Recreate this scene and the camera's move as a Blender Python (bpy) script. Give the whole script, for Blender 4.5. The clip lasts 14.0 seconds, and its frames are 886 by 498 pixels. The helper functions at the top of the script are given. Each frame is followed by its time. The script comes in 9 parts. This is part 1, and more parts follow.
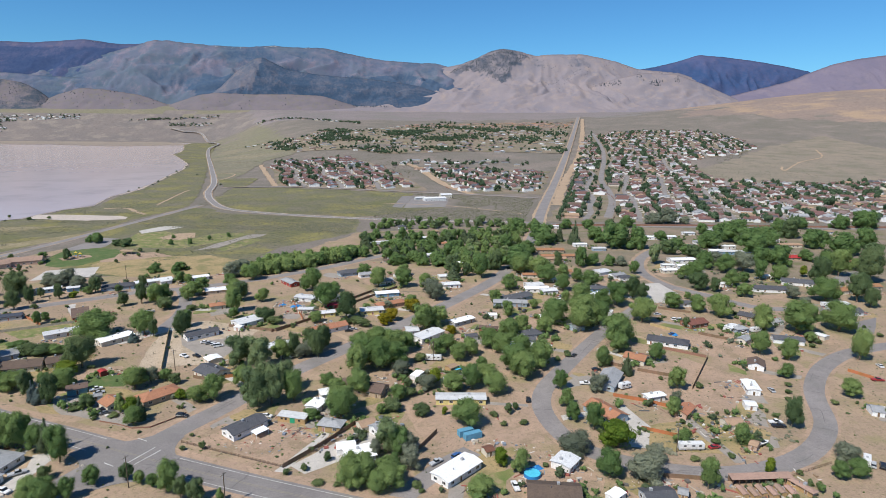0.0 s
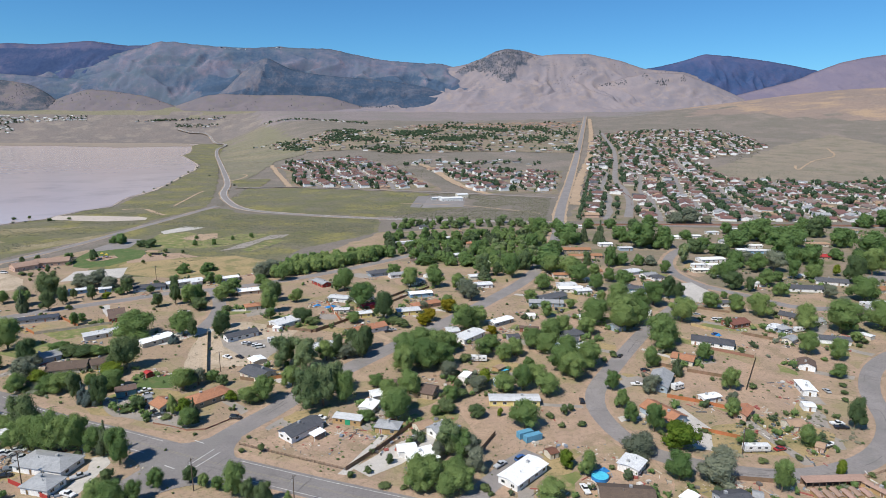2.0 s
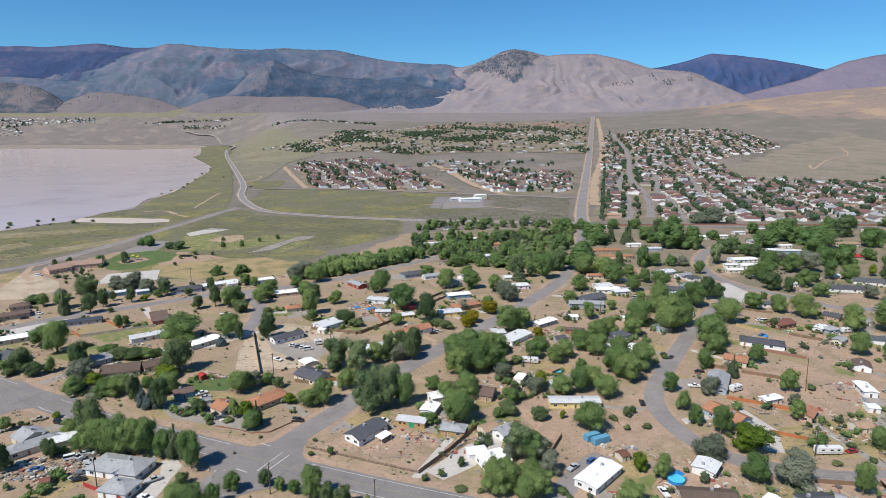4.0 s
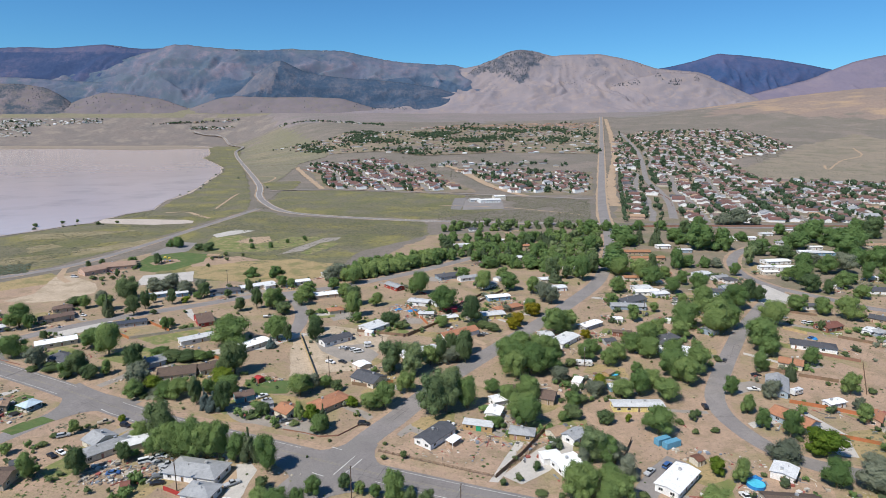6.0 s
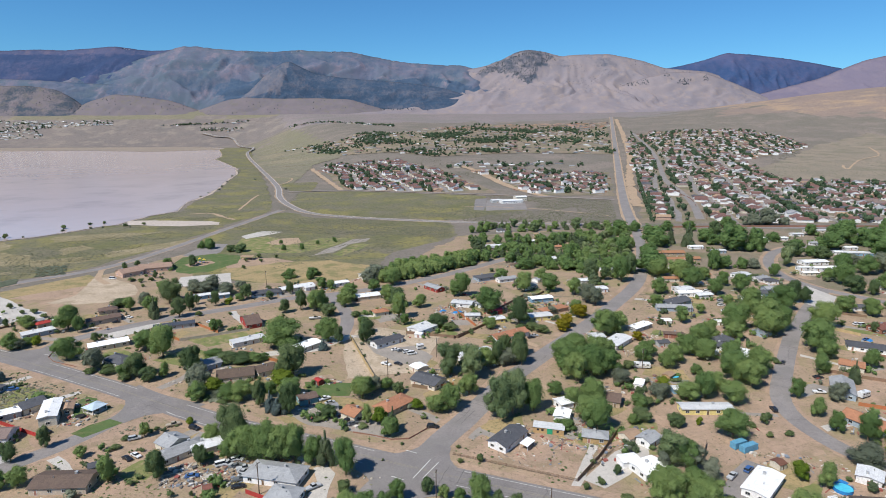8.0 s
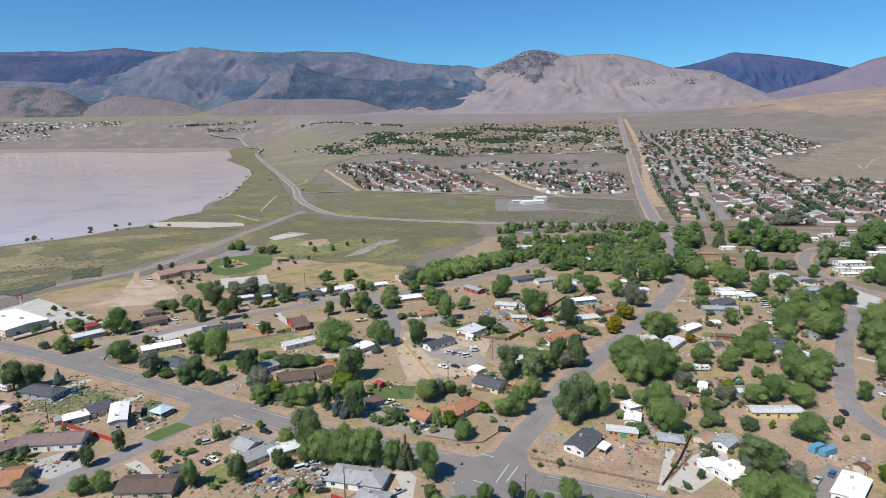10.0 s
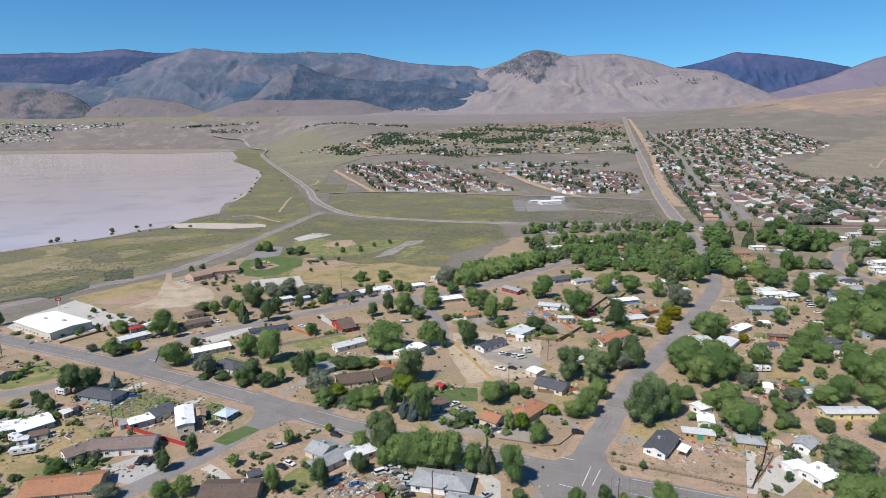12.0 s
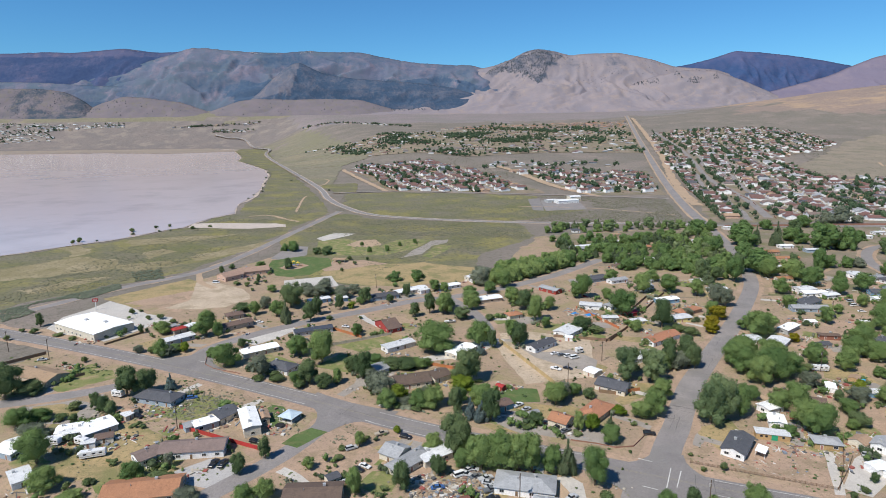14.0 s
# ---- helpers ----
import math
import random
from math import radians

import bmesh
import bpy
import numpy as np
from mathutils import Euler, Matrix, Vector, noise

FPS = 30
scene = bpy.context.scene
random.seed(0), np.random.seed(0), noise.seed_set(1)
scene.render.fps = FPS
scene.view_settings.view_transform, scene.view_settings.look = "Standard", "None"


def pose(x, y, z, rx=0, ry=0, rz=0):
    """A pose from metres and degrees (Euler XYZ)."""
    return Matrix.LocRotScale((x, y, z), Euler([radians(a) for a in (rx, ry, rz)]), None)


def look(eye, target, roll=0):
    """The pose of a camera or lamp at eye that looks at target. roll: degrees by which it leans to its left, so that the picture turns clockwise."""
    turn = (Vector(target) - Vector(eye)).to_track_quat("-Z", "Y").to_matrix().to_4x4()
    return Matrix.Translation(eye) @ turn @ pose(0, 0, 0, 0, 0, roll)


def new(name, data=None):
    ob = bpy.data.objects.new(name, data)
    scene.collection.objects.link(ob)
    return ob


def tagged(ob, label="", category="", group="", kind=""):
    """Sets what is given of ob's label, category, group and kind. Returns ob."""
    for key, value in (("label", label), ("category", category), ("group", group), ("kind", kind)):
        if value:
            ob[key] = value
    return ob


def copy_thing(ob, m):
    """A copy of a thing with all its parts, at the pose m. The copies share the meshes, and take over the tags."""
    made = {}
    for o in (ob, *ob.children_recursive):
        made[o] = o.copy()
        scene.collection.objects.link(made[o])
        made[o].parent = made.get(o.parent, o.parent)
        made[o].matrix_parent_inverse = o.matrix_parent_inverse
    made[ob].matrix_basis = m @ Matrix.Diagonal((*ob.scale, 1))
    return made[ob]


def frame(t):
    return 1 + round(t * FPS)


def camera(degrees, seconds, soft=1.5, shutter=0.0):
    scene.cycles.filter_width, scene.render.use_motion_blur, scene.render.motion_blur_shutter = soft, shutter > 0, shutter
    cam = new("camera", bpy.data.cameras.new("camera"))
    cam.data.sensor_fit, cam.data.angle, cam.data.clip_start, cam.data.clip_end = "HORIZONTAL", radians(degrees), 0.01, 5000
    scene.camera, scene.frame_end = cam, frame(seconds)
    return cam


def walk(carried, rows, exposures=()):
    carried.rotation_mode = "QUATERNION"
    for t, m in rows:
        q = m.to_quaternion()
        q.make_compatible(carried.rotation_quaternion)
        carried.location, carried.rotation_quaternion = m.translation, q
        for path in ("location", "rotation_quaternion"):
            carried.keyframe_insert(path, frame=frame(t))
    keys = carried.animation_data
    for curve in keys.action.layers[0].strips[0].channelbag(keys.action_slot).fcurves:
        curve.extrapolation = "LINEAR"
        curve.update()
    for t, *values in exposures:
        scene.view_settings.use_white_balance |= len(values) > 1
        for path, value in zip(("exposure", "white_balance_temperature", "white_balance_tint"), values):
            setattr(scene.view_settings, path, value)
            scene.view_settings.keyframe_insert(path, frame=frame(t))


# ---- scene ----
cam = camera(74.0, 14.0, 0.9)
PATH = [
    (0, (-10.896, -12.042, 120.677), (-10.736, -10.093, 120.258), 0.5),
    (0.5, (-15.76, -10.741, 120.487), (-15.602, -8.792, 120.066), 0.5),
    (1, (-21.025, -9.733, 120.253), (-20.87, -7.784, 119.833), 0.4),
    (1.5, (-26.536, -8.526, 119.93), (-26.382, -6.577, 119.511), 0.4),
    (2, (-32.311, -7.55, 119.595), (-32.161, -5.6, 119.177), 0.3),
    (2.5, (-37.909, -6.34, 119.348), (-37.762, -4.39, 118.93), 0.4),
    (3, (-43.879, -5.484, 119.27), (-43.735, -3.533, 118.854), 0.2),
    (5.5, (-75.689, -3.279, 120.804), (-75.555, -1.327, 120.388), -0.0),
    (6, (-82.255, -2.29, 120.852), (-82.126, -0.338, 120.437), -0.0),
    (6.5, (-88.936, -1.563, 120.781), (-88.809, 0.39, 120.368), -0.1),
    (7, (-95.243, -0.816, 120.917), (-95.121, 1.137, 120.504), -0.1),
    (7.5, (-101.703, -0.059, 120.902), (-101.585, 1.895, 120.489), -0.2),
    (8, (-108.301, 0.815, 121.085), (-108.189, 2.768, 120.672), -0.2),
    (10.5, (-143.288, 4.261, 122.236), (-143.187, 6.216, 121.823), -0.4),
    (11, (-150.636, 5.296, 122.08), (-150.534, 7.25, 121.667), -0.5),
    (11.5, (-157.935, 6.511, 121.872), (-157.832, 8.465, 121.46), -0.5),
    (12, (-165.243, 7.893, 121.757), (-165.137, 9.847, 121.346), -0.5),
    (12.5, (-172.517, 8.972, 121.669), (-172.409, 10.926, 121.257), -0.5),
    (13, (-179.714, 10.081, 121.657), (-179.606, 12.035, 121.245), -0.6),
    (13.5, (-186.815, 11.058, 121.621), (-186.705, 13.012, 121.209), -0.6),
    (14, (-193.802, 12.01, 121.644), (-193.689, 13.963, 121.231), -0.6),
]
walk(cam, [(t, look(e, a, r)) for t, e, a, r in PATH], [(0, 0.05, 6500, 10), (14, 0.05, 6500, 10)])

# ---- world, sun, exposure ----
SUN_TURN, SUN_HEIGHT = 228, 52          # degrees, clockwise from +y; above the horizon
world = bpy.data.worlds.new("sky")
scene.world = world
world.use_nodes = True
sky = world.node_tree.nodes.new("ShaderNodeTexSky")
sky.sky_type, sky.sun_disc = "NISHITA", False
sky.sun_elevation, sky.sun_rotation = radians(SUN_HEIGHT), radians(SUN_TURN)
sky.altitude, sky.air_density, sky.dust_density, sky.ozone_density = 1500, 1.15, 0.0, 6.0
back = world.node_tree.nodes["Background"]
back.inputs["Strength"].default_value = 0.12
deep = world.node_tree.nodes.new("ShaderNodeMix")          # clear desert air: a deeper blue
deep.data_type, deep.blend_type = "RGBA", "MULTIPLY"
deep.inputs[0].default_value = 1.0
deep.inputs[7].default_value = (0.395, 0.735, 0.92, 1)
world.node_tree.links.new(sky.outputs[0], deep.inputs[6])
world.node_tree.links.new(deep.outputs[2], back.inputs["Color"])
sun = new("sun", bpy.data.lights.new("sun", "SUN"))
sun.data.energy, sun.data.angle, sun.data.color = 5.0, radians(0.55), (1.0, 0.955, 0.88)
sx, sy = math.sin(radians(SUN_TURN)), math.cos(radians(SUN_TURN))
sun.matrix_world = look((sx * 300, sy * 300, 300 * math.tan(radians(SUN_HEIGHT))), (0, 0, 0))
scene.view_settings.exposure = 0.0


# ---- materials ----
def surf(name, a, b, fine=2.0, coarse=0.12, rough=0.9, bump=0.15, metal=0.0, space="world", vary=0.0, piece="object",
         third=None, third_scale=0.02, tufts=None, courses=None, spec=0.3, speckle=0.2):
    """Two colours mixed by noise at two scales, a third in patches; vary: brightness from piece to piece."""
    m = bpy.data.materials.new(name)
    m.use_nodes = True
    nt = m.node_tree
    n, l = nt.nodes, nt.links
    p = n["Principled BSDF"]
    p.inputs["Roughness"].default_value, p.inputs["Metallic"].default_value = rough, metal
    p.inputs["Specular IOR Level"].default_value = spec
    if space == "world":
        co = n.new("ShaderNodeNewGeometry").outputs["Position"]
    else:
        co = n.new("ShaderNodeTexCoord").outputs["Object"]

    def noise_at(scale, detail=5, rough_=0.6):
        t = n.new("ShaderNodeTexNoise")
        t.inputs["Scale"].default_value, t.inputs["Detail"].default_value, t.inputs["Roughness"].default_value = scale, detail, rough_
        l.new(co, t.inputs["Vector"])
        return t.outputs["Fac"]

    def ramp(fac, lo, hi):
        r = n.new("ShaderNodeMapRange")
        r.inputs["From Min"].default_value, r.inputs["From Max"].default_value = lo, hi
        l.new(fac, r.inputs["Value"])
        return r.outputs["Result"]

    def mix(fac, x, y, kind="MIX"):
        k = n.new("ShaderNodeMix")
        k.data_type, k.blend_type = "RGBA", kind
        if isinstance(fac, float):
            k.inputs["Factor"].default_value = fac
        else:
            l.new(fac, k.inputs["Factor"])
        for sock, v in (("A", x), ("B", y)):
            s = [i for i in k.inputs if i.name == sock and i.type == "RGBA"][0]
            if isinstance(v, tuple):
                s.default_value = (*v, 1)
            else:
                l.new(v, s)
        return [o for o in k.outputs if o.type == "RGBA"][0]

    f1, f2 = noise_at(fine), noise_at(coarse, 6)
    c = mix(ramp(f2, 0.35, 0.65), a, b)
    mid = tuple((u + v) * 0.36 for u, v in zip(a, b))
    c = mix(ramp(f1, 0.5, 0.8), c, mid)
    if third:
        c = mix(ramp(noise_at(third_scale, 7, 0.65), 0.5, 0.62), c, third)
    if tufts:
        c = mix(ramp(noise_at(third_scale * 5, 8, 0.75), 0.56, 0.66), c, tufts[0])
        c = mix(ramp(noise_at(fine * 0.9, 5, 0.8), 0.53, 0.63), c, tufts[1])
    if courses:
        w = n.new("ShaderNodeTexWave")
        w.wave_type, w.bands_direction, w.wave_profile = "BANDS", courses[0], "SAW"
        w.inputs["Scale"].default_value = courses[1]
        w.inputs["Distortion"].default_value = 0.3
        l.new(co, w.inputs["Vector"])
        c = mix(ramp(w.outputs["Fac"], 0.85, 1.25), c, tuple(v * 0.6 for v in a))
    if vary:
        if piece == "object":
            rnd = n.new("ShaderNodeObjectInfo").outputs["Random"]
        else:
            rnd = n.new("ShaderNodeNewGeometry").outputs["Random Per Island"]
        h = n.new("ShaderNodeHueSaturation")
        r = n.new("ShaderNodeMapRange")
        r.inputs["To Min"].default_value, r.inputs["To Max"].default_value = 1 - vary, 1 + vary
        l.new(rnd, r.inputs["Value"])
        l.new(r.outputs["Result"], h.inputs["Value"])
        r2 = n.new("ShaderNodeMapRange")
        r2.inputs["To Min"].default_value, r2.inputs["To Max"].default_value = 0.5 + vary * 0.07, 0.5 - vary * 0.07
        l.new(rnd, r2.inputs["Value"])
        l.new(r2.outputs["Result"], h.inputs["Hue"])
        l.new(c, h.inputs["Color"])
        c = h.outputs["Color"]
    speck = n.new("ShaderNodeMapRange")                      # fine speckle over everything
    speck.inputs["From Min"].default_value, speck.inputs["From Max"].default_value = 0.3, 0.7
    speck.inputs["To Min"].default_value, speck.inputs["To Max"].default_value = 1 - speckle, 1 + speckle
    l.new(noise_at(fine * 3.3, 3, 0.7), speck.inputs["Value"])
    tone = n.new("ShaderNodeHueSaturation")
    l.new(c, tone.inputs["Color"])
    l.new(speck.outputs["Result"], tone.inputs["Value"])
    l.new(tone.outputs["Color"], p.inputs["Base Color"])
    if bump:
        b_ = n.new("ShaderNodeBump")
        b_.inputs["Strength"].default_value, b_.inputs["Distance"].default_value = bump, 0.3 / max(fine, 0.05)
        l.new(f1, b_.inputs["Height"])
        l.new(b_.outputs["Normal"], p.inputs["Normal"])
    return m


def slope(name, bare_a, bare_b, wood_a, wood_b, bare_c, grain=0.02, edge=0.16):
    """A mountainside: bare ground in three tones, and woods where the mesh's own cover says so, broken up into clumps."""
    m = bpy.data.materials.new(name)
    m.use_nodes = True
    n, l = m.node_tree.nodes, m.node_tree.links
    p = n["Principled BSDF"]
    p.inputs["Roughness"].default_value, p.inputs["Specular IOR Level"].default_value = 1.0, 0.1
    co = n.new("ShaderNodeNewGeometry").outputs["Position"]

    def noise_at(scale, detail, rough_=0.6):
        t = n.new("ShaderNodeTexNoise")
        t.inputs["Scale"].default_value, t.inputs["Detail"].default_value, t.inputs["Roughness"].default_value = scale, detail, rough_
        l.new(co, t.inputs["Vector"])
        return t.outputs["Fac"]

    def ramp(fac, lo, hi):
        r = n.new("ShaderNodeMapRange")
        r.inputs["From Min"].default_value, r.inputs["From Max"].default_value = lo, hi
        l.new(fac, r.inputs["Value"])
        return r.outputs["Result"]

    def mix(fac, x, y):
        k = n.new("ShaderNodeMix")
        k.data_type = "RGBA"
        l.new(fac, k.inputs[0])
        for i, v in ((6, x), (7, y)):
            if isinstance(v, tuple):
                k.inputs[i].default_value = (*v, 1)
            else:
                l.new(v, k.inputs[i])
        return k.outputs[2]

    bare = mix(ramp(noise_at(grain * 0.22, 6), 0.38, 0.62), bare_a, bare_b)
    bare = mix(ramp(noise_at(grain * 0.5, 7, 0.7), 0.5, 0.66), bare, bare_c)
    bare = mix(ramp(noise_at(grain * 6, 3), 0.55, 0.85), bare, tuple(v * 0.78 for v in bare_b))
    wood = mix(ramp(noise_at(grain * 2.2, 4), 0.35, 0.65), wood_a, wood_b)
    cover = n.new("ShaderNodeAttribute")
    cover.attribute_name = "cover"
    add = n.new("ShaderNodeMath")
    add.operation = "ADD"
    l.new(cover.outputs["Fac"], add.inputs[0])
    l.new(noise_at(grain * 1.3, 8, 0.72), add.inputs[1])
    l.new(mix(ramp(add.outputs[0], 1.0 - edge, 1.0 + edge), bare, wood), p.inputs["Base Color"])
    return m


M = {}
M["dirt"] = surf("dry_dirt", (0.385, 0.275, 0.188), (0.285, 0.21, 0.147), 0.6, 0.05, 1.0, 0.4, third=(0.275, 0.225, 0.125), third_scale=0.045, tufts=((0.335, 0.27, 0.165), (0.21, 0.175, 0.10)))
M["pinkdirt"] = surf("bare_pink_dirt", (0.42, 0.292, 0.205), (0.34, 0.242, 0.175), 0.6, 0.08, 1.0, 0.25, third=(0.275, 0.205, 0.135), third_scale=0.09, tufts=((0.36, 0.275, 0.175), (0.25, 0.19, 0.125)))
M["straw"] = surf("dry_straw_grass", (0.385, 0.285, 0.145), (0.29, 0.225, 0.12), 0.7, 0.06, 1.0, 0.4, third=(0.20, 0.185, 0.08), third_scale=0.06, tufts=((0.33, 0.26, 0.13), (0.19, 0.165, 0.08)))
M["meadow"] = surf("lakeside_meadow", (0.145, 0.145, 0.06), (0.178, 0.158, 0.112), 0.25, 0.02, 1.0, 0.6, third=(0.225, 0.2, 0.075), third_scale=0.016, tufts=((0.11, 0.108, 0.065), (0.075, 0.078, 0.045)))
M["drystreak"] = surf("bleached_grass", (0.32, 0.265, 0.165), (0.19, 0.165, 0.08), 0.3, 0.03, 1.0, 0.6, third=(0.24, 0.2, 0.11), third_scale=0.05, tufts=((0.26, 0.22, 0.13), (0.13, 0.12, 0.065)))
M["greygravel"] = surf("blue_grey_gravel", (0.43, 0.41, 0.39), (0.37, 0.355, 0.34), 1.2, 0.1, 0.95, 0.3)
M["shoal"] = surf("dried_pale_mud", (0.5, 0.43, 0.37), (0.45, 0.385, 0.33), 0.2, 0.02, 0.9, 0.1)
M["sage"] = surf("sagebrush_flat", (0.208, 0.176, 0.148), (0.165, 0.149, 0.118), 0.22, 0.012, 1.0, 0.6, third=(0.235, 0.193, 0.162), third_scale=0.009, tufts=((0.185, 0.165, 0.125), (0.12, 0.115, 0.088)))
M["lawn"] = surf("watered_lawn", (0.075, 0.12, 0.036), (0.10, 0.145, 0.05), 0.8, 0.1, 1.0, 0.3, third=(0.14, 0.15, 0.06), third_scale=0.13)
M["drylawn"] = surf("patchy_lawn", (0.125, 0.165, 0.05), (0.23, 0.22, 0.09), 0.8, 0.1, 1.0, 0.3, third=(0.30, 0.235, 0.13), third_scale=0.15)
M["asphalt"] = surf("worn_asphalt", (0.238, 0.217, 0.205), (0.192, 0.176, 0.168), 0.8, 0.08, 0.85, 0.1, third=(0.21, 0.195, 0.182), third_scale=0.05)
M["asphalt_old"] = surf("bleached_asphalt", (0.272, 0.247, 0.232), (0.22, 0.20, 0.19), 0.8, 0.06, 0.85, 0.1, third=(0.21, 0.195, 0.182), third_scale=0.07)
M["lots"] = surf("dry_lots_and_lawns", (0.27, 0.205, 0.15), (0.19, 0.165, 0.115), 0.25, 0.03, 1.0, 0.4, third=(0.155, 0.15, 0.078), third_scale=0.035)
M["bare"] = surf("dry_sparse_hillside", (0.27, 0.22, 0.165), (0.22, 0.188, 0.142), 0.2, 0.01, 1.0, 0.5, third=(0.19, 0.17, 0.12), third_scale=0.02)
M["tar"] = surf("tar_seam", (0.12, 0.115, 0.11), (0.15, 0.142, 0.135), 1, 0.3, 0.8, 0.0)
M["concrete"] = surf("pale_concrete", (0.52, 0.485, 0.435), (0.44, 0.41, 0.37), 0.9, 0.1, 0.8, 0.1)
M["paledirt"] = surf("pale_packed_dirt", (0.5, 0.4, 0.295), (0.42, 0.335, 0.245), 0.7, 0.06, 1.0, 0.2, third=(0.33, 0.265, 0.18), third_scale=0.07, tufts=((0.40, 0.325, 0.24), (0.30, 0.245, 0.17)))
M["gravel"] = surf("grey_gravel", (0.33, 0.295, 0.255), (0.265, 0.235, 0.205), 1.2, 0.12, 0.95, 0.3)
M["paint"] = surf("worn_road_paint", (0.62, 0.61, 0.57), (0.45, 0.44, 0.42), 1.5, 0.3, 0.7, 0.0)
M["sandtrail"] = surf("sandy_track", (0.42, 0.305, 0.205), (0.36, 0.265, 0.18), 0.3, 0.03, 1.0, 0.2)
M["lake"] = surf("silty_shallow_water", (0.565, 0.472, 0.445), (0.535, 0.45, 0.43), 0.01, 0.0012, 0.14, 0.0, third=(0.515, 0.425, 0.40), third_scale=0.0016, spec=0.27, speckle=0.02)
M["shore"] = surf("salt_shore_mud", (0.46, 0.37, 0.30), (0.40, 0.33, 0.26), 0.05, 0.01, 0.9, 0.1)
M["tanhill"] = surf("sunlit_tan_slope", (0.27, 0.20, 0.16), (0.23, 0.18, 0.15), 0.05, 0.004, 1.0, 0.3, third=(0.35, 0.25, 0.165), third_scale=0.0035)
M["fan"] = surf("pale_pinkish_fan", (0.232, 0.196, 0.188), (0.205, 0.178, 0.172), 0.05, 0.005, 1.0, 0.3, third=(0.195, 0.178, 0.158), third_scale=0.005)
M["plain"] = surf("olive_straw_plain", (0.195, 0.182, 0.112), (0.185, 0.165, 0.128), 0.05, 0.006, 1.0, 0.3, third=(0.225, 0.195, 0.13), third_scale=0.006)
M["mud"] = surf("wet_shallow_mud", (0.36, 0.285, 0.205), (0.31, 0.25, 0.19), 0.03, 0.004, 0.35, 0.0)
M["snow"] = surf("old_snow", (0.8, 0.81, 0.83), (0.7, 0.72, 0.75), 0.05, 0.01, 0.8, 0.0)

# ranges and spurs: blue distance haze is mixed into bare and wooded tones
M["range"] = slope("hazed_forested_range", (0.088, 0.095, 0.165), (0.075, 0.09, 0.16), (0.036, 0.06, 0.13), (0.046, 0.07, 0.14), (0.12, 0.11, 0.165))
M["midrange"] = slope("hazed_mixed_range", (0.122, 0.132, 0.185), (0.098, 0.128, 0.165), (0.052, 0.086, 0.142), (0.07, 0.104, 0.155), (0.178, 0.16, 0.2), 0.02, 0.16)
M["woods"] = slope("hazed_dark_woods", (0.13, 0.13, 0.16), (0.108, 0.12, 0.155), (0.038, 0.066, 0.112), (0.052, 0.082, 0.128), (0.17, 0.155, 0.17), 0.03, 0.2)
# pinkish rock, with some blue-grey distance haze added to the tones
M["peak"] = slope("bare_pinkish_hazed_mountain", (0.25, 0.215, 0.222), (0.205, 0.186, 0.205), (0.066, 0.084, 0.118), (0.092, 0.104, 0.13), (0.275, 0.225, 0.21), 0.028, 0.2)
# the two farthest ridges: their blue and mauve are haze put into the colour
M["hazeblue"] = slope("haze_blue_slope", (0.085, 0.095, 0.18), (0.072, 0.09, 0.175), (0.034, 0.066, 0.15), (0.044, 0.076, 0.16), (0.105, 0.105, 0.18), 0.02, 0.24)
M["hazemauve"] = slope("haze_mauve_slope", (0.185, 0.158, 0.20), (0.16, 0.142, 0.19), (0.10, 0.105, 0.15), (0.11, 0.112, 0.155), (0.20, 0.168, 0.20), 0.012, 0.2)
# dry hill tones pushed towards mauve to stand for haze
M["lowhill"] = slope("dry_hazed_low_hills", (0.178, 0.152, 0.162), (0.152, 0.136, 0.148), (0.05, 0.068, 0.092), (0.065, 0.08, 0.1), (0.165, 0.148, 0.13), 0.05, 0.14)
M["greyplain"] = surf("grey_brown_plain", (0.20, 0.168, 0.150), (0.165, 0.146, 0.135), 0.05, 0.008, 1.0, 0.3, third=(0.235, 0.20, 0.17), third_scale=0.012)

ROOF = {
    "white_metal": ((0.90, 0.90, 0.88), (0.84, 0.84, 0.83)), "pale": ((0.64, 0.645, 0.64), (0.55, 0.56, 0.565)), "grey": ((0.33, 0.335, 0.34), (0.27, 0.275, 0.28)),
    "slate": ((0.075, 0.08, 0.09), (0.10, 0.10, 0.11)), "navy": ((0.05, 0.065, 0.09), (0.07, 0.08, 0.10)), "brown": ((0.15, 0.105, 0.08), (0.12, 0.085, 0.07)),
    "redbrown": ((0.20, 0.085, 0.06), (0.16, 0.075, 0.055)), "tan": ((0.36, 0.25, 0.16), (0.30, 0.21, 0.14)), "terracotta": ((0.38, 0.185, 0.10), (0.32, 0.16, 0.09)),
    "maroon": ((0.185, 0.10, 0.085), (0.15, 0.085, 0.075)), "umber": ((0.215, 0.16, 0.138), (0.17, 0.13, 0.115)), "pink": ((0.38, 0.25, 0.19), (0.33, 0.22, 0.17)), "red": ((0.42, 0.045, 0.05), (0.35, 0.04, 0.045)),
}
WALL = {
    "white": (0.82, 0.81, 0.79), "cream": (0.66, 0.60, 0.49), "beige": (0.50, 0.42, 0.33), "tan": (0.44, 0.34, 0.24), "grey": (0.42, 0.43, 0.43),
    "bluegrey": (0.33, 0.40, 0.46), "blue": (0.22, 0.38, 0.52), "teal": (0.16, 0.33, 0.38), "yellow": (0.72, 0.61, 0.25), "pinkwall": (0.56, 0.38, 0.29),
    "brick": (0.30, 0.13, 0.09), "red": (0.36, 0.06, 0.05), "wood": (0.47, 0.31, 0.15),
}
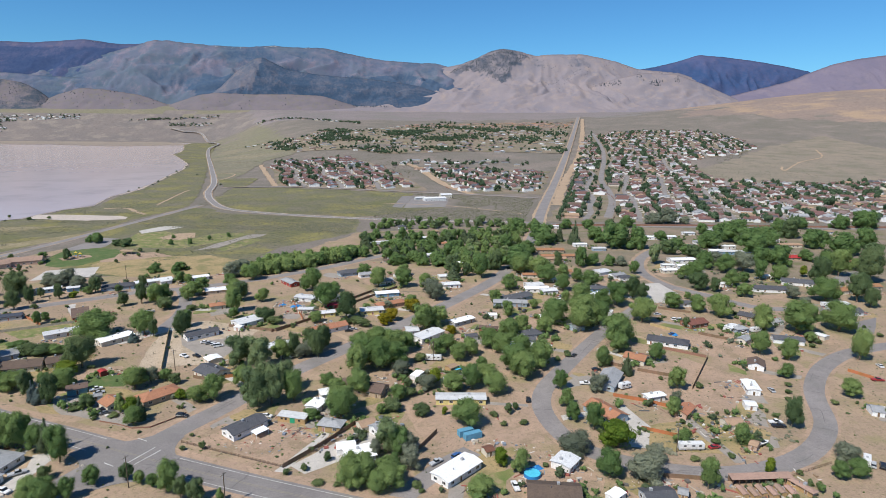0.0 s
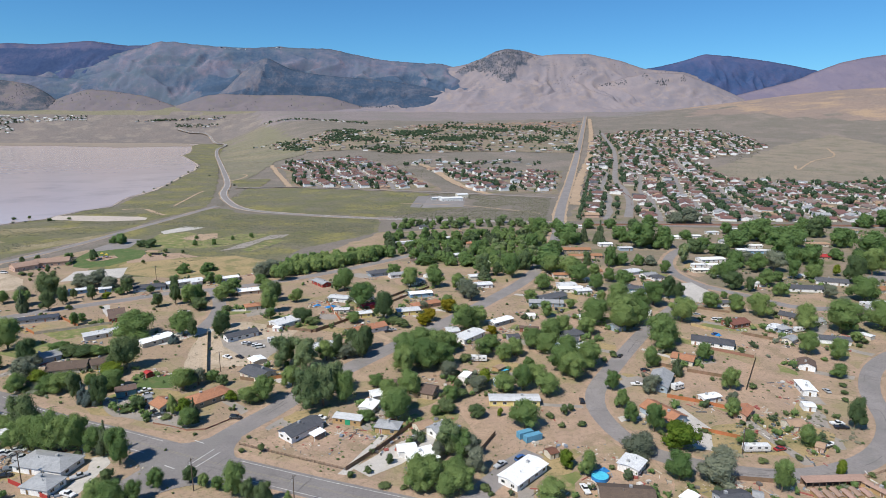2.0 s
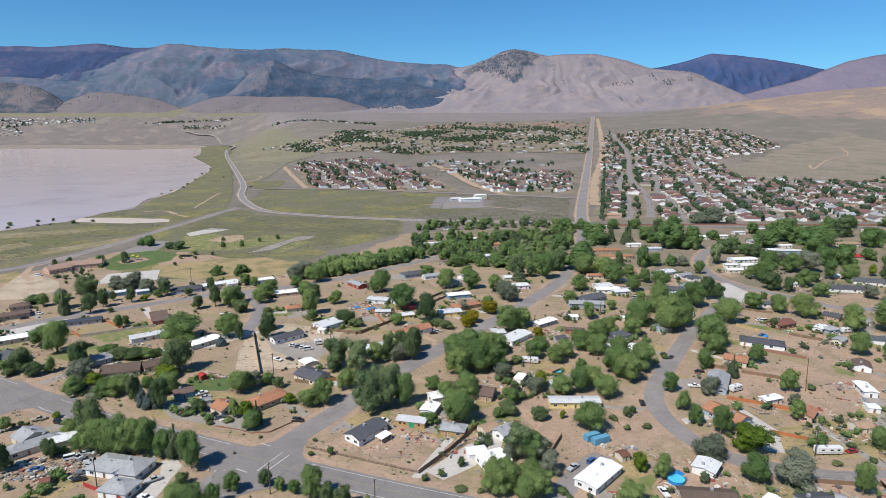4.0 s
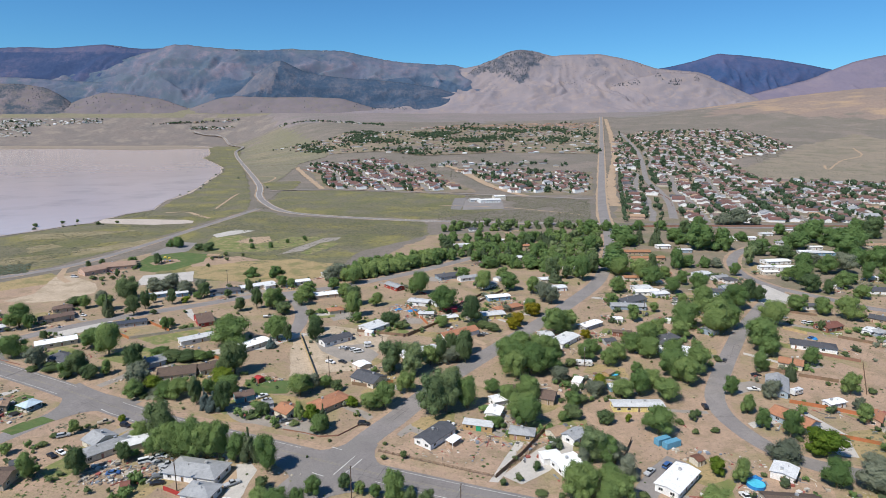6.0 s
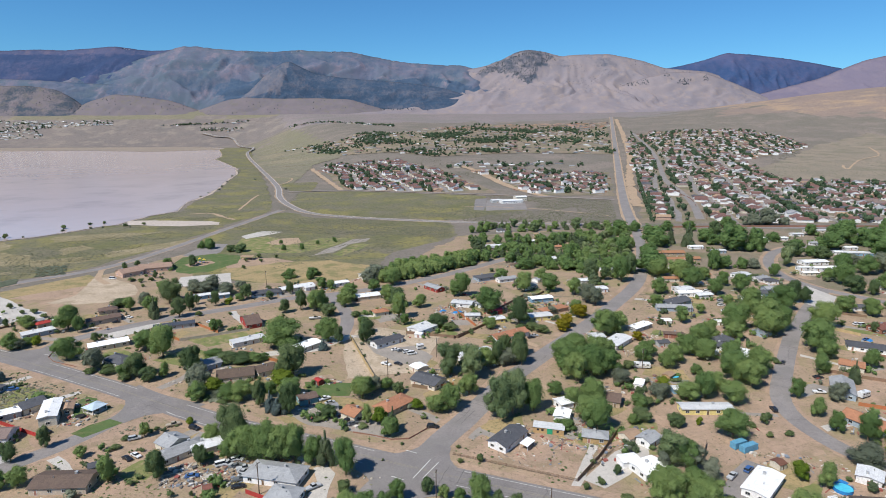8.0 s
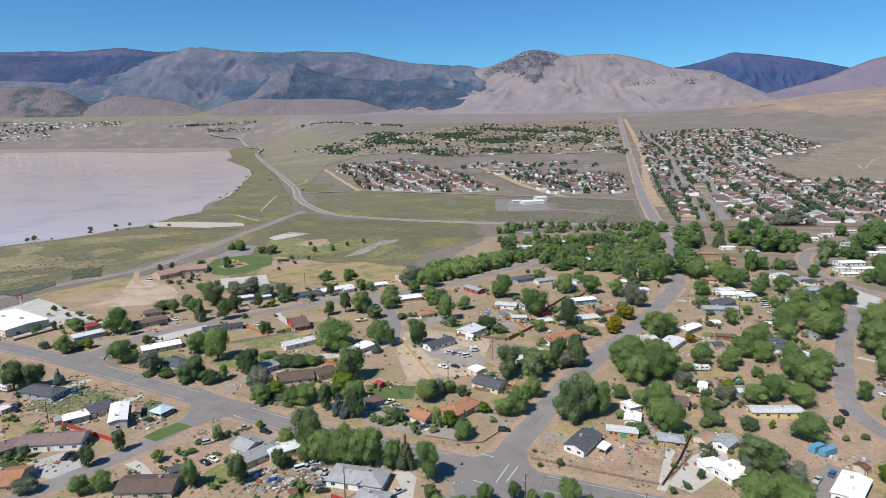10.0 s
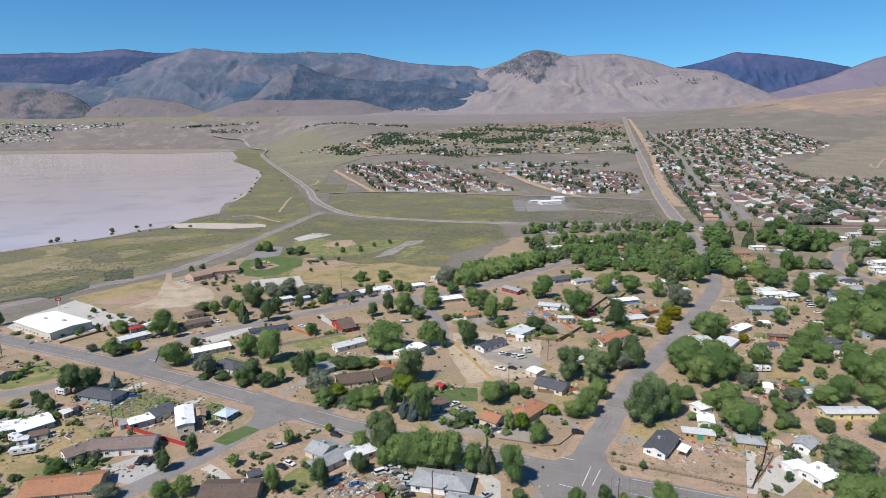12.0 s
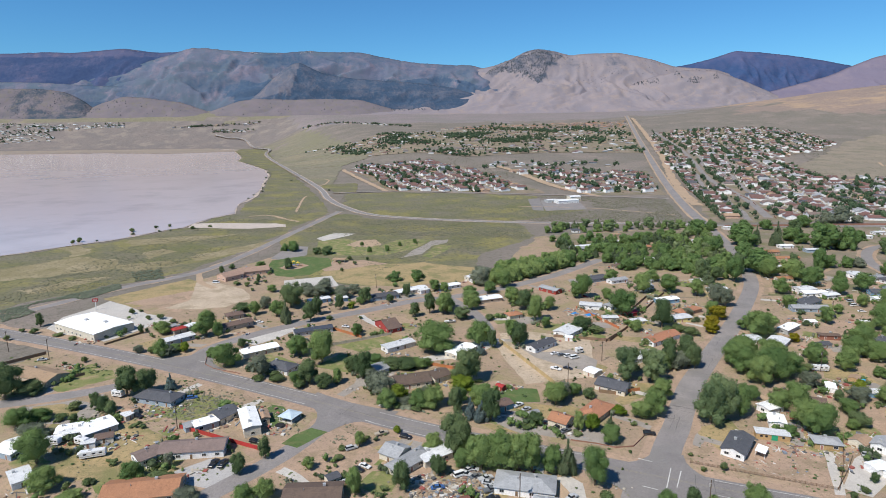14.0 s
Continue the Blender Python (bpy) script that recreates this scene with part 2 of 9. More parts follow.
ROOFM = {k: surf("roof_" + k, a, b, 0.8, 0.25, 0.45 if "metal" in k else 0.85, 0.12, space="object", vary=0.12,
                 courses=("X", 0.32) if "metal" in k else ("Z", 1.6)) for k, (a, b) in ROOF.items()}
WALLM = {k: surf("siding_" + k, c, tuple(v * 0.86 for v in c), 1.2, 0.3, 0.75, 0.05, space="object", vary=0.06, courses=("Z", 0.8)) for k, c in WALL.items()}
M["trim"] = surf("white_trim", (0.74, 0.73, 0.70), (0.66, 0.65, 0.62), 2, 0.5, 0.6, 0.0, space="object")
M["glass"] = surf("dark_window_glass", (0.02, 0.025, 0.03), (0.03, 0.035, 0.04), 1, 0.3, 0.12, 0.0, space="object", spec=0.6)
M["doorwood"] = surf("painted_door", (0.28, 0.16, 0.10), (0.22, 0.13, 0.09), 2, 0.5, 0.6, 0.0, space="object", vary=0.4)
M["vent"] = surf("galvanised_vent", (0.55, 0.55, 0.54), (0.45, 0.45, 0.45), 3, 0.6, 0.5, 0.0, metal=0.4, space="object")
M["bark"] = surf("rough_bark", (0.20, 0.15, 0.11), (0.14, 0.105, 0.08), 3, 0.5, 1.0, 0.4, space="object")
M["fence_wood"] = surf("weathered_fence_wood", (0.24, 0.16, 0.10), (0.19, 0.13, 0.09), 2.0, 0.3, 0.95, 0.1, vary=0.15)
M["fence_orange"] = surf("stained_cedar_fence", (0.45, 0.17, 0.07), (0.38, 0.15, 0.07), 2.0, 0.3, 0.9, 0.1, vary=0.12)
M["fence_red"] = surf("red_painted_fence", (0.42, 0.05, 0.04), (0.36, 0.045, 0.04), 2.0, 0.3, 0.8, 0.05, vary=0.06)
M["fence_pale"] = surf("pale_board_fence", (0.50, 0.44, 0.35), (0.42, 0.37, 0.30), 2.0, 0.3, 0.9, 0.1, vary=0.1)
M["fence_tan"] = surf("sun_bleached_fence", (0.46, 0.35, 0.18), (0.40, 0.30, 0.16), 2.0, 0.3, 0.9, 0.1, vary=0.1)
M["block"] = surf("red_brown_block_wall", (0.30, 0.16, 0.115), (0.26, 0.14, 0.10), 1.0, 0.1, 0.95, 0.1, vary=0.08)
M["pole"] = surf("creosoted_pole", (0.13, 0.095, 0.07), (0.10, 0.075, 0.055), 3, 0.5, 0.95, 0.1)
M["rubber"] = surf("tyre_rubber", (0.02, 0.02, 0.02), (0.03, 0.03, 0.03), 4, 1, 0.9, 0.0, space="object")
M["steel"] = surf("dull_steel", (0.45, 0.45, 0.45), (0.38, 0.38, 0.38), 4, 1, 0.4, 0.0, metal=0.7, space="object")
M["tarp"] = surf("bright_blue_tarp", (0.03, 0.23, 0.55), (0.03, 0.19, 0.47), 2, 0.4, 0.5, 0.2)
M["pool"] = surf("clear_pool_water", (0.10, 0.55, 0.72), (0.08, 0.48, 0.66), 2, 0.4, 0.08, 0.05)
M["rock"] = surf("pale_boulder", (0.45, 0.40, 0.34), (0.36, 0.32, 0.28), 2, 0.4, 0.95, 0.3, vary=0.2)
M["greendoor"] = surf("green_painted_door", (0.03, 0.33, 0.17), (0.03, 0.29, 0.15), 2, 0.4, 0.6, 0.0, space="object")


def assorted(name, colours, rough=0.7):
    """Each loose piece takes one of several colours."""
    m = bpy.data.materials.new(name)
    m.use_nodes = True
    n, l = m.node_tree.nodes, m.node_tree.links
    r = n.new("ShaderNodeValToRGB")
    r.color_ramp.interpolation = "CONSTANT"
    while len(r.color_ramp.elements) < len(colours):
        r.color_ramp.elements.new(0.5)
    for i, (e, c) in enumerate(zip(r.color_ramp.elements, colours)):
        e.position, e.color = i / len(colours), (*c, 1)
    l.new(n.new("ShaderNodeNewGeometry").outputs["Random Per Island"], r.inputs["Fac"])
    l.new(r.outputs["Color"], n["Principled BSDF"].inputs["Base Color"])
    n["Principled BSDF"].inputs["Roughness"].default_value = rough
    return m


M["clutter"] = assorted("assorted_yard_clutter", [(0.48, 0.45, 0.40), (0.28, 0.20, 0.13), (0.10, 0.10, 0.10), (0.40, 0.35, 0.28), (0.20, 0.23, 0.27), (0.24, 0.15, 0.11), (0.60, 0.57, 0.52), (0.20, 0.19, 0.18), (0.30, 0.24, 0.17), (0.13, 0.12, 0.11), (0.46, 0.41, 0.33), (0.30, 0.09, 0.07)])
M["play"] = assorted("bright_play_panels", [(0.05, 0.15, 0.5), (0.55, 0.09, 0.04), (0.6, 0.42, 0.05), (0.08, 0.2, 0.5)], 0.4)
M["container"] = surf("blue_container_paint", (0.13, 0.34, 0.48), (0.11, 0.29, 0.42), 1.5, 0.3, 0.5, 0.0, space="object", courses=("X", 1.3))
LEAF = {}
for key, a, b, v in (("green", (0.192, 0.27, 0.098), (0.142, 0.212, 0.076), 0.12), ("tall", (0.185, 0.24, 0.115), (0.145, 0.198, 0.095), 0.14),
                     ("dark", (0.132, 0.184, 0.082), (0.1, 0.147, 0.067), 0.12), ("conifer", (0.125, 0.16, 0.085), (0.095, 0.13, 0.07), 0.14), ("spruce", (0.15, 0.195, 0.185), (0.115, 0.16, 0.152), 0.22),
                     ("silver", (0.21, 0.232, 0.165), (0.16, 0.186, 0.13), 0.16), ("lime", (0.165, 0.225, 0.03), (0.125, 0.185, 0.03), 0.25),
                     ("gold", (0.27, 0.23, 0.02), (0.20, 0.18, 0.02), 0.25), ("bush", (0.155, 0.2, 0.084), (0.118, 0.16, 0.068), 0.16),
                     # the first two, for mountain conifers, have bluish haze in the leaf colour
                     ("hazed_wood", (0.055, 0.075, 0.10), (0.045, 0.062, 0.085), 0.25), ("hazed_pine", (0.055, 0.068, 0.08), (0.045, 0.058, 0.07), 0.25), ("sagebush", (0.19, 0.185, 0.125), (0.15, 0.15, 0.098), 0.3), ("fargreen", (0.062, 0.095, 0.05), (0.044, 0.072, 0.04), 0.3)):
    LEAF[key] = surf("leaves_" + key, a, b, 0.8, 0.09, 0.8, 0.0, vary=v, piece="island", spec=0.12)
    if key not in ("hazed_wood", "hazed_pine", "fargreen", "sagebush"):
        n_, l_ = LEAF[key].node_tree.nodes, LEAF[key].node_tree.links
        tint, who, lo_hi, hues = n_.new("ShaderNodeHueSaturation"), n_.new("ShaderNodeObjectInfo"), n_.new("ShaderNodeMapRange"), n_.new("ShaderNodeMapRange")
        lo_hi.inputs["To Min"].default_value, lo_hi.inputs["To Max"].default_value = 0.78, 1.25      # from tree to tree
        hues.inputs["To Min"].default_value, hues.inputs["To Max"].default_value = 0.518, 0.478
        base_ = n_["Principled BSDF"].inputs["Base Color"]
        l_.new(who.outputs["Random"], lo_hi.inputs["Value"])
        l_.new(who.outputs["Random"], hues.inputs["Value"])
        l_.new(lo_hi.outputs["Result"], tint.inputs["Value"])
        l_.new(hues.outputs["Result"], tint.inputs["Hue"])
        l_.new(base_.links[0].from_socket, tint.inputs["Color"])
        l_.new(tint.outputs["Color"], base_)
        thin, both = n_.new("ShaderNodeBsdfTranslucent"), n_.new("ShaderNodeMixShader")
        thin.inputs["Color"].default_value = (*[min(1, 1.5 * q) for q in a], 1)
        both.inputs[0].default_value = 0.36
        l_.new(n_["Principled BSDF"].outputs[0], both.inputs[1])
        l_.new(thin.outputs[0], both.inputs[2])
        l_.new(both.outputs[0], n_["Material Output"].inputs["Surface"])


# ---- small builders ----
def box(bm, cx, cy, cz, sx_, sy_, sz_, turn=0.0):
    """A box by its centre and sizes, turned about z by degrees."""
    r = bmesh.ops.create_cube(bm, size=1, matrix=Matrix.Translation((cx, cy, cz)) @ Matrix.Rotation(radians(turn), 4, "Z") @ Matrix.Diagonal((sx_, sy_, sz_, 1)))
    return r["verts"]


def prism(bm, outline, y0, y1):
    """A prism along y over an outline of (x, z)."""
    a = [bm.verts.new((x, y0, z)) for x, z in outline]
    b = [bm.verts.new((x, y1, z)) for x, z in outline]
    k = len(outline)
    bm.faces.new(a)
    bm.faces.new(b[::-1])
    for i in range(k):
        bm.faces.new((a[i], b[i], b[(i + 1) % k], a[(i + 1) % k]))


def tube(bm, p, q, r0, r1, sides=7):
    """A tapered limb from p to q."""
    p, q = Vector(p), Vector(q)
    d = (q - p)
    bmesh.ops.create_cone(bm, cap_ends=True, segments=sides, radius1=r0, radius2=r1, depth=d.length,
                          matrix=Matrix.Translation((p + q) / 2) @ d.to_track_quat("Z", "Y").to_matrix().to_4x4())


def mesh_of(name, bm, material):
    bmesh.ops.recalc_face_normals(bm, faces=bm.faces[:])
    me = bpy.data.meshes.new(name)
    bm.to_mesh(me)
    bm.free()
    me.materials.append(material)
    return me


def part(name, bm, material, parent=None, label="", at=None):
    """Links a bmesh, or a mesh made before, as one object under a thing."""
    me = bm if isinstance(bm, bpy.types.Mesh) else mesh_of(name, bm, material)
    ob = new(name, me)
    if parent is not None:
        ob.parent = parent
    if at is not None:
        ob.matrix_basis = at
    if label:
        ob["label"] = label
    return ob


def flat_mesh(name, verts, faces, material, smooth=False):
    me = bpy.data.meshes.new(name)
    me.from_pydata(verts, [], faces)
    me.update()
    me.materials.append(material)
    if smooth:
        me.polygons.foreach_set("use_smooth", [True] * len(me.polygons))
    return me


# ---- the lie of the land ----
def smooth_step(a, b, x):
    t = np.clip((np.asarray(x, float) - a) / (b - a), 0, 1)
    return t * t * (3 - 2 * t)


def soft(d, w):
    return w * np.logaddexp(0, np.asarray(d, float) / w)


def land(x, y):
    """Height of the ground: a flat valley, a lake to the west, a fan that rises to the north, a hill to the east."""
    s = smooth_step(200, 700, x + 0.32 * y + 190)
    hill = 195 * np.exp(-((x - 2600) / 1100) ** 2 - ((y - 2900) / 900) ** 2)
    return s * 0.063 * soft(y - 1050, 120) + (1 - s) * (0.36 * (soft(y - 3660, 40) - soft(y - 4290, 40)) + 0.05 * soft(y - 4290, 40)) + hill


def height(x, y):
    return float(land(np.array(float(x)), np.array(float(y))))


def spread(lo, hi, near, fine, coarse):
    """Grid lines: fine steps inside near, growing outwards."""
    out = list(np.arange(near[0], near[1] + 1, fine))
    step, v = fine, near[1]
    while v < hi:
        step = min(step * 1.12, coarse)
        v += step
        out.append(min(v, hi))
    step, v, head = fine, near[0], []
    while v > lo:
        step = min(step * 1.12, coarse)
        v -= step
        head.append(max(v, lo))
    return np.array(head[::-1] + out)


xs = spread(-6500, 7000, (-700, 900), 40, 70)
ys = spread(-4000, 4960, (0, 3900), 40, 90)
gx, gy = np.meshgrid(xs, ys)
gz = land(gx, gy)
idx = np.arange(gx.size).reshape(gx.shape)
faces = np.stack([idx[:-1, :-1], idx[:-1, 1:], idx[1:, 1:], idx[1:, :-1]], -1).reshape(-1, 4)
ground = new("ground", flat_mesh("ground", np.stack([gx, gy, gz], -1).reshape(-1, 3).tolist(), faces.tolist(), M["sage"], True))
for zone in ("tanhill", "fan", "plain", "greyplain"):
    ground.data.materials.append(M[zone])


def zone_of(x, y):
    """Which cover the open ground carries: sage, tan hillside, pale fan or straw plain."""
    w = noise.noise((x / 260.0, y / 260.0, 2.0)) * 0.9 + noise.noise((x / 90.0, y / 90.0, 5.0)) * 0.5
    if ((x - 2500) / 1000) ** 2 + ((y - 2850) / 850) ** 2 < 1.0 + 0.45 * w and x > 1150:
        return 1
    if x + 0.32 * y > 330 and y > 3150 + 250 * w:
        return 2
    if x + 0.32 * y <= 330:
        if y > 4130 + 60 * w or 1900 < y < 3400 and x > -1000 and w > -0.25:
            return 3
        if 3500 < y:
            return 4 if w < 0.6 else 3
    return 0


cells = [p.center for p in ground.data.polygons]
ground.data.polygons.foreach_set("material_index", [zone_of(q.x, q.y) if q.y > 1500 else 0 for q in cells])
tagged(ground, "dry sagebrush valley floor reaching to the mountains", "ground", kind="structure")


def lift(x, y):
    """How far flat sheets lie above the ground: more where the land is far and coarse."""
    return 0.02 + max(0.0, (y - 700) * 0.0009)


def patch(name, pts, material, label, level=1, rag=1.5, step=6.0, category="ground", flat=None):
    """A flat sheet on the ground with a ragged edge, cut into small faces so that it follows the land."""
    ring = []
    for i, (x, y) in enumerate(pts):
        x2, y2 = pts[(i + 1) % len(pts)]
        k = max(1, int(math.hypot(x2 - x, y2 - y) / step))
        for j in range(k):
            u, v = x + (x2 - x) * j / k, y + (y2 - y) * j / k
            q = noise.noise_vector((u * 0.13, v * 0.13, level)) * rag + noise.noise_vector((u * 0.03, v * 0.03, level)) * rag * 2
            ring.append((u + q.x, v + q.y))
    bm = bmesh.new()
    f = bm.faces.new([bm.verts.new((u, v, 0)) for u, v in ring])
    bmesh.ops.triangulate(bm, faces=[f])
    size = max(max(p[0] for p in pts) - min(p[0] for p in pts), max(p[1] for p in pts) - min(p[1] for p in pts))
    if size > 250:
        lo = min(p[1] for p in pts)
        hi = max(p[1] for p in pts)
        for yy in ys:
            if lo < yy < hi:
                bmesh.ops.bisect_plane(bm, geom=bm.verts[:] + bm.edges[:] + bm.faces[:], plane_co=(0, yy, 0), plane_no=(0, 1, 0))
    for v in bm.verts:
        v.co.z = flat if flat is not None else height(v.co.x, v.co.y) + lift(v.co.x, v.co.y) * (1 + 0.35 * level) + 0.012 * level
    ob = part(name, bm, material)
    for p_ in ob.data.polygons:
        if p_.normal.z < 0:
            p_.flip()
    return tagged(ob, label, category, kind="structure")


def curve_through(pts, step=6.0):
    """Points along a smooth line through pts."""
    P = [Vector((*p, 0)) for p in pts]
    P = [P[0] * 2 - P[1]] + P + [P[-1] * 2 - P[-2]]
    out = []
    for i in range(1, len(P) - 2):
        a, b, c, d = P[i - 1:i + 3]
        k = max(2, int((c - b).length / step))
        for j in range(k):
            t = j / k
            out.append(0.5 * ((2 * b) + (c - a) * t + (2 * a - 5 * b + 4 * c - d) * t * t + (3 * b - a - 3 * c + d) * t ** 3))
    out.append(P[-2])
    return out


def strip(name, pts, width, material, label, level=3, off=0.0, step=6.0, category="road", dash=None, rag=0.0, skip=()):
    """A ribbon along a smooth line, off metres to its side; dash: (on, gap)."""
    line = curve_through(pts, step)
    verts, faces_, run = [], [], 0.0
    for i, p in enumerate(line):
        d = (line[min(i + 1, len(line) - 1)] - line[max(i - 1, 0)]).normalized()
        nrm = Vector((-d.y, d.x, 0))
        wl = width / 2 + (noise.noise((p.x * 0.15, p.y * 0.15, 1)) * rag if rag else 0)
        wr = width / 2 + (noise.noise((p.x * 0.15, p.y * 0.15, 7)) * rag if rag else 0)
        for s_ in (off - wr, off + wl):
            q = p + nrm * s_
            verts.append((q.x, q.y, height(q.x, q.y) + lift(q.x, q.y) * (1 + 0.35 * level) + 0.012 * level))
        if i:
            run += (p - line[i - 1]).length
            if any(math.hypot(p.x - a, p.y - b) < r for a, b, r in skip):
                continue
            if not dash or run % (dash[0] + dash[1]) < dash[0]:
                faces_.append((2 * i - 2, 2 * i - 1, 2 * i + 1, 2 * i))
    me = flat_mesh(name, verts, [f[::-1] for f in faces_], material)
    return tagged(new(name, me), label, category, kind="structure")


# ---- ground cover ----
patch("town_ground", [(-420, 300), (-345, 395), (-250, 455), (-130, 480), (-55, 640), (150, 690), (260, 660), (620, 630), (720, 500), (600, 250), (420, 60), (200, 20), (-200, 40), (-420, 130), (-520, 230)],
      M["dirt"], "bare tan dirt of the house lots", 0, 4)
patch("meadow", [(-520, 380), (-470, 408), (-430, 470), (-385, 520), (-362, 590), (-340, 700), (-308, 860), (-330, 960), (-420, 1300), (-600, 1930), (-740, 2450), (-860, 2900), (-1000, 3280), (-1100, 3330), (-1065, 3082), (-914, 2640), (-842, 2400),
                 (-800, 2200), (-695, 1965), (-586, 1706), (-537, 1525), (-508, 1350), (-480, 1200), (-457, 1055), (-458, 1015), (-456, 965), (-447, 908), (-436, 862), (-458, 820), (-462, 781), (-466, 746), (-480, 735), (-496, 705), (-512, 677), (-530, 656), (-600, 590), (-800, 430), (-700, 350)], M["meadow"], "green and straw coloured lakeside meadow", 0, 3)
patch("meadow_field", [(-285, 880), (-255, 830), (-205, 800), (-60, 752), (-40, 760), (60, 830), (0, 860), (20, 990), (-40, 1020), (-215, 1095), (-310, 1090)], M["meadow"], "green field between the roads", 0, 4)
patch("meadow_strip", [(-250, 800), (-205, 775), (-80, 735), (-60, 690), (-150, 690), (-240, 720), (-320, 740), (-285, 840)], M["meadow"], "grassy verge below the highway", 1, 4)
patch("meadow_corner", [(-400, 1290), (-300, 1270), (-290, 1115), (-325, 1112)], M["meadow"], "grass beside the highway", 0, 4)
patch("bleached_grass", [(-556.3, 540.1), (-537.8, 557.6), (-508.3, 587.6), (-471.8, 566.8), (-440.4, 536.8), (-476.2, 525.9), (-508.0, 507.7), (-527.1, 495.1)], M["drystreak"], "bleached dry grass in the meadow", 0.50, 5, 5)
patch("bleached_grass", [(-463.2, 543.4), (-418.9, 563.7), (-395.7, 545.2), (-420.3, 520.2), (-447.2, 525.0)], M["drystreak"], "bleached dry grass in the meadow", 0.55, 5, 5)
patch("bleached_grass", [(-570.9, 664.7), (-557.5, 682.7), (-511.2, 606.0), (-522.6, 586.6)], M["drystreak"], "bleached dry grass in the meadow", 0.60, 5, 5)
patch("bleached_grass", [(-491.9, 466.7), (-467.4, 500.0), (-437.7, 504.5), (-456.6, 479.6), (-476.1, 454.4)], M["drystreak"], "bleached dry grass in the meadow", 0.65, 5, 5)
patch("bleached_grass", [(-504.0, 673.3), (-448.9, 690.9), (-393.9, 698.9), (-436.4, 656.0), (-481.8, 636.5)], M["drystreak"], "bleached dry grass in the meadow", 0.70, 5, 5)
patch("bleached_grass", [(-408.1, 577.1), (-373.3, 624.6), (-346.0, 658.8), (-359.6, 595.1), (-391.2, 558.4)], M["drystreak"], "bleached dry grass in the meadow", 0.75, 5, 5)
patch("bleached_grass", [(-455.8, 589.7), (-440.7, 620.4), (-422.5, 601.8), (-438.2, 572.9)], M["drystreak"], "bleached dry grass in the meadow", 0.80, 5, 5)
patch("sage_belt", [(-477.3, 418.4), (-465.1, 436.0), (-446.7, 460.8), (-429.4, 482.1), (-417.0, 467.5), (-434.3, 437.3), (-450.2, 410.9), (-459.1, 390.5)], M["sage"], "grey sagebrush ground along the road", 0.9, 4, 5)
patch("park_verge", [(-403.5, 411.7), (-379.2, 460.6), (-351.4, 511.3), (-325.4, 565.9), (-295.8, 653.1), (-272.4, 663.8), (-249.8, 505.0), (-255.7, 383.6), (-298.8, 381.7), (-345.2, 401.3), (-383.9, 392.9)], M["dirt"], "bare tan ground round the park building", 0.3, 2, 6)
patch("dirt_verge", [(-432.7, 365.1), (-416.8, 378.0), (-401.9, 411.5), (-345.2, 401.3), (-307.9, 388.3), (-309.3, 346.6), (-347.5, 330.4), (-391.5, 350.0)], M["dirt"], "bare tan ground round the hall", 0.32, 1.5, 6)
patch("lake_road_verge", [(-366.5, 479.4), (-351.6, 481.4), (-322.1, 455.1), (-308.5, 426.9), (-320.9, 407.9), (-339.2, 405.7), (-364.2, 411.9), (-351.8, 430.9)], M["paledirt"], "worn dirt turning place", 2.4, 1.5, 4)
patch("straw_field", [(-417, 438), (-377, 492), (-350, 470), (-330, 440), (-388, 412)], M["straw"], "yellowed dry grass lot", 1, 2)
patch("bare_lot", [(-395, 425), (-350, 462), (-320, 455), (-318, 420), (-350, 400)], M["pinkdirt"], "bare graded dirt lot", 2, 2)
patch("straw_yard", [(-323, 252), (-295, 235), (-286, 228), (-300, 204), (-325, 215), (-335, 240)], M["straw"], "dry grass yard", 1, 1.5)
patch("open_field", [(-335, 640), (-283, 480), (-230, 455), (-140, 470), (-128, 560), (-55, 645), (-60, 738), (-212, 780), (-262, 805), (-300, 850), (-330, 720)], M["meadow"], "olive and grey sage field", 0.4, 4)
patch("park_lawn", [(-319, 519), (-323, 553), (-297, 569), (-270, 557), (-263, 526), (-277, 495), (-293, 489), (-307, 495)], M["lawn"], "mown park lawn", 2, 1.0)
patch("ball_field", [(-289, 584), (-292, 644), (-265, 655), (-222, 611), (-207, 644), (-169, 638), (-187, 594), (-216, 566), (-249, 568), (-274, 572)], M["drylawn"], "green outfield of the ball field", 1.4, 1.5)
patch("ball_infield", [(-259, 619), (-249, 641), (-232, 646), (-222, 617), (-235, 603), (-253, 607)], M["sandtrail"], "pale sandy ball infield", 3, 1)
patch("old_pad", [(-296, 658), (-280, 692), (-255, 683), (-272, 659), (-286, 643)], M["concrete"], "old pale concrete pad", 2, 1)
patch("dirt_path", [(-202, 552), (-187, 591), (-169, 632), (-151, 637), (-155, 618), (-171, 604), (-181, 566)], M["gravel"], "wide bare gravel path", 2, 1)
patch("green_patch", [(-182, 556), (-166, 607), (-151, 603), (-157, 580), (-173, 547)], M["drylawn"], "green grass beside the path", 1.6, 1)
patch("straw_field", [(-224, 455), (-220, 472), (-201, 494), (-159, 497), (-145, 509), (-141, 486), (-169, 469), (-192, 450)], M["straw"], "dry yellow grass behind the houses", 1.8, 2)
patch("park_ground", [(-269, 515), (-264, 547), (-238, 547), (-207, 522), (-205, 498), (-232, 484), (-255, 471)], M["pinkdirt"], "bare tan ground under the park trees", 1.2, 2)
patch("gravel_court", [(-290, 446), (-295, 477), (-259, 490), (-249, 457), (-278, 449)], M["concrete"], "pale gravel court in the park", 3, 0.6, 12)
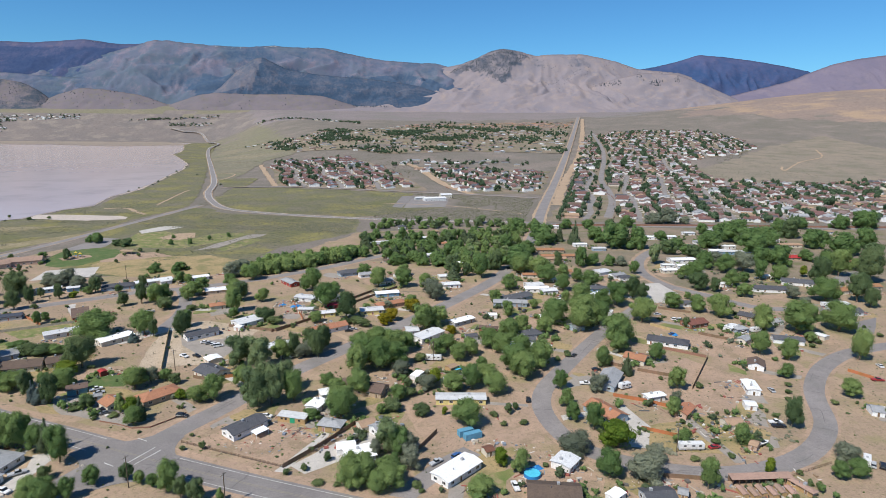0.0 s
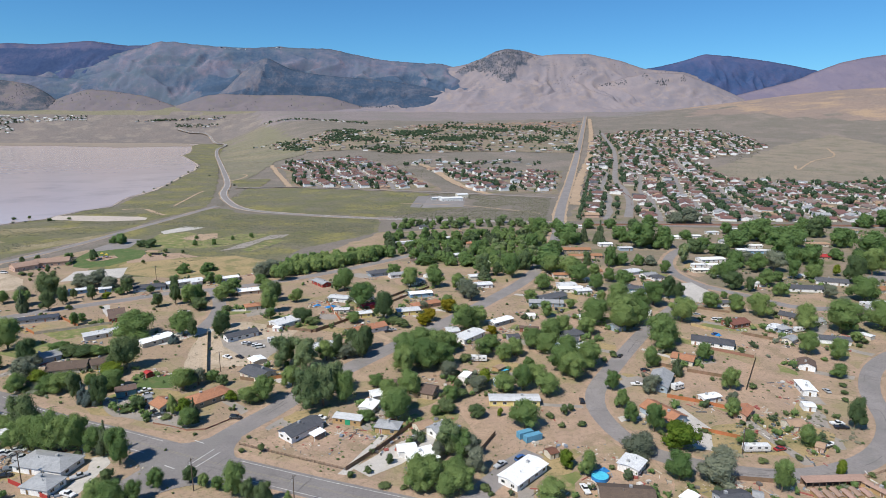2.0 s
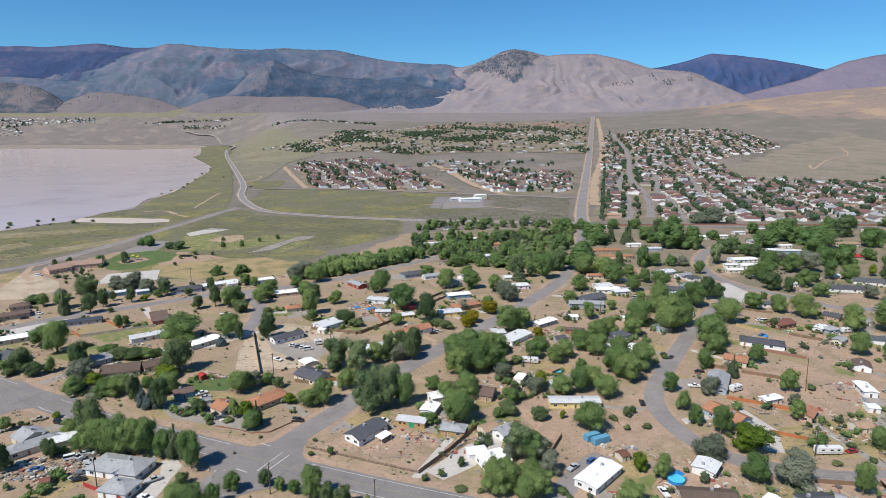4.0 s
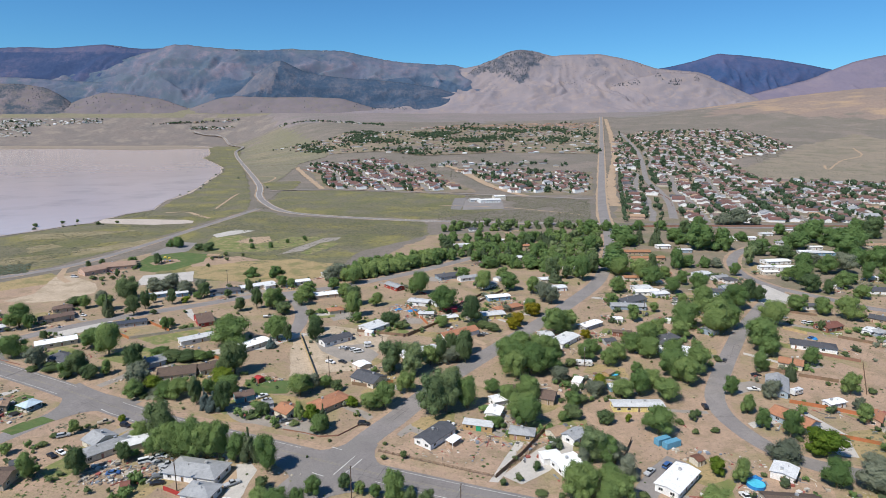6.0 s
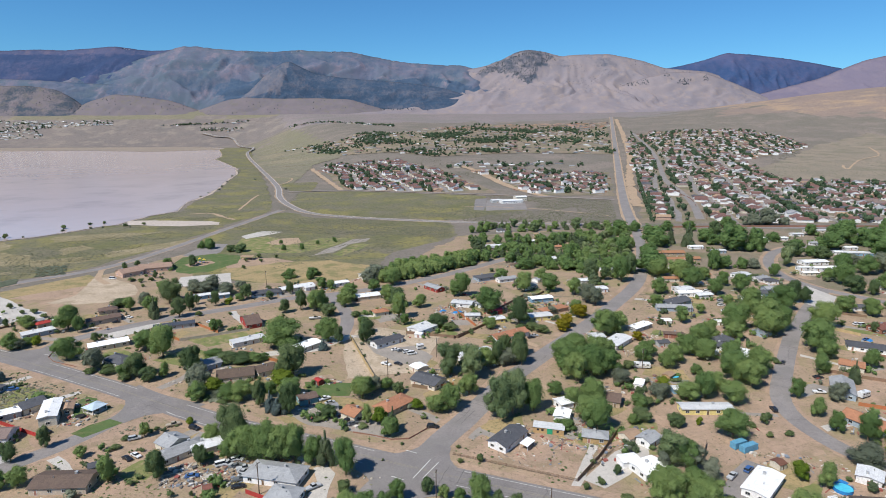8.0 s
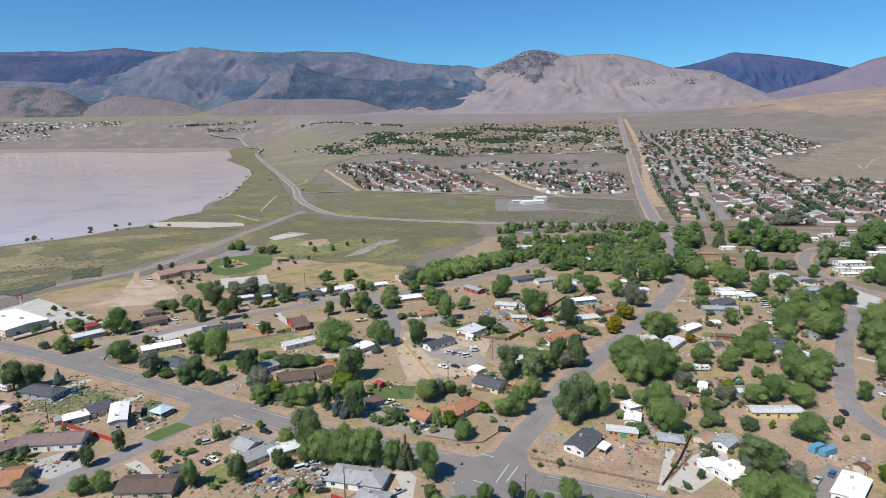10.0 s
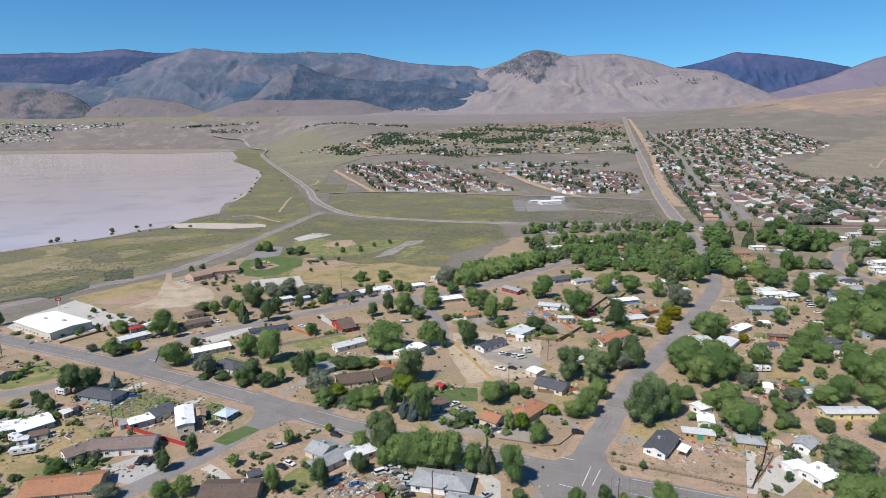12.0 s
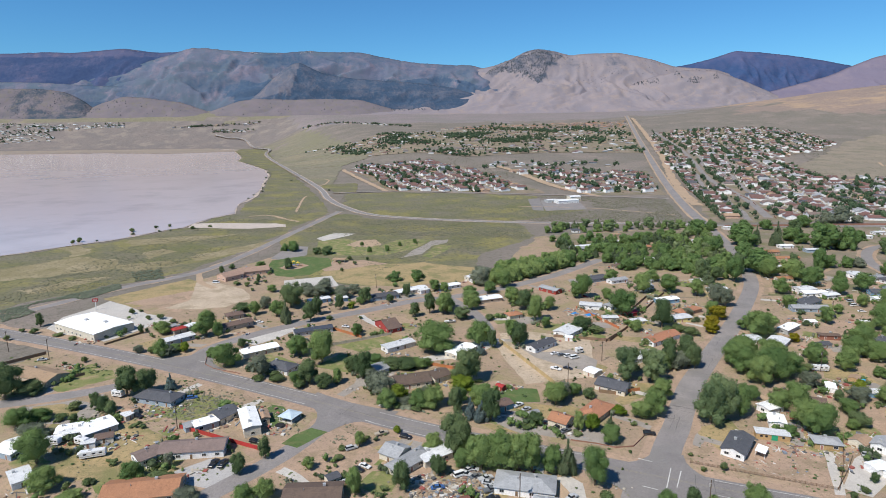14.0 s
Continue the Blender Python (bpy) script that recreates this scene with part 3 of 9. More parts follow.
patch("parking_lot", [(-325, 560), (-319, 620), (-298, 613), (-293, 574), (-301, 549)], M["asphalt_old"], "park parking lot", 1.9, 0.5)
patch("hall_yard", [(-420.8, 374.0), (-423.3, 396.4), (-413.8, 416.5), (-410.2, 432.3), (-395.1, 421.4), (-369.8, 398.7), (-349.6, 389.8), (-345.4, 374.9), (-356.3, 375.8), (-364.0, 359.0), (-373.1, 347.4), (-382.9, 355.7), (-405.7, 362.6)], M["concrete"], "pale concrete yard round the hall", 2.9, 0.3)
patch("lake_inlet", [(-466, 748), (-472, 779), (-430, 776), (-363, 767), (-349, 757), (-346, 739), (-386, 732), (-429, 739)], M["shoal"], "dried pale mud of a narrow inlet", 9, 1.5, 8)
patch("gravel_drive", [(-280.9, 208.5), (-270.3, 216.5), (-261.1, 213.6), (-254.6, 201.7), (-259.4, 199.4), (-266.0, 197.3), (-275.6, 200.6)], M["greygravel"], "blue-grey gravel forecourt of the long white house", 3.2, 0.5, 3.0)
patch("dirt_lot", [(-150, 338), (-128, 345), (-92, 328), (-100, 275), (-140, 270)], M["paledirt"], "packed dirt parking ground", 1, 1.5)
patch("gravel_drive", [(-152, 338), (-140, 330), (-160, 308), (-196, 300), (-196, 305), (-165, 318)], M["concrete"], "pale gravel driveway", 2, 0.5)
patch("parking_apron", [(-135.8, 324.2), (-129.1, 302.2), (-116.8, 289.7), (-101.9, 281.3), (-96.1, 296), (-105.6, 313.2), (-121.2, 309.9)], M["gravel"], "pale gravel parking before the house", 2, 1.0)
patch("house_lot", [(-72, 222), (-40, 205), (-52, 182), (-92, 200)], M["pinkdirt"], "dry rubble-strewn corner lot", 1, 1.5)
patch("driveway", [(-49.5, 181.6), (-32.4, 198.1), (-16.9, 205.8), (-19.7, 195.7), (-32.4, 183.1), (-43.2, 176.1)], M["concrete"], "broad pale concrete driveway", 2, 0.4)
patch("driveway", [(-16, 160), (4, 182), (14, 190), (20, 184), (0, 166), (-8, 156)], M["asphalt_old"], "grey asphalt driveway", 2, 0.4)
patch("driveway", [(84, 215), (88, 225), (92, 200), (84, 184), (78, 186)], M["concrete"], "concrete driveway", 2, 0.4)
patch("parking_apron", [(-155, 248), (-120, 225), (-112, 219), (-118, 212), (-160, 234)], M["gravel"], "gravel parking by the road", 2, 0.6)
patch("turnaround", [(179, 413), (193, 417), (195, 386), (181, 370), (164, 364), (162, 374)], M["concrete"], "pale worn street junction", 4.8, 1)
patch("paved_lot", [(272, 317), (299, 327), (274, 299), (261, 295)], M["asphalt"], "cracked asphalt lot", 3, 0.6)
patch("paved_lot", [(333, 415), (363, 441), (391, 447), (372, 422), (336, 407)], M["asphalt_old"], "grey paved lot among trees", 3, 0.6)
patch("lawn", [(-252.4, 238.9), (-259.4, 252.9), (-256.2, 258.9), (-251.1, 256.8), (-246.5, 246.7), (-248.3, 240.6)], M["lawn"], "mown lawn by the gazebo", 5.3, 0.4, 3.0)
patch("lawn", [(-245.7, 224.5), (-242.0, 231.5), (-233.3, 238.7), (-235.2, 247.0), (-232.8, 247.9), (-228.1, 241.3), (-226.7, 234.8), (-232.6, 228.5), (-239.1, 221.4)], M["lawn"], "mown lawn by the gazebo", 5.2, 0.4, 3.0)
patch("lawn", [(-160, 268), (-136, 266), (-137, 252), (-155, 253)], M["lawn"], "green back lawn", 2, 0.5)
patch("lawn", [(-237, 330), (-207, 343), (-202, 330), (-222, 318)], M["drylawn"], "half dry lawn", 2, 0.6)
patch("lawn", [(-142, 376), (-127, 380), (-128, 361), (-141, 357)], M["drylawn"], "half dry lawn", 2, 0.6)
patch("lawn", [(-364.9, 283.6), (-365.5, 306.9), (-347.8, 305.4), (-341.9, 295.8), (-351.6, 285.6), (-358.0, 278.2)], M["drylawn"], "weedy green lot", 2, 1)
patch("lawn", [(-245, 300), (-232, 318), (-212, 306), (-224, 290)], M["drylawn"], "half dry back lawn", 2, 1)
patch("bare_lot", [(92, 252), (142, 268), (160, 240), (130, 205), (96, 222)], M["pinkdirt"], "bare dirt lot", 1, 2)
patch("bare_lot", [(-14, 235), (52, 235), (46, 190), (2, 186)], M["pinkdirt"], "bare dirt lot beside the sheds", 1, 2)
patch("bare_lot", [(150, 300), (205, 300), (196, 246), (165, 238)], M["pinkdirt"], "bare dirt lot", 1, 2)
patch("bare_lot", [(40, 330), (90, 360), (110, 330), (70, 300)], M["pinkdirt"], "bare dirt lot", 1, 2)
patch("bare_lot", [(-260, 222), (-225, 236), (-205, 215), (-222, 188)], M["pinkdirt"], "bare dirt yard", 1, 2)
patch("straw_yard", [(82, 182), (125, 178), (140, 192), (126, 208), (92, 200)], M["straw"], "dry weedy lot", 1, 1.5)
patch("suburb_ground", [(388, 1260), (455, 1480), (560, 1780), (680, 2117), (838, 2303), (1073, 2317), (1197, 2212), (1184, 1951), (1135, 1791), (992, 1642), (727, 1479), (710, 1330), (650, 1150), (816, 1092), (1010, 1130), (640, 690), (405, 690), (176, 708), (300, 1000)], M["lots"], "yards and verges between the far houses", 0.2, 4, 14)
patch("suburb_ground", [(-346, 1625), (-235, 1615), (-159, 1608), (-113, 1545), (-59, 1430), (-14, 1290), (30, 1130), (45, 1020), (-30, 1030), (-133, 1072), (-230, 1115)], M["lots"], "yards and verges between the far houses", 0.2, 3, 14)
patch("suburb_ground", [(40, 1340), (96, 1365), (224, 1310), (335, 1295), (236, 965), (110, 990), (70, 1180)], M["lots"], "yards and verges between the far houses", 0.2, 3, 14)
patch("suburb_ground", [(-603, 2374), (-372, 2295), (-297, 2441), (-18, 2565), (264, 2880), (840, 2840), (470, 1640), (300, 1680), (177, 1687), (-36, 1620), (-147, 1772), (-323, 1855)], M["lots"], "yards and open lots of the far town", 0.2, 6, 20)
patch("olive_grass", [(-711, 2298), (-830, 3045), (-485, 2477), (-326, 2058), (-318, 1810), (-381, 1720), (-348, 1158), (-402, 1276)], M["plain"], "yellow-green grass beside the highway", 0, 5, 20)
patch("town_lots", [(-50, 520), (-40, 640), (150, 690), (260, 662), (600, 632), (700, 500), (600, 380), (260, 380), (110, 400), (-20, 400)], M["lots"], "mixed yards and lots of the town", 0.15, 4, 14)
patch("sidewalk_slab", [(-293.8, 342.5), (-279.9, 351.7), (-267.8, 365.9), (-263.4, 358.3), (-273.0, 343.5), (-283.3, 333.4)], M["concrete"], "pale concrete slab beside the street", 3.7, 0.3, 6, "pavement")
patch("driveway", [(-295.1, 218.1), (-289.2, 222.3), (-285.1, 213.5), (-291.3, 211.1)], M["concrete"], "pale concrete driveway", 2.6, 0.3)
patch("straw_field", [(-267.5, 503.6), (-230.8, 524.8), (-180.3, 528.5), (-122.8, 497.2), (-154.7, 459.4), (-225.4, 454.4), (-262.4, 469.8)], M["straw"], "ochre dry grass behind the houses", 1.9, 2)
patch("straw_yard", [(-203.7, 230.7), (-180.9, 226.7), (-177.1, 213.9), (-189.9, 209.0), (-196.5, 219.4)], M["straw"], "dry grass round the parked cars", 1.6, 1.5)
patch("straw_yard", [(-82.4, 223.6), (-63.1, 229.1), (-64.4, 209.3), (-79.2, 206.5)], M["straw"], "dry yellow corner lot", 1.7, 1.5)
patch("weedy_lot", [(-302.6, 277.8), (-271.2, 260.8), (-275.4, 250.6), (-290.6, 246.8), (-308.7, 253.2), (-310.8, 272.5)], M["drylawn"], "weedy green and yellow lot", 1.4, 1.5)
patch("straw_yard", [(-178.6, 290.8), (-169.7, 295.1), (-168.8, 267.1), (-177.0, 261.8)], M["straw"], "dry grass yard behind the fence", 1.7, 1.0)
patch("gravel_drive", [(-365.3, 253.4), (-370.5, 269.5), (-355.7, 273.9), (-338.2, 266.8), (-330.0, 253.1), (-339.0, 247.9), (-353.4, 249.1)], M["gravel"], "grey gravel loop drive by the house", 1.3, 0.6)
patch("straw_yard", [(-360.2, 256.5), (-363.0, 265.0), (-352.1, 267.4), (-340.0, 263.2), (-340.4, 254.9), (-349.1, 253.6)], M["straw"], "dry grass island in the drive", 1.9, 0.5)
patch("straw_yard", [(-316.3, 217.3), (-318.0, 242.5), (-312.9, 251.7), (-299.3, 238.7), (-298.5, 223.7), (-301.8, 212.5), (-308.5, 206.1), (-322.6, 207.1), (-329.1, 222.2)], M["straw"], "yellow dry grass yard", 1.25, 1.2)
patch("bare_hillside", [(470, 1010), (1100, 1150), (1500, 1500), (1500, 2000), (1180, 1800), (700, 1330), (610, 1160)], M["bare"], "dry bare hillside", 0, 10, 14)

# ---- lake ----
lake_ring = [(-610, 585), (-538, 658), (-520, 677), (-504, 705), (-488, 735), (-474, 746), (-469, 781), (-465, 820), (-443, 862), (-456, 911), (-466, 965), (-467, 1017), (-466, 1058), (-489, 1205), (-518, 1355), (-547, 1529), (-597, 1710), (-634, 1806), (-706, 1971), (-792, 2169), (-816, 2207),
             (-854, 2406), (-924, 2648), (-1070, 3082), (-1114, 3311), (-1355, 3560), (-1967, 3590), (-2643, 3610), (-4600, 3620), (-5200, 1600), (-2600, 300), (-1200, 330)]
patch("lake_shore", [(x + (2 if y < 1000 else 4), y + (0 if y < 3000 else 12)) for x, y in lake_ring], M["shore"], "pale muddy lake shore", 0.5, 2, 12, "ground", 0.35)
lake = patch("lake", lake_ring, M["lake"], "shallow silty pink-grey lake", 2, 2, 12, "water", 0.5)
patch("mud_flat", [(-1100, 3250), (-1060, 3080), (-1350, 2900), (-1700, 3080), (-2600, 3060), (-4400, 3040), (-4600, 3630), (-2643, 3620), (-1967, 3605), (-1355, 3570)], M["mud"], "brown shallow water over mud", 2, 25, 25, "ground", 0.75)

# ---- roads ----
MAIN = [(-560, 425), (-445, 369), (-400, 348), (-328, 312), (-255, 271), (-190, 232), (-138, 207), (-103, 190), (-70, 175), (-37, 161), (60, 122), (200, 66)]
STREET = [(-111, 188), (-96, 212.5), (-88.5, 223), (-81.5, 234), (-71.5, 250), (-62, 264), (-33, 300), (4, 345), (49, 405), (70, 438), (87, 474), (112, 535), (136, 603), (163, 690), (197, 803), (262, 1003), (508, 1743), (981, 3180)]
HIGHWAY = [(-1400, 3850), (-1311, 3801), (-1172, 3732), (-1010, 3300), (-870, 2980), (-812, 2654), (-692, 2222), (-528, 1698), (-377, 1215), (-330, 1020), (-289, 905), (-245, 828), (-172, 782), (-54, 738), (85, 712), (158, 698)]
LAKE_ROAD = [(-500, 398), (-463, 405), (-421, 465), (-375, 515), (-351, 590), (-329, 700), (-294, 866)]
LOOP = [(112, 312), (79, 268), (56, 234), (52, 208), (61, 184), (89, 169), (115, 167), (142, 176), (165, 196), (184, 229), (212, 257), (251, 276), (330, 290)]
UPPER = [(297, 561), (261, 548), (234, 526), (208, 489), (194, 449), (195, 414), (205, 394), (216, 378), (225, 361), (237, 349), (260, 346), (289, 347)]
UP_NORTH = [(112, 312), (130, 332), (156, 361), (178, 384), (197, 404)]
SIDE_WEST = [(-312, 308), (-304, 335), (-268, 367), (-220, 395), (-193, 411), (-170, 417), (-146, 427), (-117, 443), (-96, 458), (-77, 472), (-49, 498), (-20, 525)]
CUL = [(-168, 418), (-156, 391), (-150, 369), (-148, 350), (-149, 333)]
SIDE_SOUTH = [(-224, 253), (-240, 222), (-256, 202), (-280, 176), (-320, 130)]
DEAD_END = [(-450, 258), (-381, 269), (-352, 277), (-334, 285)]
COLLECTOR = [(-330, 1106), (-322, 1104), (-218, 1107), (-39, 1032), (221, 925)]
AVENUE = [(754, 2258), (618, 1758), (510, 1438), (408, 1161), (372, 1020), (327, 878), (268, 734)]
CROSS = [(158, 690), (260, 672), (420, 655), (700, 628)]
for i, (pts, w) in enumerate(((MAIN, 19), (STREET[:14], 17), (LOOP, 12), (UPPER, 15), (SIDE_WEST, 14), (SIDE_SOUTH, 13), (DEAD_END, 13), (CUL, 14), (UP_NORTH, 14))):
    strip("road_shoulder", pts, w, M["pinkdirt"], "bare dirt road shoulder", 2.2 + 0.13 * i, 0, 6, "shoulder", rag=2.0)
for i, (pts, w) in enumerate(((HIGHWAY, 14), (LAKE_ROAD, 11), (COLLECTOR, 11), (STREET[13:], 19))):
    strip("road_shoulder", pts, w, M["sandtrail"], "sandy highway shoulder", 3.5 + 0.1 * i, 0, 12, "shoulder", rag=3.0)
strip("road", MAIN, 11.5, M["asphalt"], "grey asphalt main road with worn edge lines", 5.2)
strip("road", STREET[:14], 10.5, M["asphalt_old"], "bleached asphalt side street", 4.5)
strip("road", STREET[13:], 13, M["asphalt_old"], "long straight asphalt road running to the hills", 4.6, 0, 12)
strip("road", HIGHWAY, 11, M["asphalt_old"], "two lane highway beside the lake", 4.7, 0, 12)
strip("road", LAKE_ROAD, 9, M["asphalt_old"], "old asphalt lakeside road", 4.4, 0, 8)
strip("road", LOOP, 8.6, M["asphalt_old"], "curving residential street of cracked asphalt", 4.5)
strip("road", UPPER, 9, M["asphalt_old"], "worn residential street", 4.3)
strip("road", UP_NORTH, 9, M["asphalt_old"], "worn residential street", 4.2)
strip("road", SIDE_WEST, 9, M["asphalt_old"], "bleached residential street", 4.3)
strip("road", CUL, 8.5, M["asphalt_old"], "short dead-end street", 4.2)
strip("road", SIDE_SOUTH, 8.5, M["asphalt_old"], "bleached residential street", 4.3)
strip("road", DEAD_END, 8.5, M["asphalt_old"], "bleached residential street", 4.2)
strip("road", COLLECTOR, 8, M["asphalt_old"], "grey collector street", 4.3, 0, 12)
strip("road", AVENUE, 11, M["asphalt_old"], "grey avenue between the far houses", 4.3, 0, 12)
strip("road", CROSS, 9, M["asphalt_old"], "asphalt road along the block wall", 4.2, 0, 12)
strip("road", [(-112, 194), (-119, 183), (-127, 169), (-140, 150)], 11, M["asphalt_old"], "worn asphalt side road beside the corner house", 3.6)
CROSSINGS = [(-108, 189, 17), (-222, 254, 17), (-311, 306, 17)]


def junction(x, y, arms, label):
    """A paved crossing: each arm is (degrees, half width, reach); the corners between arms are rounded."""
    arms = sorted(arms)
    ring = []
    for i, (a, hw, reach) in enumerate(arms):
        b, hw2, reach2 = arms[(i + 1) % len(arms)]
        u, n_ = Vector((math.cos(radians(a)), math.sin(radians(a)))), Vector((-math.sin(radians(a)), math.cos(radians(a))))
        u2, n2 = Vector((math.cos(radians(b)), math.sin(radians(b)))), Vector((-math.sin(radians(b)), math.cos(radians(b))))
        ring += [u * reach - n_ * hw, u * reach + n_ * hw]
        p, q = u * reach + n_ * hw, u2 * reach2 - n2 * hw2
        c = (p + q) * 0.16 + (u * hw2 + u2 * hw) * 0.5
        for k in range(1, 6):
            t = k / 6
            ring.append(p * (1 - t) ** 2 + c * 2 * t * (1 - t) + q * t * t)
    patch("junction", [(x + v.x, y + v.y) for v in ring], M["asphalt"], label, 5.35, 0.15, 5.0, "road")


junction(-108, 189, [(62, 5.2, 21), (154, 5.7, 24), (236, 5.5, 22), (334, 5.7, 24)], "worn asphalt crossing of two streets")
junction(-222, 254, [(150, 5.7, 22), (242, 4.5, 22), (330, 5.7, 22)], "worn asphalt street junction")
junction(-311, 306, [(75, 4.6, 22), (152, 5.7, 22), (330, 5.7, 22)], "worn asphalt street junction")
for side in (-4.4, 4.4):
    strip("edge_line", MAIN, 0.2, M["paint"], "worn white edge line", 7, side, 4, skip=CROSSINGS)
    strip("edge_line", HIGHWAY, 0.7, M["paint"], "worn white edge line", 6, side * 1.05, 12)
for side in (-0.3, 0.3):
    strip("centre_line", MAIN, 0.14, surf("faded_yellow_line", (0.30, 0.265, 0.175), (0.25, 0.225, 0.17), 2, 0.4, 0.7, 0.0) if side < 0 else bpy.data.materials["faded_yellow_line"], "faded yellow centre line", 6, side)
strip("sand_track", [(-365, 1600), (-353, 1544), (-235, 1112)], 11, M["sandtrail"], "sandy track beside the far houses", 3, 0, 12, "track", rag=4)
strip("sand_track", [(15, 1420), (44, 1330), (80, 1106), (122, 962)], 15, M["sandtrail"], "sandy utility track", 3, 0, 12, "track", rag=4)
strip("sand_track", [(942, 2990), (738, 2337), (568, 1811), (461, 1498), (330, 1150), (230, 850)], 16, M["sandtrail"], "sandy strip along the straight road", 3.3, 0, 12, "track", rag=6)
strip("sand_track", [(-30, 880), (60, 850), (130, 800), (160, 770)], 4, M["sandtrail"], "footpath across the sagebrush", 2, 0, 8, "track", rag=1)
strip("sand_track", [(-440, 1420), (-380, 1380), (-370, 1290), (-380, 1220)], 4, M["sandtrail"], "footpath across the meadow", 2, 0, 8, "track", rag=1)
strip("sand_track", [(-357, 867), (-373, 1018), (-374, 1059)], 3.5, M["sandtrail"], "footpath across the meadow", 2, 0, 8, "track", rag=1)
strip("sand_track", [(-415, 835), (-387, 838), (-362, 808), (-338, 780)], 6, M["sandtrail"], "sandy track to the shore", 2, 0, 8, "track", rag=1)
strip("sand_track", [(-375, 515), (-362, 480), (-345, 460)], 5, M["sandtrail"], "dirt drive to the lot", 3, 0, 6, "track", rag=1)
strip("sand_track", [(937, 1374), (900, 1306), (1039, 1452), (1175, 1555), (1269, 1709)], 5, M["sandtrail"], "dirt track on the hillside", 2, 0, 12, "track", rag=3)


def marking(x, y, turn, length, width=0.35):
    bm = bmesh.new()
    box(bm, 0, 0, 0, length, width, 0.01)
    ob = part("road_marking", bm, M["paint"], None, "", pose(x, y, 0.175, 0, 0, turn))
    tagged(ob, "worn white painted line on the asphalt", "road marking", kind="structure")


for x, y, a, ln in ((-105.2, 191.5, 60, 13), (-102, 190.5, 58, 11), (-109, 203, -30, 5), (-114, 186.4, -30, 5), (-212, 239.8, -36, 5.6), (-305, 312, -24, 5)):
    marking(x, y, a, ln)


# ---- tar seams and cracks ----
def seams(line, width, count, seed):
    """Dark tar lines across and along an old street, in one mesh."""
    rng = random.Random(seed)
    pts = curve_through(line, 3.0)
    V, F = [], []
    for i in range(count):
        k = rng.randrange(2, len(pts) - 6)
        d = (pts[k + 1] - pts[k]).normalized()
        n_ = Vector((-d.y, d.x, 0))
        if rng.random() < 0.6:
            path = [pts[k] + n_ * (u * width / 2) + d * rng.uniform(-0.5, 0.5) for u in (-1, -0.5, 0, 0.5, 1)]
        else:
            o = rng.uniform(-0.4, 0.4) * width
            path = [pts[k + j] + n_ * (o + rng.uniform(-0.3, 0.3)) for j in range(5)]
        for p, q in zip(path, path[1:]):
            t = (q - p).normalized()
            m_ = Vector((-t.y, t.x, 0)) * rng.uniform(0.05, 0.12)
            b0 = len(V)
            V += [((w.x), (w.y), 0.172) for w in (p - m_, q - m_, q + m_, p + m_)]
            F.append((b0, b0 + 1, b0 + 2, b0 + 3))
    me = flat_mesh("tar_seams", V, F, M["tar"])
    tagged(new("tar_seams", me), "dark tar seams on the old asphalt", "road marking", kind="structure")


seams(LOOP, 8.4, 45, 1)
seams(STREET[:13], 10, 26, 2)
seams(MAIN, 11, 36, 3)
seams(UPPER, 8.6, 20, 4)

# ---- mountains ----
def ridged(x, y, s):
    return 1 - 2.4 * abs(noise.noise((x, y, s)))


def within(poly, x, y):
    """Whether a point lies inside a ring."""
    odd = False
    for (x0, y0), (x1, y1) in zip(poly, poly[1:] + poly[:1]):
        if (y0 > y) != (y1 > y) and x < (x1 - x0) * (y - y0) / (y1 - y0) + x0:
            odd = not odd
    return odd


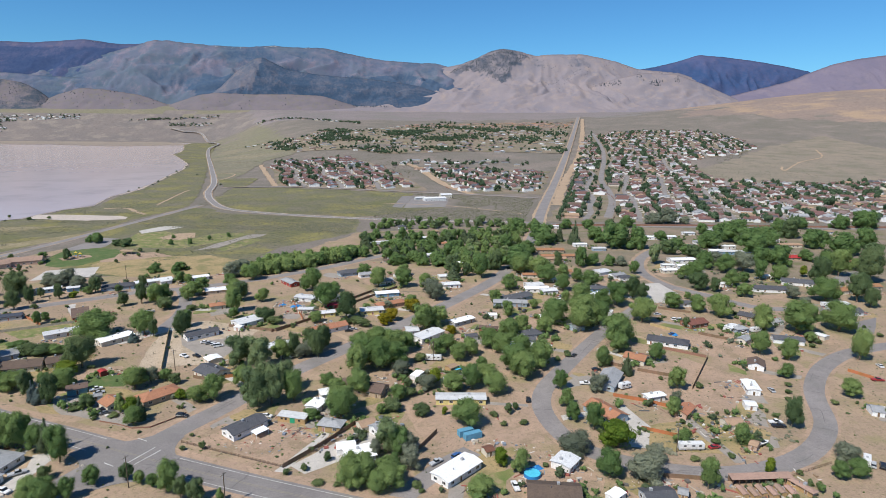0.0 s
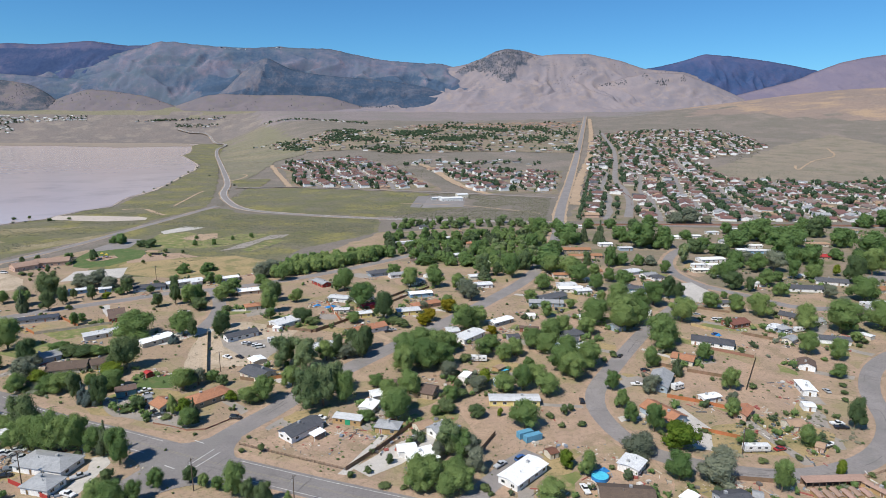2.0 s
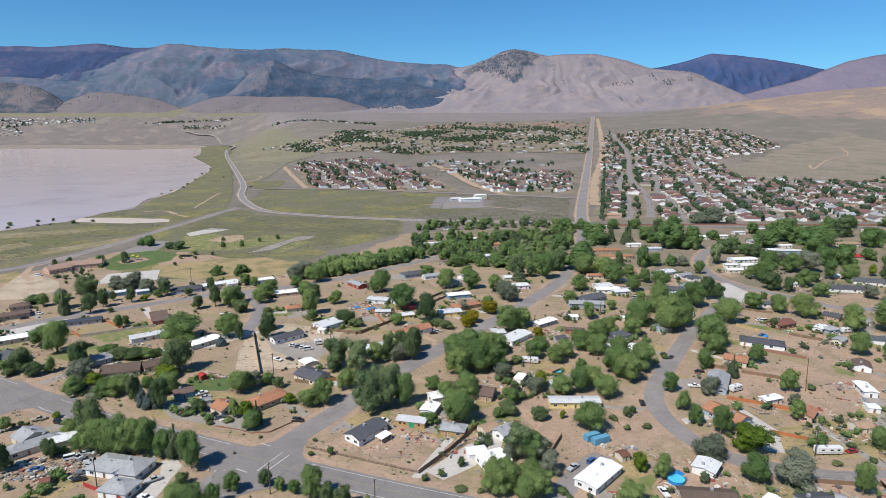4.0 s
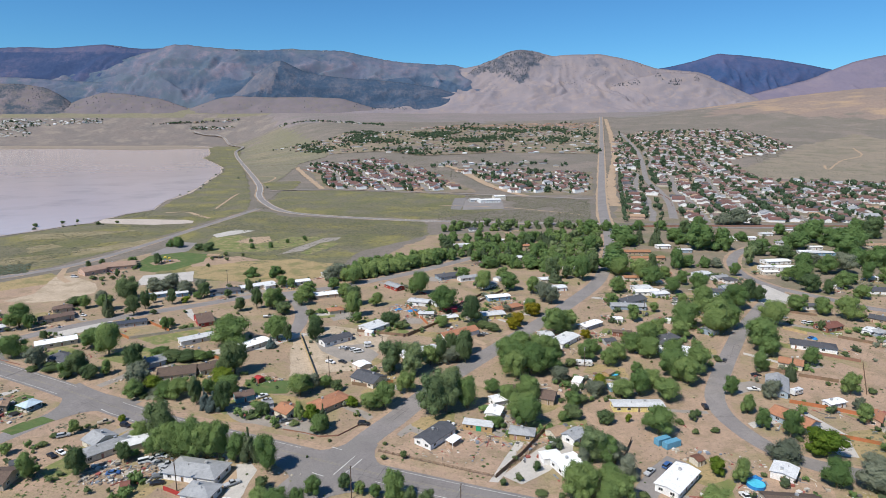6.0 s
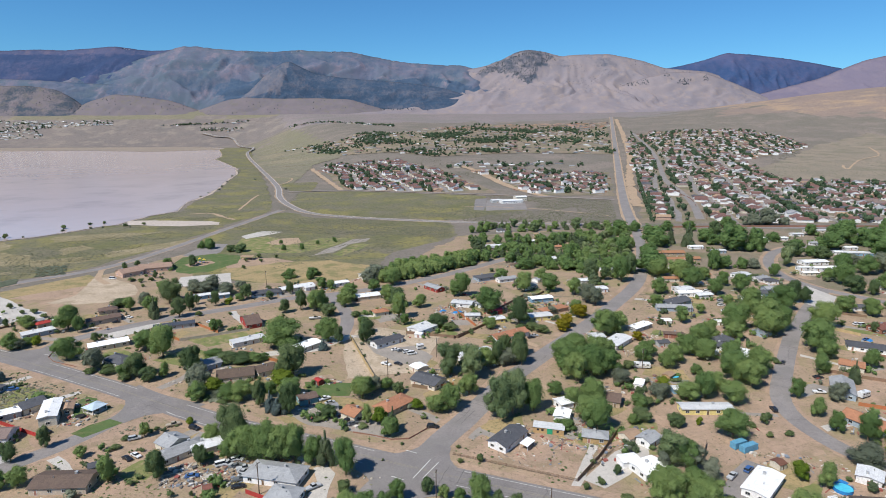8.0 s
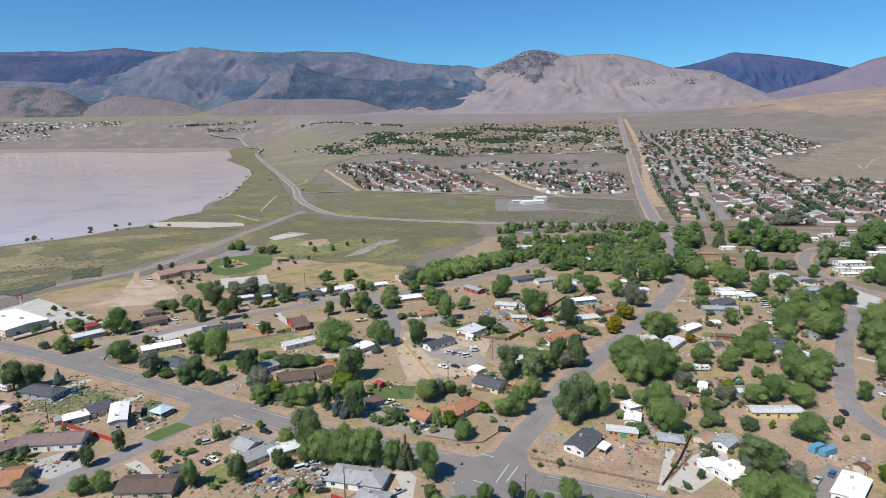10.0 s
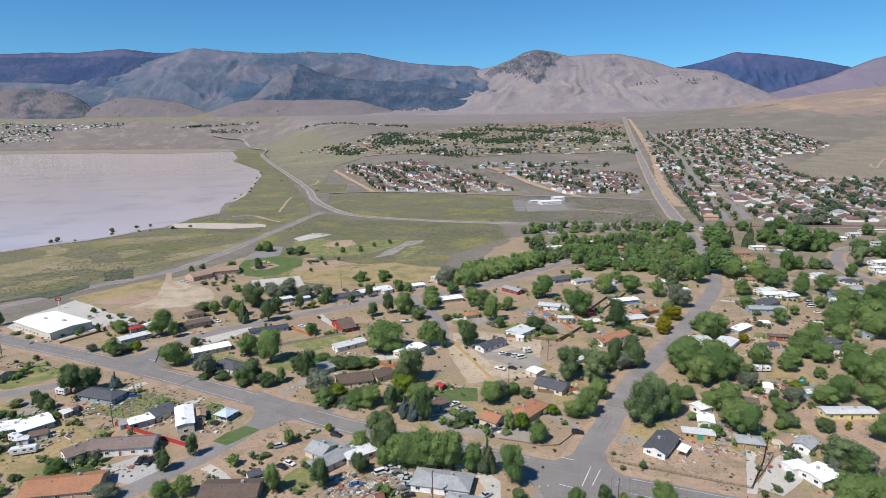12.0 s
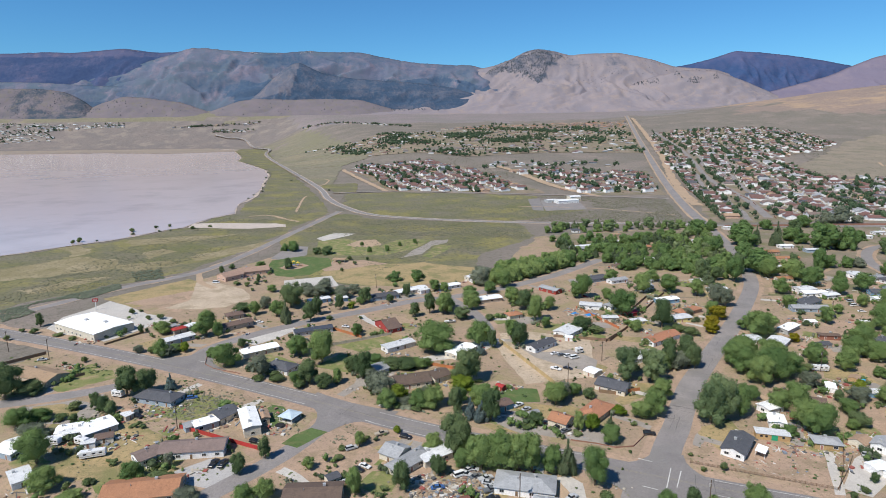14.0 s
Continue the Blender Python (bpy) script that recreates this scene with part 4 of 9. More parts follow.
def massif(name, front, back_y, profile, material, label, cover, folds=1.0, seed=1, steps=30, grain=120.0, bulge=1.15, fine=12, category="mountain", rough=2.5):
    """A mountain: its crest follows profile (x, z) at back_y, its foot stands at front; spurs and gullies run down to the foot.
    cover(x, z, v, spur) says how wooded each place is, from 0 to 1."""
    px = np.array([p[0] for p in profile], float)
    pz = np.array([p[1] for p in profile], float)
    cols = np.linspace(px[0], px[-1], int((px[-1] - px[0]) / fine) + 2)
    crest = np.interp(cols, px, pz)
    crest = np.convolve(np.pad(crest, 2, "edge"), np.ones(5) / 5, "valid")
    crest += np.array([noise.fractal((x / 60.0, seed, 1.0), 0.8, 2.0, 4) * rough for x in cols])
    verts, faces_, wooded = [], [], []
    rows = [i / steps for i in range(steps + 1)] + [1.03]
    deep_ = back_y - front
    feet = [height(x, front) - 4 for x in cols]
    for r in rows:
        v = min(r, 1.0)
        y = front + deep_ * r
        for x, c, foot in zip(cols, crest, feet):
            tall = max(0.0, c - foot)
            lean = 0.9 * math.sin(x / (grain * 1.9) + seed) + noise.noise((x / (grain * 4), seed, 0.5)) * 1.6
            wx = x + lean * v * tall + noise.noise((x / grain, v * 3.5, seed)) * grain * 0.6
            spur = ridged(wx / grain, v * 2.0, seed + 5)
            rib = ridged(wx / (grain * 0.42) + 3 - v * 1.2, v * 4.2, seed + 3)
            knob = ridged(wx / (grain * 0.15) + v * 2.0, v * 10.0, seed + 8)
            z = tall * v ** bulge
            z += folds * (spur * 0.2 + rib * 0.1 + knob * 0.032) * tall * math.sin(math.pi * min(v, 0.97) ** 0.85)
            z += noise.fractal((x / 45.0, v * 12, seed), 1.0, 2.0, 4) * 1.6 * v
            z = min(z, tall * (0.46 + 0.5 * v)) if v < 1 else tall
            verts.append((x, y, foot + (max(z, -6.0) if r <= 1 else 0)))
            wooded.append(cover(x, verts[-1][2], v, spur * 0.6 + rib * 0.4))
    n_ = len(cols)
    for i in range(len(rows) - 1):
        for j in range(n_ - 1):
            a = i * n_ + j
            faces_.append((a, a + 1, a + n_ + 1, a + n_))
    me = flat_mesh(name, verts, faces_, material, True)
    me.attributes.new("cover", "FLOAT", "POINT").data.foreach_set("value", wooded)
    return tagged(new(name, me), label, category, kind="structure"), np.array(verts).reshape(len(rows), n_, 3)


def on_slope(grid, rng):
    """A chance point on a mountain's face."""
    rows, n_ = grid.shape[0] - 2, grid.shape[1] - 1
    i, j, u, v = rng.randrange(rows), rng.randrange(n_), rng.random(), rng.random()
    p = (grid[i, j] * (1 - u) + grid[i, j + 1] * u) * (1 - v) + (grid[i + 1, j] * (1 - u) + grid[i + 1, j + 1] * u) * v
    return p, (i + v) / rows


def forest(grid, count, seed, where, label, size=(8, 15), wide=0.55, leaf="hazed_wood"):
    """Far conifers on a slope, each a small rough cone, in one mesh; where(x, z, v) gives the odds."""
    rng = random.Random(seed)
    V, F = [], []
    tries = 0
    while count and tries < 200000:
        tries += 1
        (x, y, z), v = on_slope(grid, rng)
        if rng.random() > where(x, z, v):
            continue
        h = rng.uniform(*size)
        w = h * wide * rng.uniform(0.8, 1.25) * 0.5
        k = len(V)
        a = rng.uniform(0, 1.5)
        V += [(x + w * math.cos(a + q * 1.5708), y + w * math.sin(a + q * 1.5708), z - 1) for q in range(4)] + [(x + rng.uniform(-1, 1), y, z + h)]
        F += [(k + q, k + (q + 1) % 4, k + 4) for q in range(4)]
        count -= 1
    tagged(new("far_conifers", flat_mesh("far_conifers", V, F, LEAF[leaf])), label, "trees", kind="stuff")


def blot(x, z, s, scale=150.0, lo=0.0, gain=3.0):
    return min(1.0, max(0.0, (noise.noise((x / scale, z / (scale * 0.5), s)) - lo) * gain))


def drift(x, z, s, scale):
    """Slow change over a mountainside, about -1 to 1."""
    return noise.noise((x / scale, z / (scale * 0.45), s)) * 1.4


# the haze over the ranges lies in their colours; the air is clear
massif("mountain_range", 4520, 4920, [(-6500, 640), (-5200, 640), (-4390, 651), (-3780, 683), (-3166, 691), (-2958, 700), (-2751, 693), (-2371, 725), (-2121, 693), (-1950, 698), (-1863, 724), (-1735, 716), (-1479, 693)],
       M["range"], "dark forested mountain range with blue haze in its colour", lambda x, z, v, s: 0.68 + 0.2 * drift(x, z, 3, 260) - 0.12 * s - 0.25 * (z > 660), 0.28, 3, 30, 260)
DARK_WOOD = [(-1500, 250), (-1400, 470), (-1180, 430), (-1010, 590), (-820, 520), (-560, 480), (-300, 465), (60, 430), (420, 420), (420, 200), (-1500, 200)]


def mid_cover(x, z, v, s):
    base = 0.5 + 0.3 * drift(x, z, 13, 420) - 0.2 * s + 0.1 * drift(x, z, 15, 120) - 0.2 * max(0.0, (z - 600) / 120)
    if within(DARK_WOOD, x + 110 * drift(x, z, 19, 200), z + 45 * drift(x, z, 29, 160)):
        base = 0.72 + 0.1 * drift(x, z, 9, 90)
    return base


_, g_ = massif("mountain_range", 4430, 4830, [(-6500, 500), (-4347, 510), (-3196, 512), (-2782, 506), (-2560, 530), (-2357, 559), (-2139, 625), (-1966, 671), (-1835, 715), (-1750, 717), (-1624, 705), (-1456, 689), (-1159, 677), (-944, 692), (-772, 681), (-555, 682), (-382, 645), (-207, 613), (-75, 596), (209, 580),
                                             (281, 585), (392, 564), (560, 520), (746, 460), (1215, 330)], M["midrange"], "long haze-tinted grey-green mountain range with bare ridges", mid_cover, 0.6, 13, 48, 330, rough=4.0)
spots = []
for x0, x1, n_ in ((-1400, -1180, 16), (-1040, -900, 9), (-700, -640, 3), (-215, -180, 2)):
    rng = random.Random(int(-x0))
    for i in range(n_):
        x = rng.uniform(x0, x1)
        row = g_[-2][int((x - g_[0][0][0]) / (g_[0][1][0] - g_[0][0][0]))]
        spots.append((x, row[1] - 3, row[2] - rng.uniform(3, 12), rng.uniform(3, 10), rng.uniform(1.0, 2.4)))
spots += [(-2310 + i * 17, 4914, 712 - i * 3.0, 5, 1.6) for i in range(4)]
V, F = [], []
for x, y, z, w, h in spots:
    k = len(V)
    V += [(x - w, y, z), (x - w * 0.3, y - 4, z - h), (x + w, y, z - h * 0.3), (x + w * 0.4, y + 8, z + h)]
    F.append((k, k + 1, k + 2, k + 3))
tagged(new("snow_patches", flat_mesh("snow_patches", V, F, M["snow"])), "last snow patches on the crest", "snow", kind="stuff")
massif("mountain_spur", 4420, 4600, [(-5200, 430), (-3779, 463), (-3008, 455), (-2774, 448), (-2541, 431), (-2303, 420), (-2061, 427), (-1821, 403), (-1663, 353), (-1500, 280)], M["midrange"], "lower haze-tinted grey-green spurs of the range",
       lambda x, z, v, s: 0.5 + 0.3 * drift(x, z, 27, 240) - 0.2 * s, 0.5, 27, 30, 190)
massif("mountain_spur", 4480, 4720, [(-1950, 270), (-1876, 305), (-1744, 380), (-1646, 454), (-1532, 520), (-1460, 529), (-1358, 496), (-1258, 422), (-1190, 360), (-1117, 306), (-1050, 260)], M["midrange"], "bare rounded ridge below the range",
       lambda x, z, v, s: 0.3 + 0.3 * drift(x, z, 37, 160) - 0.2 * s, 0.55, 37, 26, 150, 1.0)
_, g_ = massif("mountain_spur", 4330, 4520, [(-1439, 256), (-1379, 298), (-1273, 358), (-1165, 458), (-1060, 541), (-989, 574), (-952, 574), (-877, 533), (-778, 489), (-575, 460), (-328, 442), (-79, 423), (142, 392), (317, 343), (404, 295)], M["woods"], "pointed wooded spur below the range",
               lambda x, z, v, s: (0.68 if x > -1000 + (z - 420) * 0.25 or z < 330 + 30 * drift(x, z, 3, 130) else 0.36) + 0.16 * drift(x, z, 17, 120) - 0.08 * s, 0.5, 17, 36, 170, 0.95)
SUMMIT_WOOD = [(420, 500), (560, 612), (690, 680), (800, 720), (930, 720), (1040, 640), (960, 575), (890, 545), (870, 470), (810, 425), (730, 460), (680, 505), (590, 515)]


def peak_cover(x, z, v, s):
    if within(SUMMIT_WOOD, x + 70 * drift(x, z, 5, 130) + 35 * drift(x, z, 55, 45), z + 24 * drift(x, z, 6, 90) + 16 * drift(x, z, 56, 40)):
        return 0.58 + 0.2 * drift(x, z, 8, 60) - 0.1 * s - 0.5 * max(0.0, 1 - ((x - 800) / 90) ** 2 - ((z - 520) / 28) ** 2)
    return 0.2 + 0.22 * drift(x, z, 7, 170) - 0.16 * s + (0.14 if z > 560 else 0.0) - max(0.0, (330 - z) / 400)


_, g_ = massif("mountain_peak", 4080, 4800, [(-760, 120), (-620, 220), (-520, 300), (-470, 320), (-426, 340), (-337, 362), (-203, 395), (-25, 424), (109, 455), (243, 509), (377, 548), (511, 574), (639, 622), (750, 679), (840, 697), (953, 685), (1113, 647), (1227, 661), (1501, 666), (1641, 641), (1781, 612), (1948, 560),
                                             (2113, 547), (2302, 535), (2448, 491), (2596, 439), (2795, 372), (3150, 250)], M["peak"], "bare pinkish-brown mountain with haze in its colour", peak_cover, 0.6, 11, 56, 420, 2.0)
forest(g_, 900, 3, lambda x, z, v: 1.0 if within(SUMMIT_WOOD, x, z) else 0.0, "dark pine wood on the summit", (5, 9), 0.8, "hazed_pine")
forest(g_, 300, 4, lambda x, z, v: (0.03 + blot(x, z, 9.0, 160, 0.15, 1.5)) * (z > 380), "scattered pines on the bare mountain", (4, 7), 0.7, "hazed_pine")
forest(g_, 90, 6, lambda x, z, v: 1.0 if -430 < x < 40 and 222 < z < 262 - 0.06 * (x + 430) else 0.0, "line of dark trees along the foot of the slope", (6, 12), 0.8, "hazed_pine")
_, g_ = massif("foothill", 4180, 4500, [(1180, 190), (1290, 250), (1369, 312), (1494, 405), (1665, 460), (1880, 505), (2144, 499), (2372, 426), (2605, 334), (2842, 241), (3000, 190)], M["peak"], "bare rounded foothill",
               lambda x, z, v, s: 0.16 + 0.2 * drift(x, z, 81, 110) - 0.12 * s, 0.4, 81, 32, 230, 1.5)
forest(g_, 150, 5, lambda x, z, v: blot(x, z, 4.0, 130, 0.0, 2) * (z > 400 and x < 2150), "scattered pines on the foothill", (6, 10), 0.7, "hazed_pine")
# blue and mauve here stand for far haze, painted on the slopes
massif("blue_ridge", 4560, 4930, [(1513, 262), (1789, 444), (1995, 566), (2136, 588), (2348, 639), (2511, 693), (2730, 681), (3025, 651), (3274, 616), (3527, 572), (3946, 449)], M["hazeblue"], "far forested ridge coloured with blue haze",
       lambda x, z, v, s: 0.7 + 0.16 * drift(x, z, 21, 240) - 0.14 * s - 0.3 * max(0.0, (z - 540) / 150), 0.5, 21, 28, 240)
massif("mauve_ridge", 4000, 4640, [(2415, 240), (2645, 346), (2960, 425), (3140, 470), (3317, 543), (3494, 608), (3712, 654), (4321, 735), (5290, 700), (6600, 640)], M["hazemauve"], "far bare ridge coloured with mauve haze",
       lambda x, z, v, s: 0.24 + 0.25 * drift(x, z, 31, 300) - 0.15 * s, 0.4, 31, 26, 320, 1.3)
for i, (profile, seed, n_) in enumerate((([(-6400, 200), (-5200, 335), (-3588, 355), (-3217, 393), (-2895, 394), (-2671, 390), (-2525, 366), (-2419, 310), (-2350, 250), (-2260, 190)], 41, 500),
                                         ([(-2580, 190), (-2448, 231), (-2308, 290), (-2150, 337), (-1998, 326), (-1771, 295), (-1621, 245), (-1500, 190)], 51, 90),
                                         ([(-1700, 190), (-1604, 218), (-1383, 295), (-1265, 314), (-991, 306), (-754, 310), (-516, 301), (-357, 254), (-237, 219), (-60, 190)], 61, 40))):
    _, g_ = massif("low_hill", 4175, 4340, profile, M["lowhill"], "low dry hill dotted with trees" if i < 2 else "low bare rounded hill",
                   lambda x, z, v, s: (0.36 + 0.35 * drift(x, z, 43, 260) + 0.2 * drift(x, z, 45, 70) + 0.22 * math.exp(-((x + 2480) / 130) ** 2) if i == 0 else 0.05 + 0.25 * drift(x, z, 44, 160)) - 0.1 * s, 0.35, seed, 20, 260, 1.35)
    forest(g_, n_, seed, lambda x, z, v: 0.05 + blot(x, z, 7.0, 110, -0.05, 2.0), "dark junipers on the low hill", (4, 8), 0.9, "hazed_pine")


# ---- trees ----
def leaf_cloud(name, centres, radii, count, size, material, seed, squash=1.0, droop=0.0, core=0.72):
    """A crown: many small leaf faces round lobes, over dark inner lobes."""
    rng = np.random.default_rng(seed)
    C, R = np.array(centres, float), np.array(radii, float)
    which = rng.choice(len(C), count, p=R ** 2 / (R ** 2).sum())
    d = rng.normal(size=(count, 3))
    d[:, 2] += 0.25
    d /= np.linalg.norm(d, axis=1)[:, None]
    p = C[which] + d * (R[which] * rng.uniform(0.7, 1.2, count))[:, None] * np.array([1, 1, squash])
    out = (p - C.mean(axis=0)) * np.array([1, 1, 1.2])
    out /= np.linalg.norm(out, axis=1)[:, None] + 1e-6
    nrm = out * 0.55 + d * 0.7 + rng.normal(size=(count, 3)) * 0.34
    nrm[:, 2] -= droop
    nrm /= np.linalg.norm(nrm, axis=1)[:, None]
    t = np.cross(nrm, rng.normal(size=(count, 3)))
    t /= np.linalg.norm(t, axis=1)[:, None]
    b = np.cross(nrm, t)
    s = size * rng.uniform(0.6, 1.35, count)[:, None]
    corners = np.stack([p - t * s * 1.2 - b * s * 0.8, p + t * s * 1.2 - b * s * 0.7, p + b * s * 1.3], 1).reshape(-1, 3)
    verts = corners.tolist()
    faces_ = np.arange(count * 3).reshape(-1, 3).tolist()
    bm = bmesh.new()
    for c, r in zip(C, R):
        bmesh.ops.create_icosphere(bm, subdivisions=1, radius=r * core, matrix=Matrix.Translation(c) @ Matrix.Diagonal((1, 1, squash, 1)))
    bm.verts.index_update()
    base = len(verts)
    verts += [tuple(v.co) for v in bm.verts]
    faces_ += [[v.index + base for v in f.verts] for f in bm.faces]
    bm.free()
    return flat_mesh(name, verts, faces_, material)


def crown_lobes(rng, kind):
    """Lobe centres and radii of a crown in a unit box, one high and one wide."""
    c, r = [], []
    if kind in ("green", "dark", "lime", "gold", "silver"):
        n_ = rng.randint(15, 20)
        for i in range(n_):
            a, q = rng.uniform(0, 6.28), rng.uniform(0.12, 0.36)
            z = rng.uniform(0.22, 0.84)
            q *= 1.08 - max(0, z - 0.55) * 1.3
            c.append((q * math.cos(a), q * math.sin(a), z))
            r.append(rng.uniform(0.11, 0.18))
        for z, q in ((0.42, 0.33), (0.6, 0.31), (0.74, 0.2)):
            c.append((rng.uniform(-0.05, 0.05), rng.uniform(-0.05, 0.05), z))
            r.append(q)
    elif kind == "tall":
        for i in range(24):
            z = rng.uniform(0.22, 0.9)
            a, q = rng.uniform(0, 6.28), rng.uniform(0.14, 0.36) * (1.12 - 0.75 * abs(z - 0.52))
            c.append((q * math.cos(a), q * math.sin(a), z))
            r.append(rng.uniform(0.1, 0.16))
        for z in (0.4, 0.6, 0.75):
            c.append((0, 0, z))
            r.append(0.25)
    elif kind in ("conifer", "spruce"):
        for i in range(16):
            z = 0.12 + 0.78 * i / 15
            w = 0.46 * (1.04 - z) ** 0.9
            k = max(1, int(w * 11))
            for j in range(k):
                a = rng.uniform(0, 6.28)
                q = w * (0.62 if k > 1 else 0)
                c.append((q * math.cos(a), q * math.sin(a), z))
                r.append(max(0.06, w * 0.48))
    else:
        for i in range(8):
            a, q = rng.uniform(0, 6.28), rng.uniform(0.05, 0.3)
            c.append((q * math.cos(a), q * math.sin(a), rng.uniform(0.3, 0.7)))
            r.append(rng.uniform(0.17, 0.26))
    return c, r


def tree_kind(kind, name, label, category, variants, count, size, trunk_top=0.5):
    """Prototypes of one kind of tree: a trunk with limbs and a crown, one metre high and wide, to be scaled."""
    protos = []
    for v in range(variants):
        rng = random.Random(kind + str(v))
        c, r = crown_lobes(rng, kind)
        top = tagged(new(name), label, category)
        if kind != "bush":
            bm = bmesh.new()
            tube(bm, (0, 0, -0.03), (0.01, 0, trunk_top * 0.55), 0.035, 0.026, 8)
            if kind in ("conifer", "spruce"):
                tube(bm, (0.01, 0, trunk_top * 0.5), (0, 0, 0.9), 0.025, 0.006, 6)
            else:
                for i in range(5):
                    k = c[(i * 2) % len(c)]
                    tube(bm, (0.01, 0, trunk_top * 0.5), (k[0] * 0.9, k[1] * 0.9, k[2]), 0.02, 0.006, 5)
            part("trunk", bm, M["bark"], top)
        else:
            bm = bmesh.new()
            for i in range(4):
                tube(bm, (0, 0, -0.05), (c[i][0], c[i][1], c[i][2]), 0.02, 0.008, 4)
            part("stem", bm, M["bark"], top)
        me = leaf_cloud("crown", c, r, count, size, LEAF[kind], v * 7 + len(kind), core=0.8)
        part("crown", me, None, top)
        protos.append(top)
    return protos


KIND = {
    "green": ("tree", "broad leafy green tree standing in a yard", "tree", 6, 6400, 0.0135),
    "tall": ("tree", "tall full grey-green cottonwood beside the street", "tree", 4, 6400, 0.0135),
    "dark": ("tree", "broad dark green tree beside a house", "tree", 4, 6000, 0.014),
    "conifer": ("conifer", "dark green conical pine", "tree", 4, 3600, 0.016),
    "spruce": ("spruce", "blue-grey spruce beside the driveway", "tree", 2, 3600, 0.016),
    "silver": ("tree", "silvery grey-green olive tree", "tree", 3, 3800, 0.0165),
    "lime": ("tree", "bright yellow-green young tree", "tree", 2, 3000, 0.018),
    "gold": ("tree", "golden yellow leaved tree", "tree", 2, 3000, 0.018),
    "bush": ("shrub", "rounded green shrub on dry ground", "shrub", 3, 800, 0.04),
}
PROTO = {}
FAR_CROWNS = ({}, {})
first_use = set()


LINES = [(curve_through(r, 12), w) for r, w in ((MAIN, 9), (STREET, 9), (LOOP, 8), (UPPER, 8), (UP_NORTH, 8.5), (SIDE_WEST, 8), (CUL, 8), (SIDE_SOUTH, 8), (DEAD_END, 8), (HIGHWAY, 9), (COLLECTOR, 8), (AVENUE, 9), (CROSS, 9))]


def plant(kind, rows):
    """Trees of one kind at (x, y, height, width)."""
    for x, y, h, w in rows:
        if kind == "conifer" and w > 0.58 * h:
            kind_ = "dark"
        else:
            kind_ = kind
        if y > 455 and kind_ in ("green", "dark", "tall", "conifer", "silver"):
            rng = random.Random(round(x * 7 + y * 13))
            add_crown(*FAR_CROWNS, kind_, x, y, h, max(w, 0.55 * h), rng)
            continue
        if kind_ not in PROTO:
            PROTO[kind_] = tree_kind(kind_, *KIND[kind_])
        rng = random.Random(round(x * 7 + y * 13))
        ob = rng.choice(PROTO[kind_])
        h *= rng.uniform(0.94, 1.08)
        for line, half in LINES[:4]:                        # keep crowns off the carriageway
            q = min(line, key=lambda v: (v.x - x) ** 2 + (v.y - y) ** 2)
            gap_, want = math.hypot(x - q.x, y - q.y), half - 3.5 + 0.42 * w
            if 0.01 < gap_ < want:
                x, y = q.x + (x - q.x) / gap_ * want, q.y + (y - q.y) / gap_ * want
        if kind_ in ("green", "dark"):
            w *= 0.92
        if kind == "tall":
            h, w = h * 1.08, w * 1.08
        elif kind_ in ("conifer", "spruce"):
            w = max(w, h * 0.55)
        m = Matrix.LocRotScale((x, y, height(x, y) - 0.1), Euler((0, 0, rng.uniform(0, 6.28))), (w * 1.02, w * rng.uniform(0.95, 1.08), h))
        if ob.name not in first_use:
            first_use.add(ob.name)
            ob.matrix_basis = m
        else:
            copy_thing(ob, m).matrix_basis = m


WOOD = {}


def wood_crown(kind, v):
    """Vertices and faces of a lighter crown for trees that stand in a wood."""
    if (kind, v) not in WOOD:
        rng = random.Random(kind + "wood" + str(v))
        c, r = crown_lobes(rng, kind)
        me = leaf_cloud("crown", c, r, 1300, 0.026, LEAF[kind], v * 5 + 3, core=0.86)
        co = np.empty(len(me.vertices) * 3)
        me.vertices.foreach_get("co", co)
        WOOD[(kind, v)] = (co.reshape(-1, 3), [list(p.vertices) for p in me.polygons])
        bpy.data.meshes.remove(me)
    return WOOD[(kind, v)]


def add_crown(V, F, kind, x, y, h, w, rng):
    """One more crown in a wood's vertices and faces."""
    co, fs = wood_crown(kind, rng.randrange(5))
    t = rng.uniform(0, 6.28)
    ca, sa = math.cos(t), math.sin(t)
    q = np.stack([(co[:, 0] * ca - co[:, 1] * sa) * w + x, (co[:, 0] * sa + co[:, 1] * ca) * w + y, co[:, 2] * h + height(x, y) - 0.1 * h], 1)
    k = sum(len(v) for v in V.get(kind, []))
    V.setdefault(kind, []).append(q)
    F.setdefault(kind, []).extend([[i + k for i in f] for f in fs])


def grow_wood(V, F, label):
    for kind in V:
        me = flat_mesh("woodland", np.concatenate(V[kind]).tolist(), F[kind], LEAF[kind])
        tagged(new("woodland", me), label, "trees", kind="stuff")


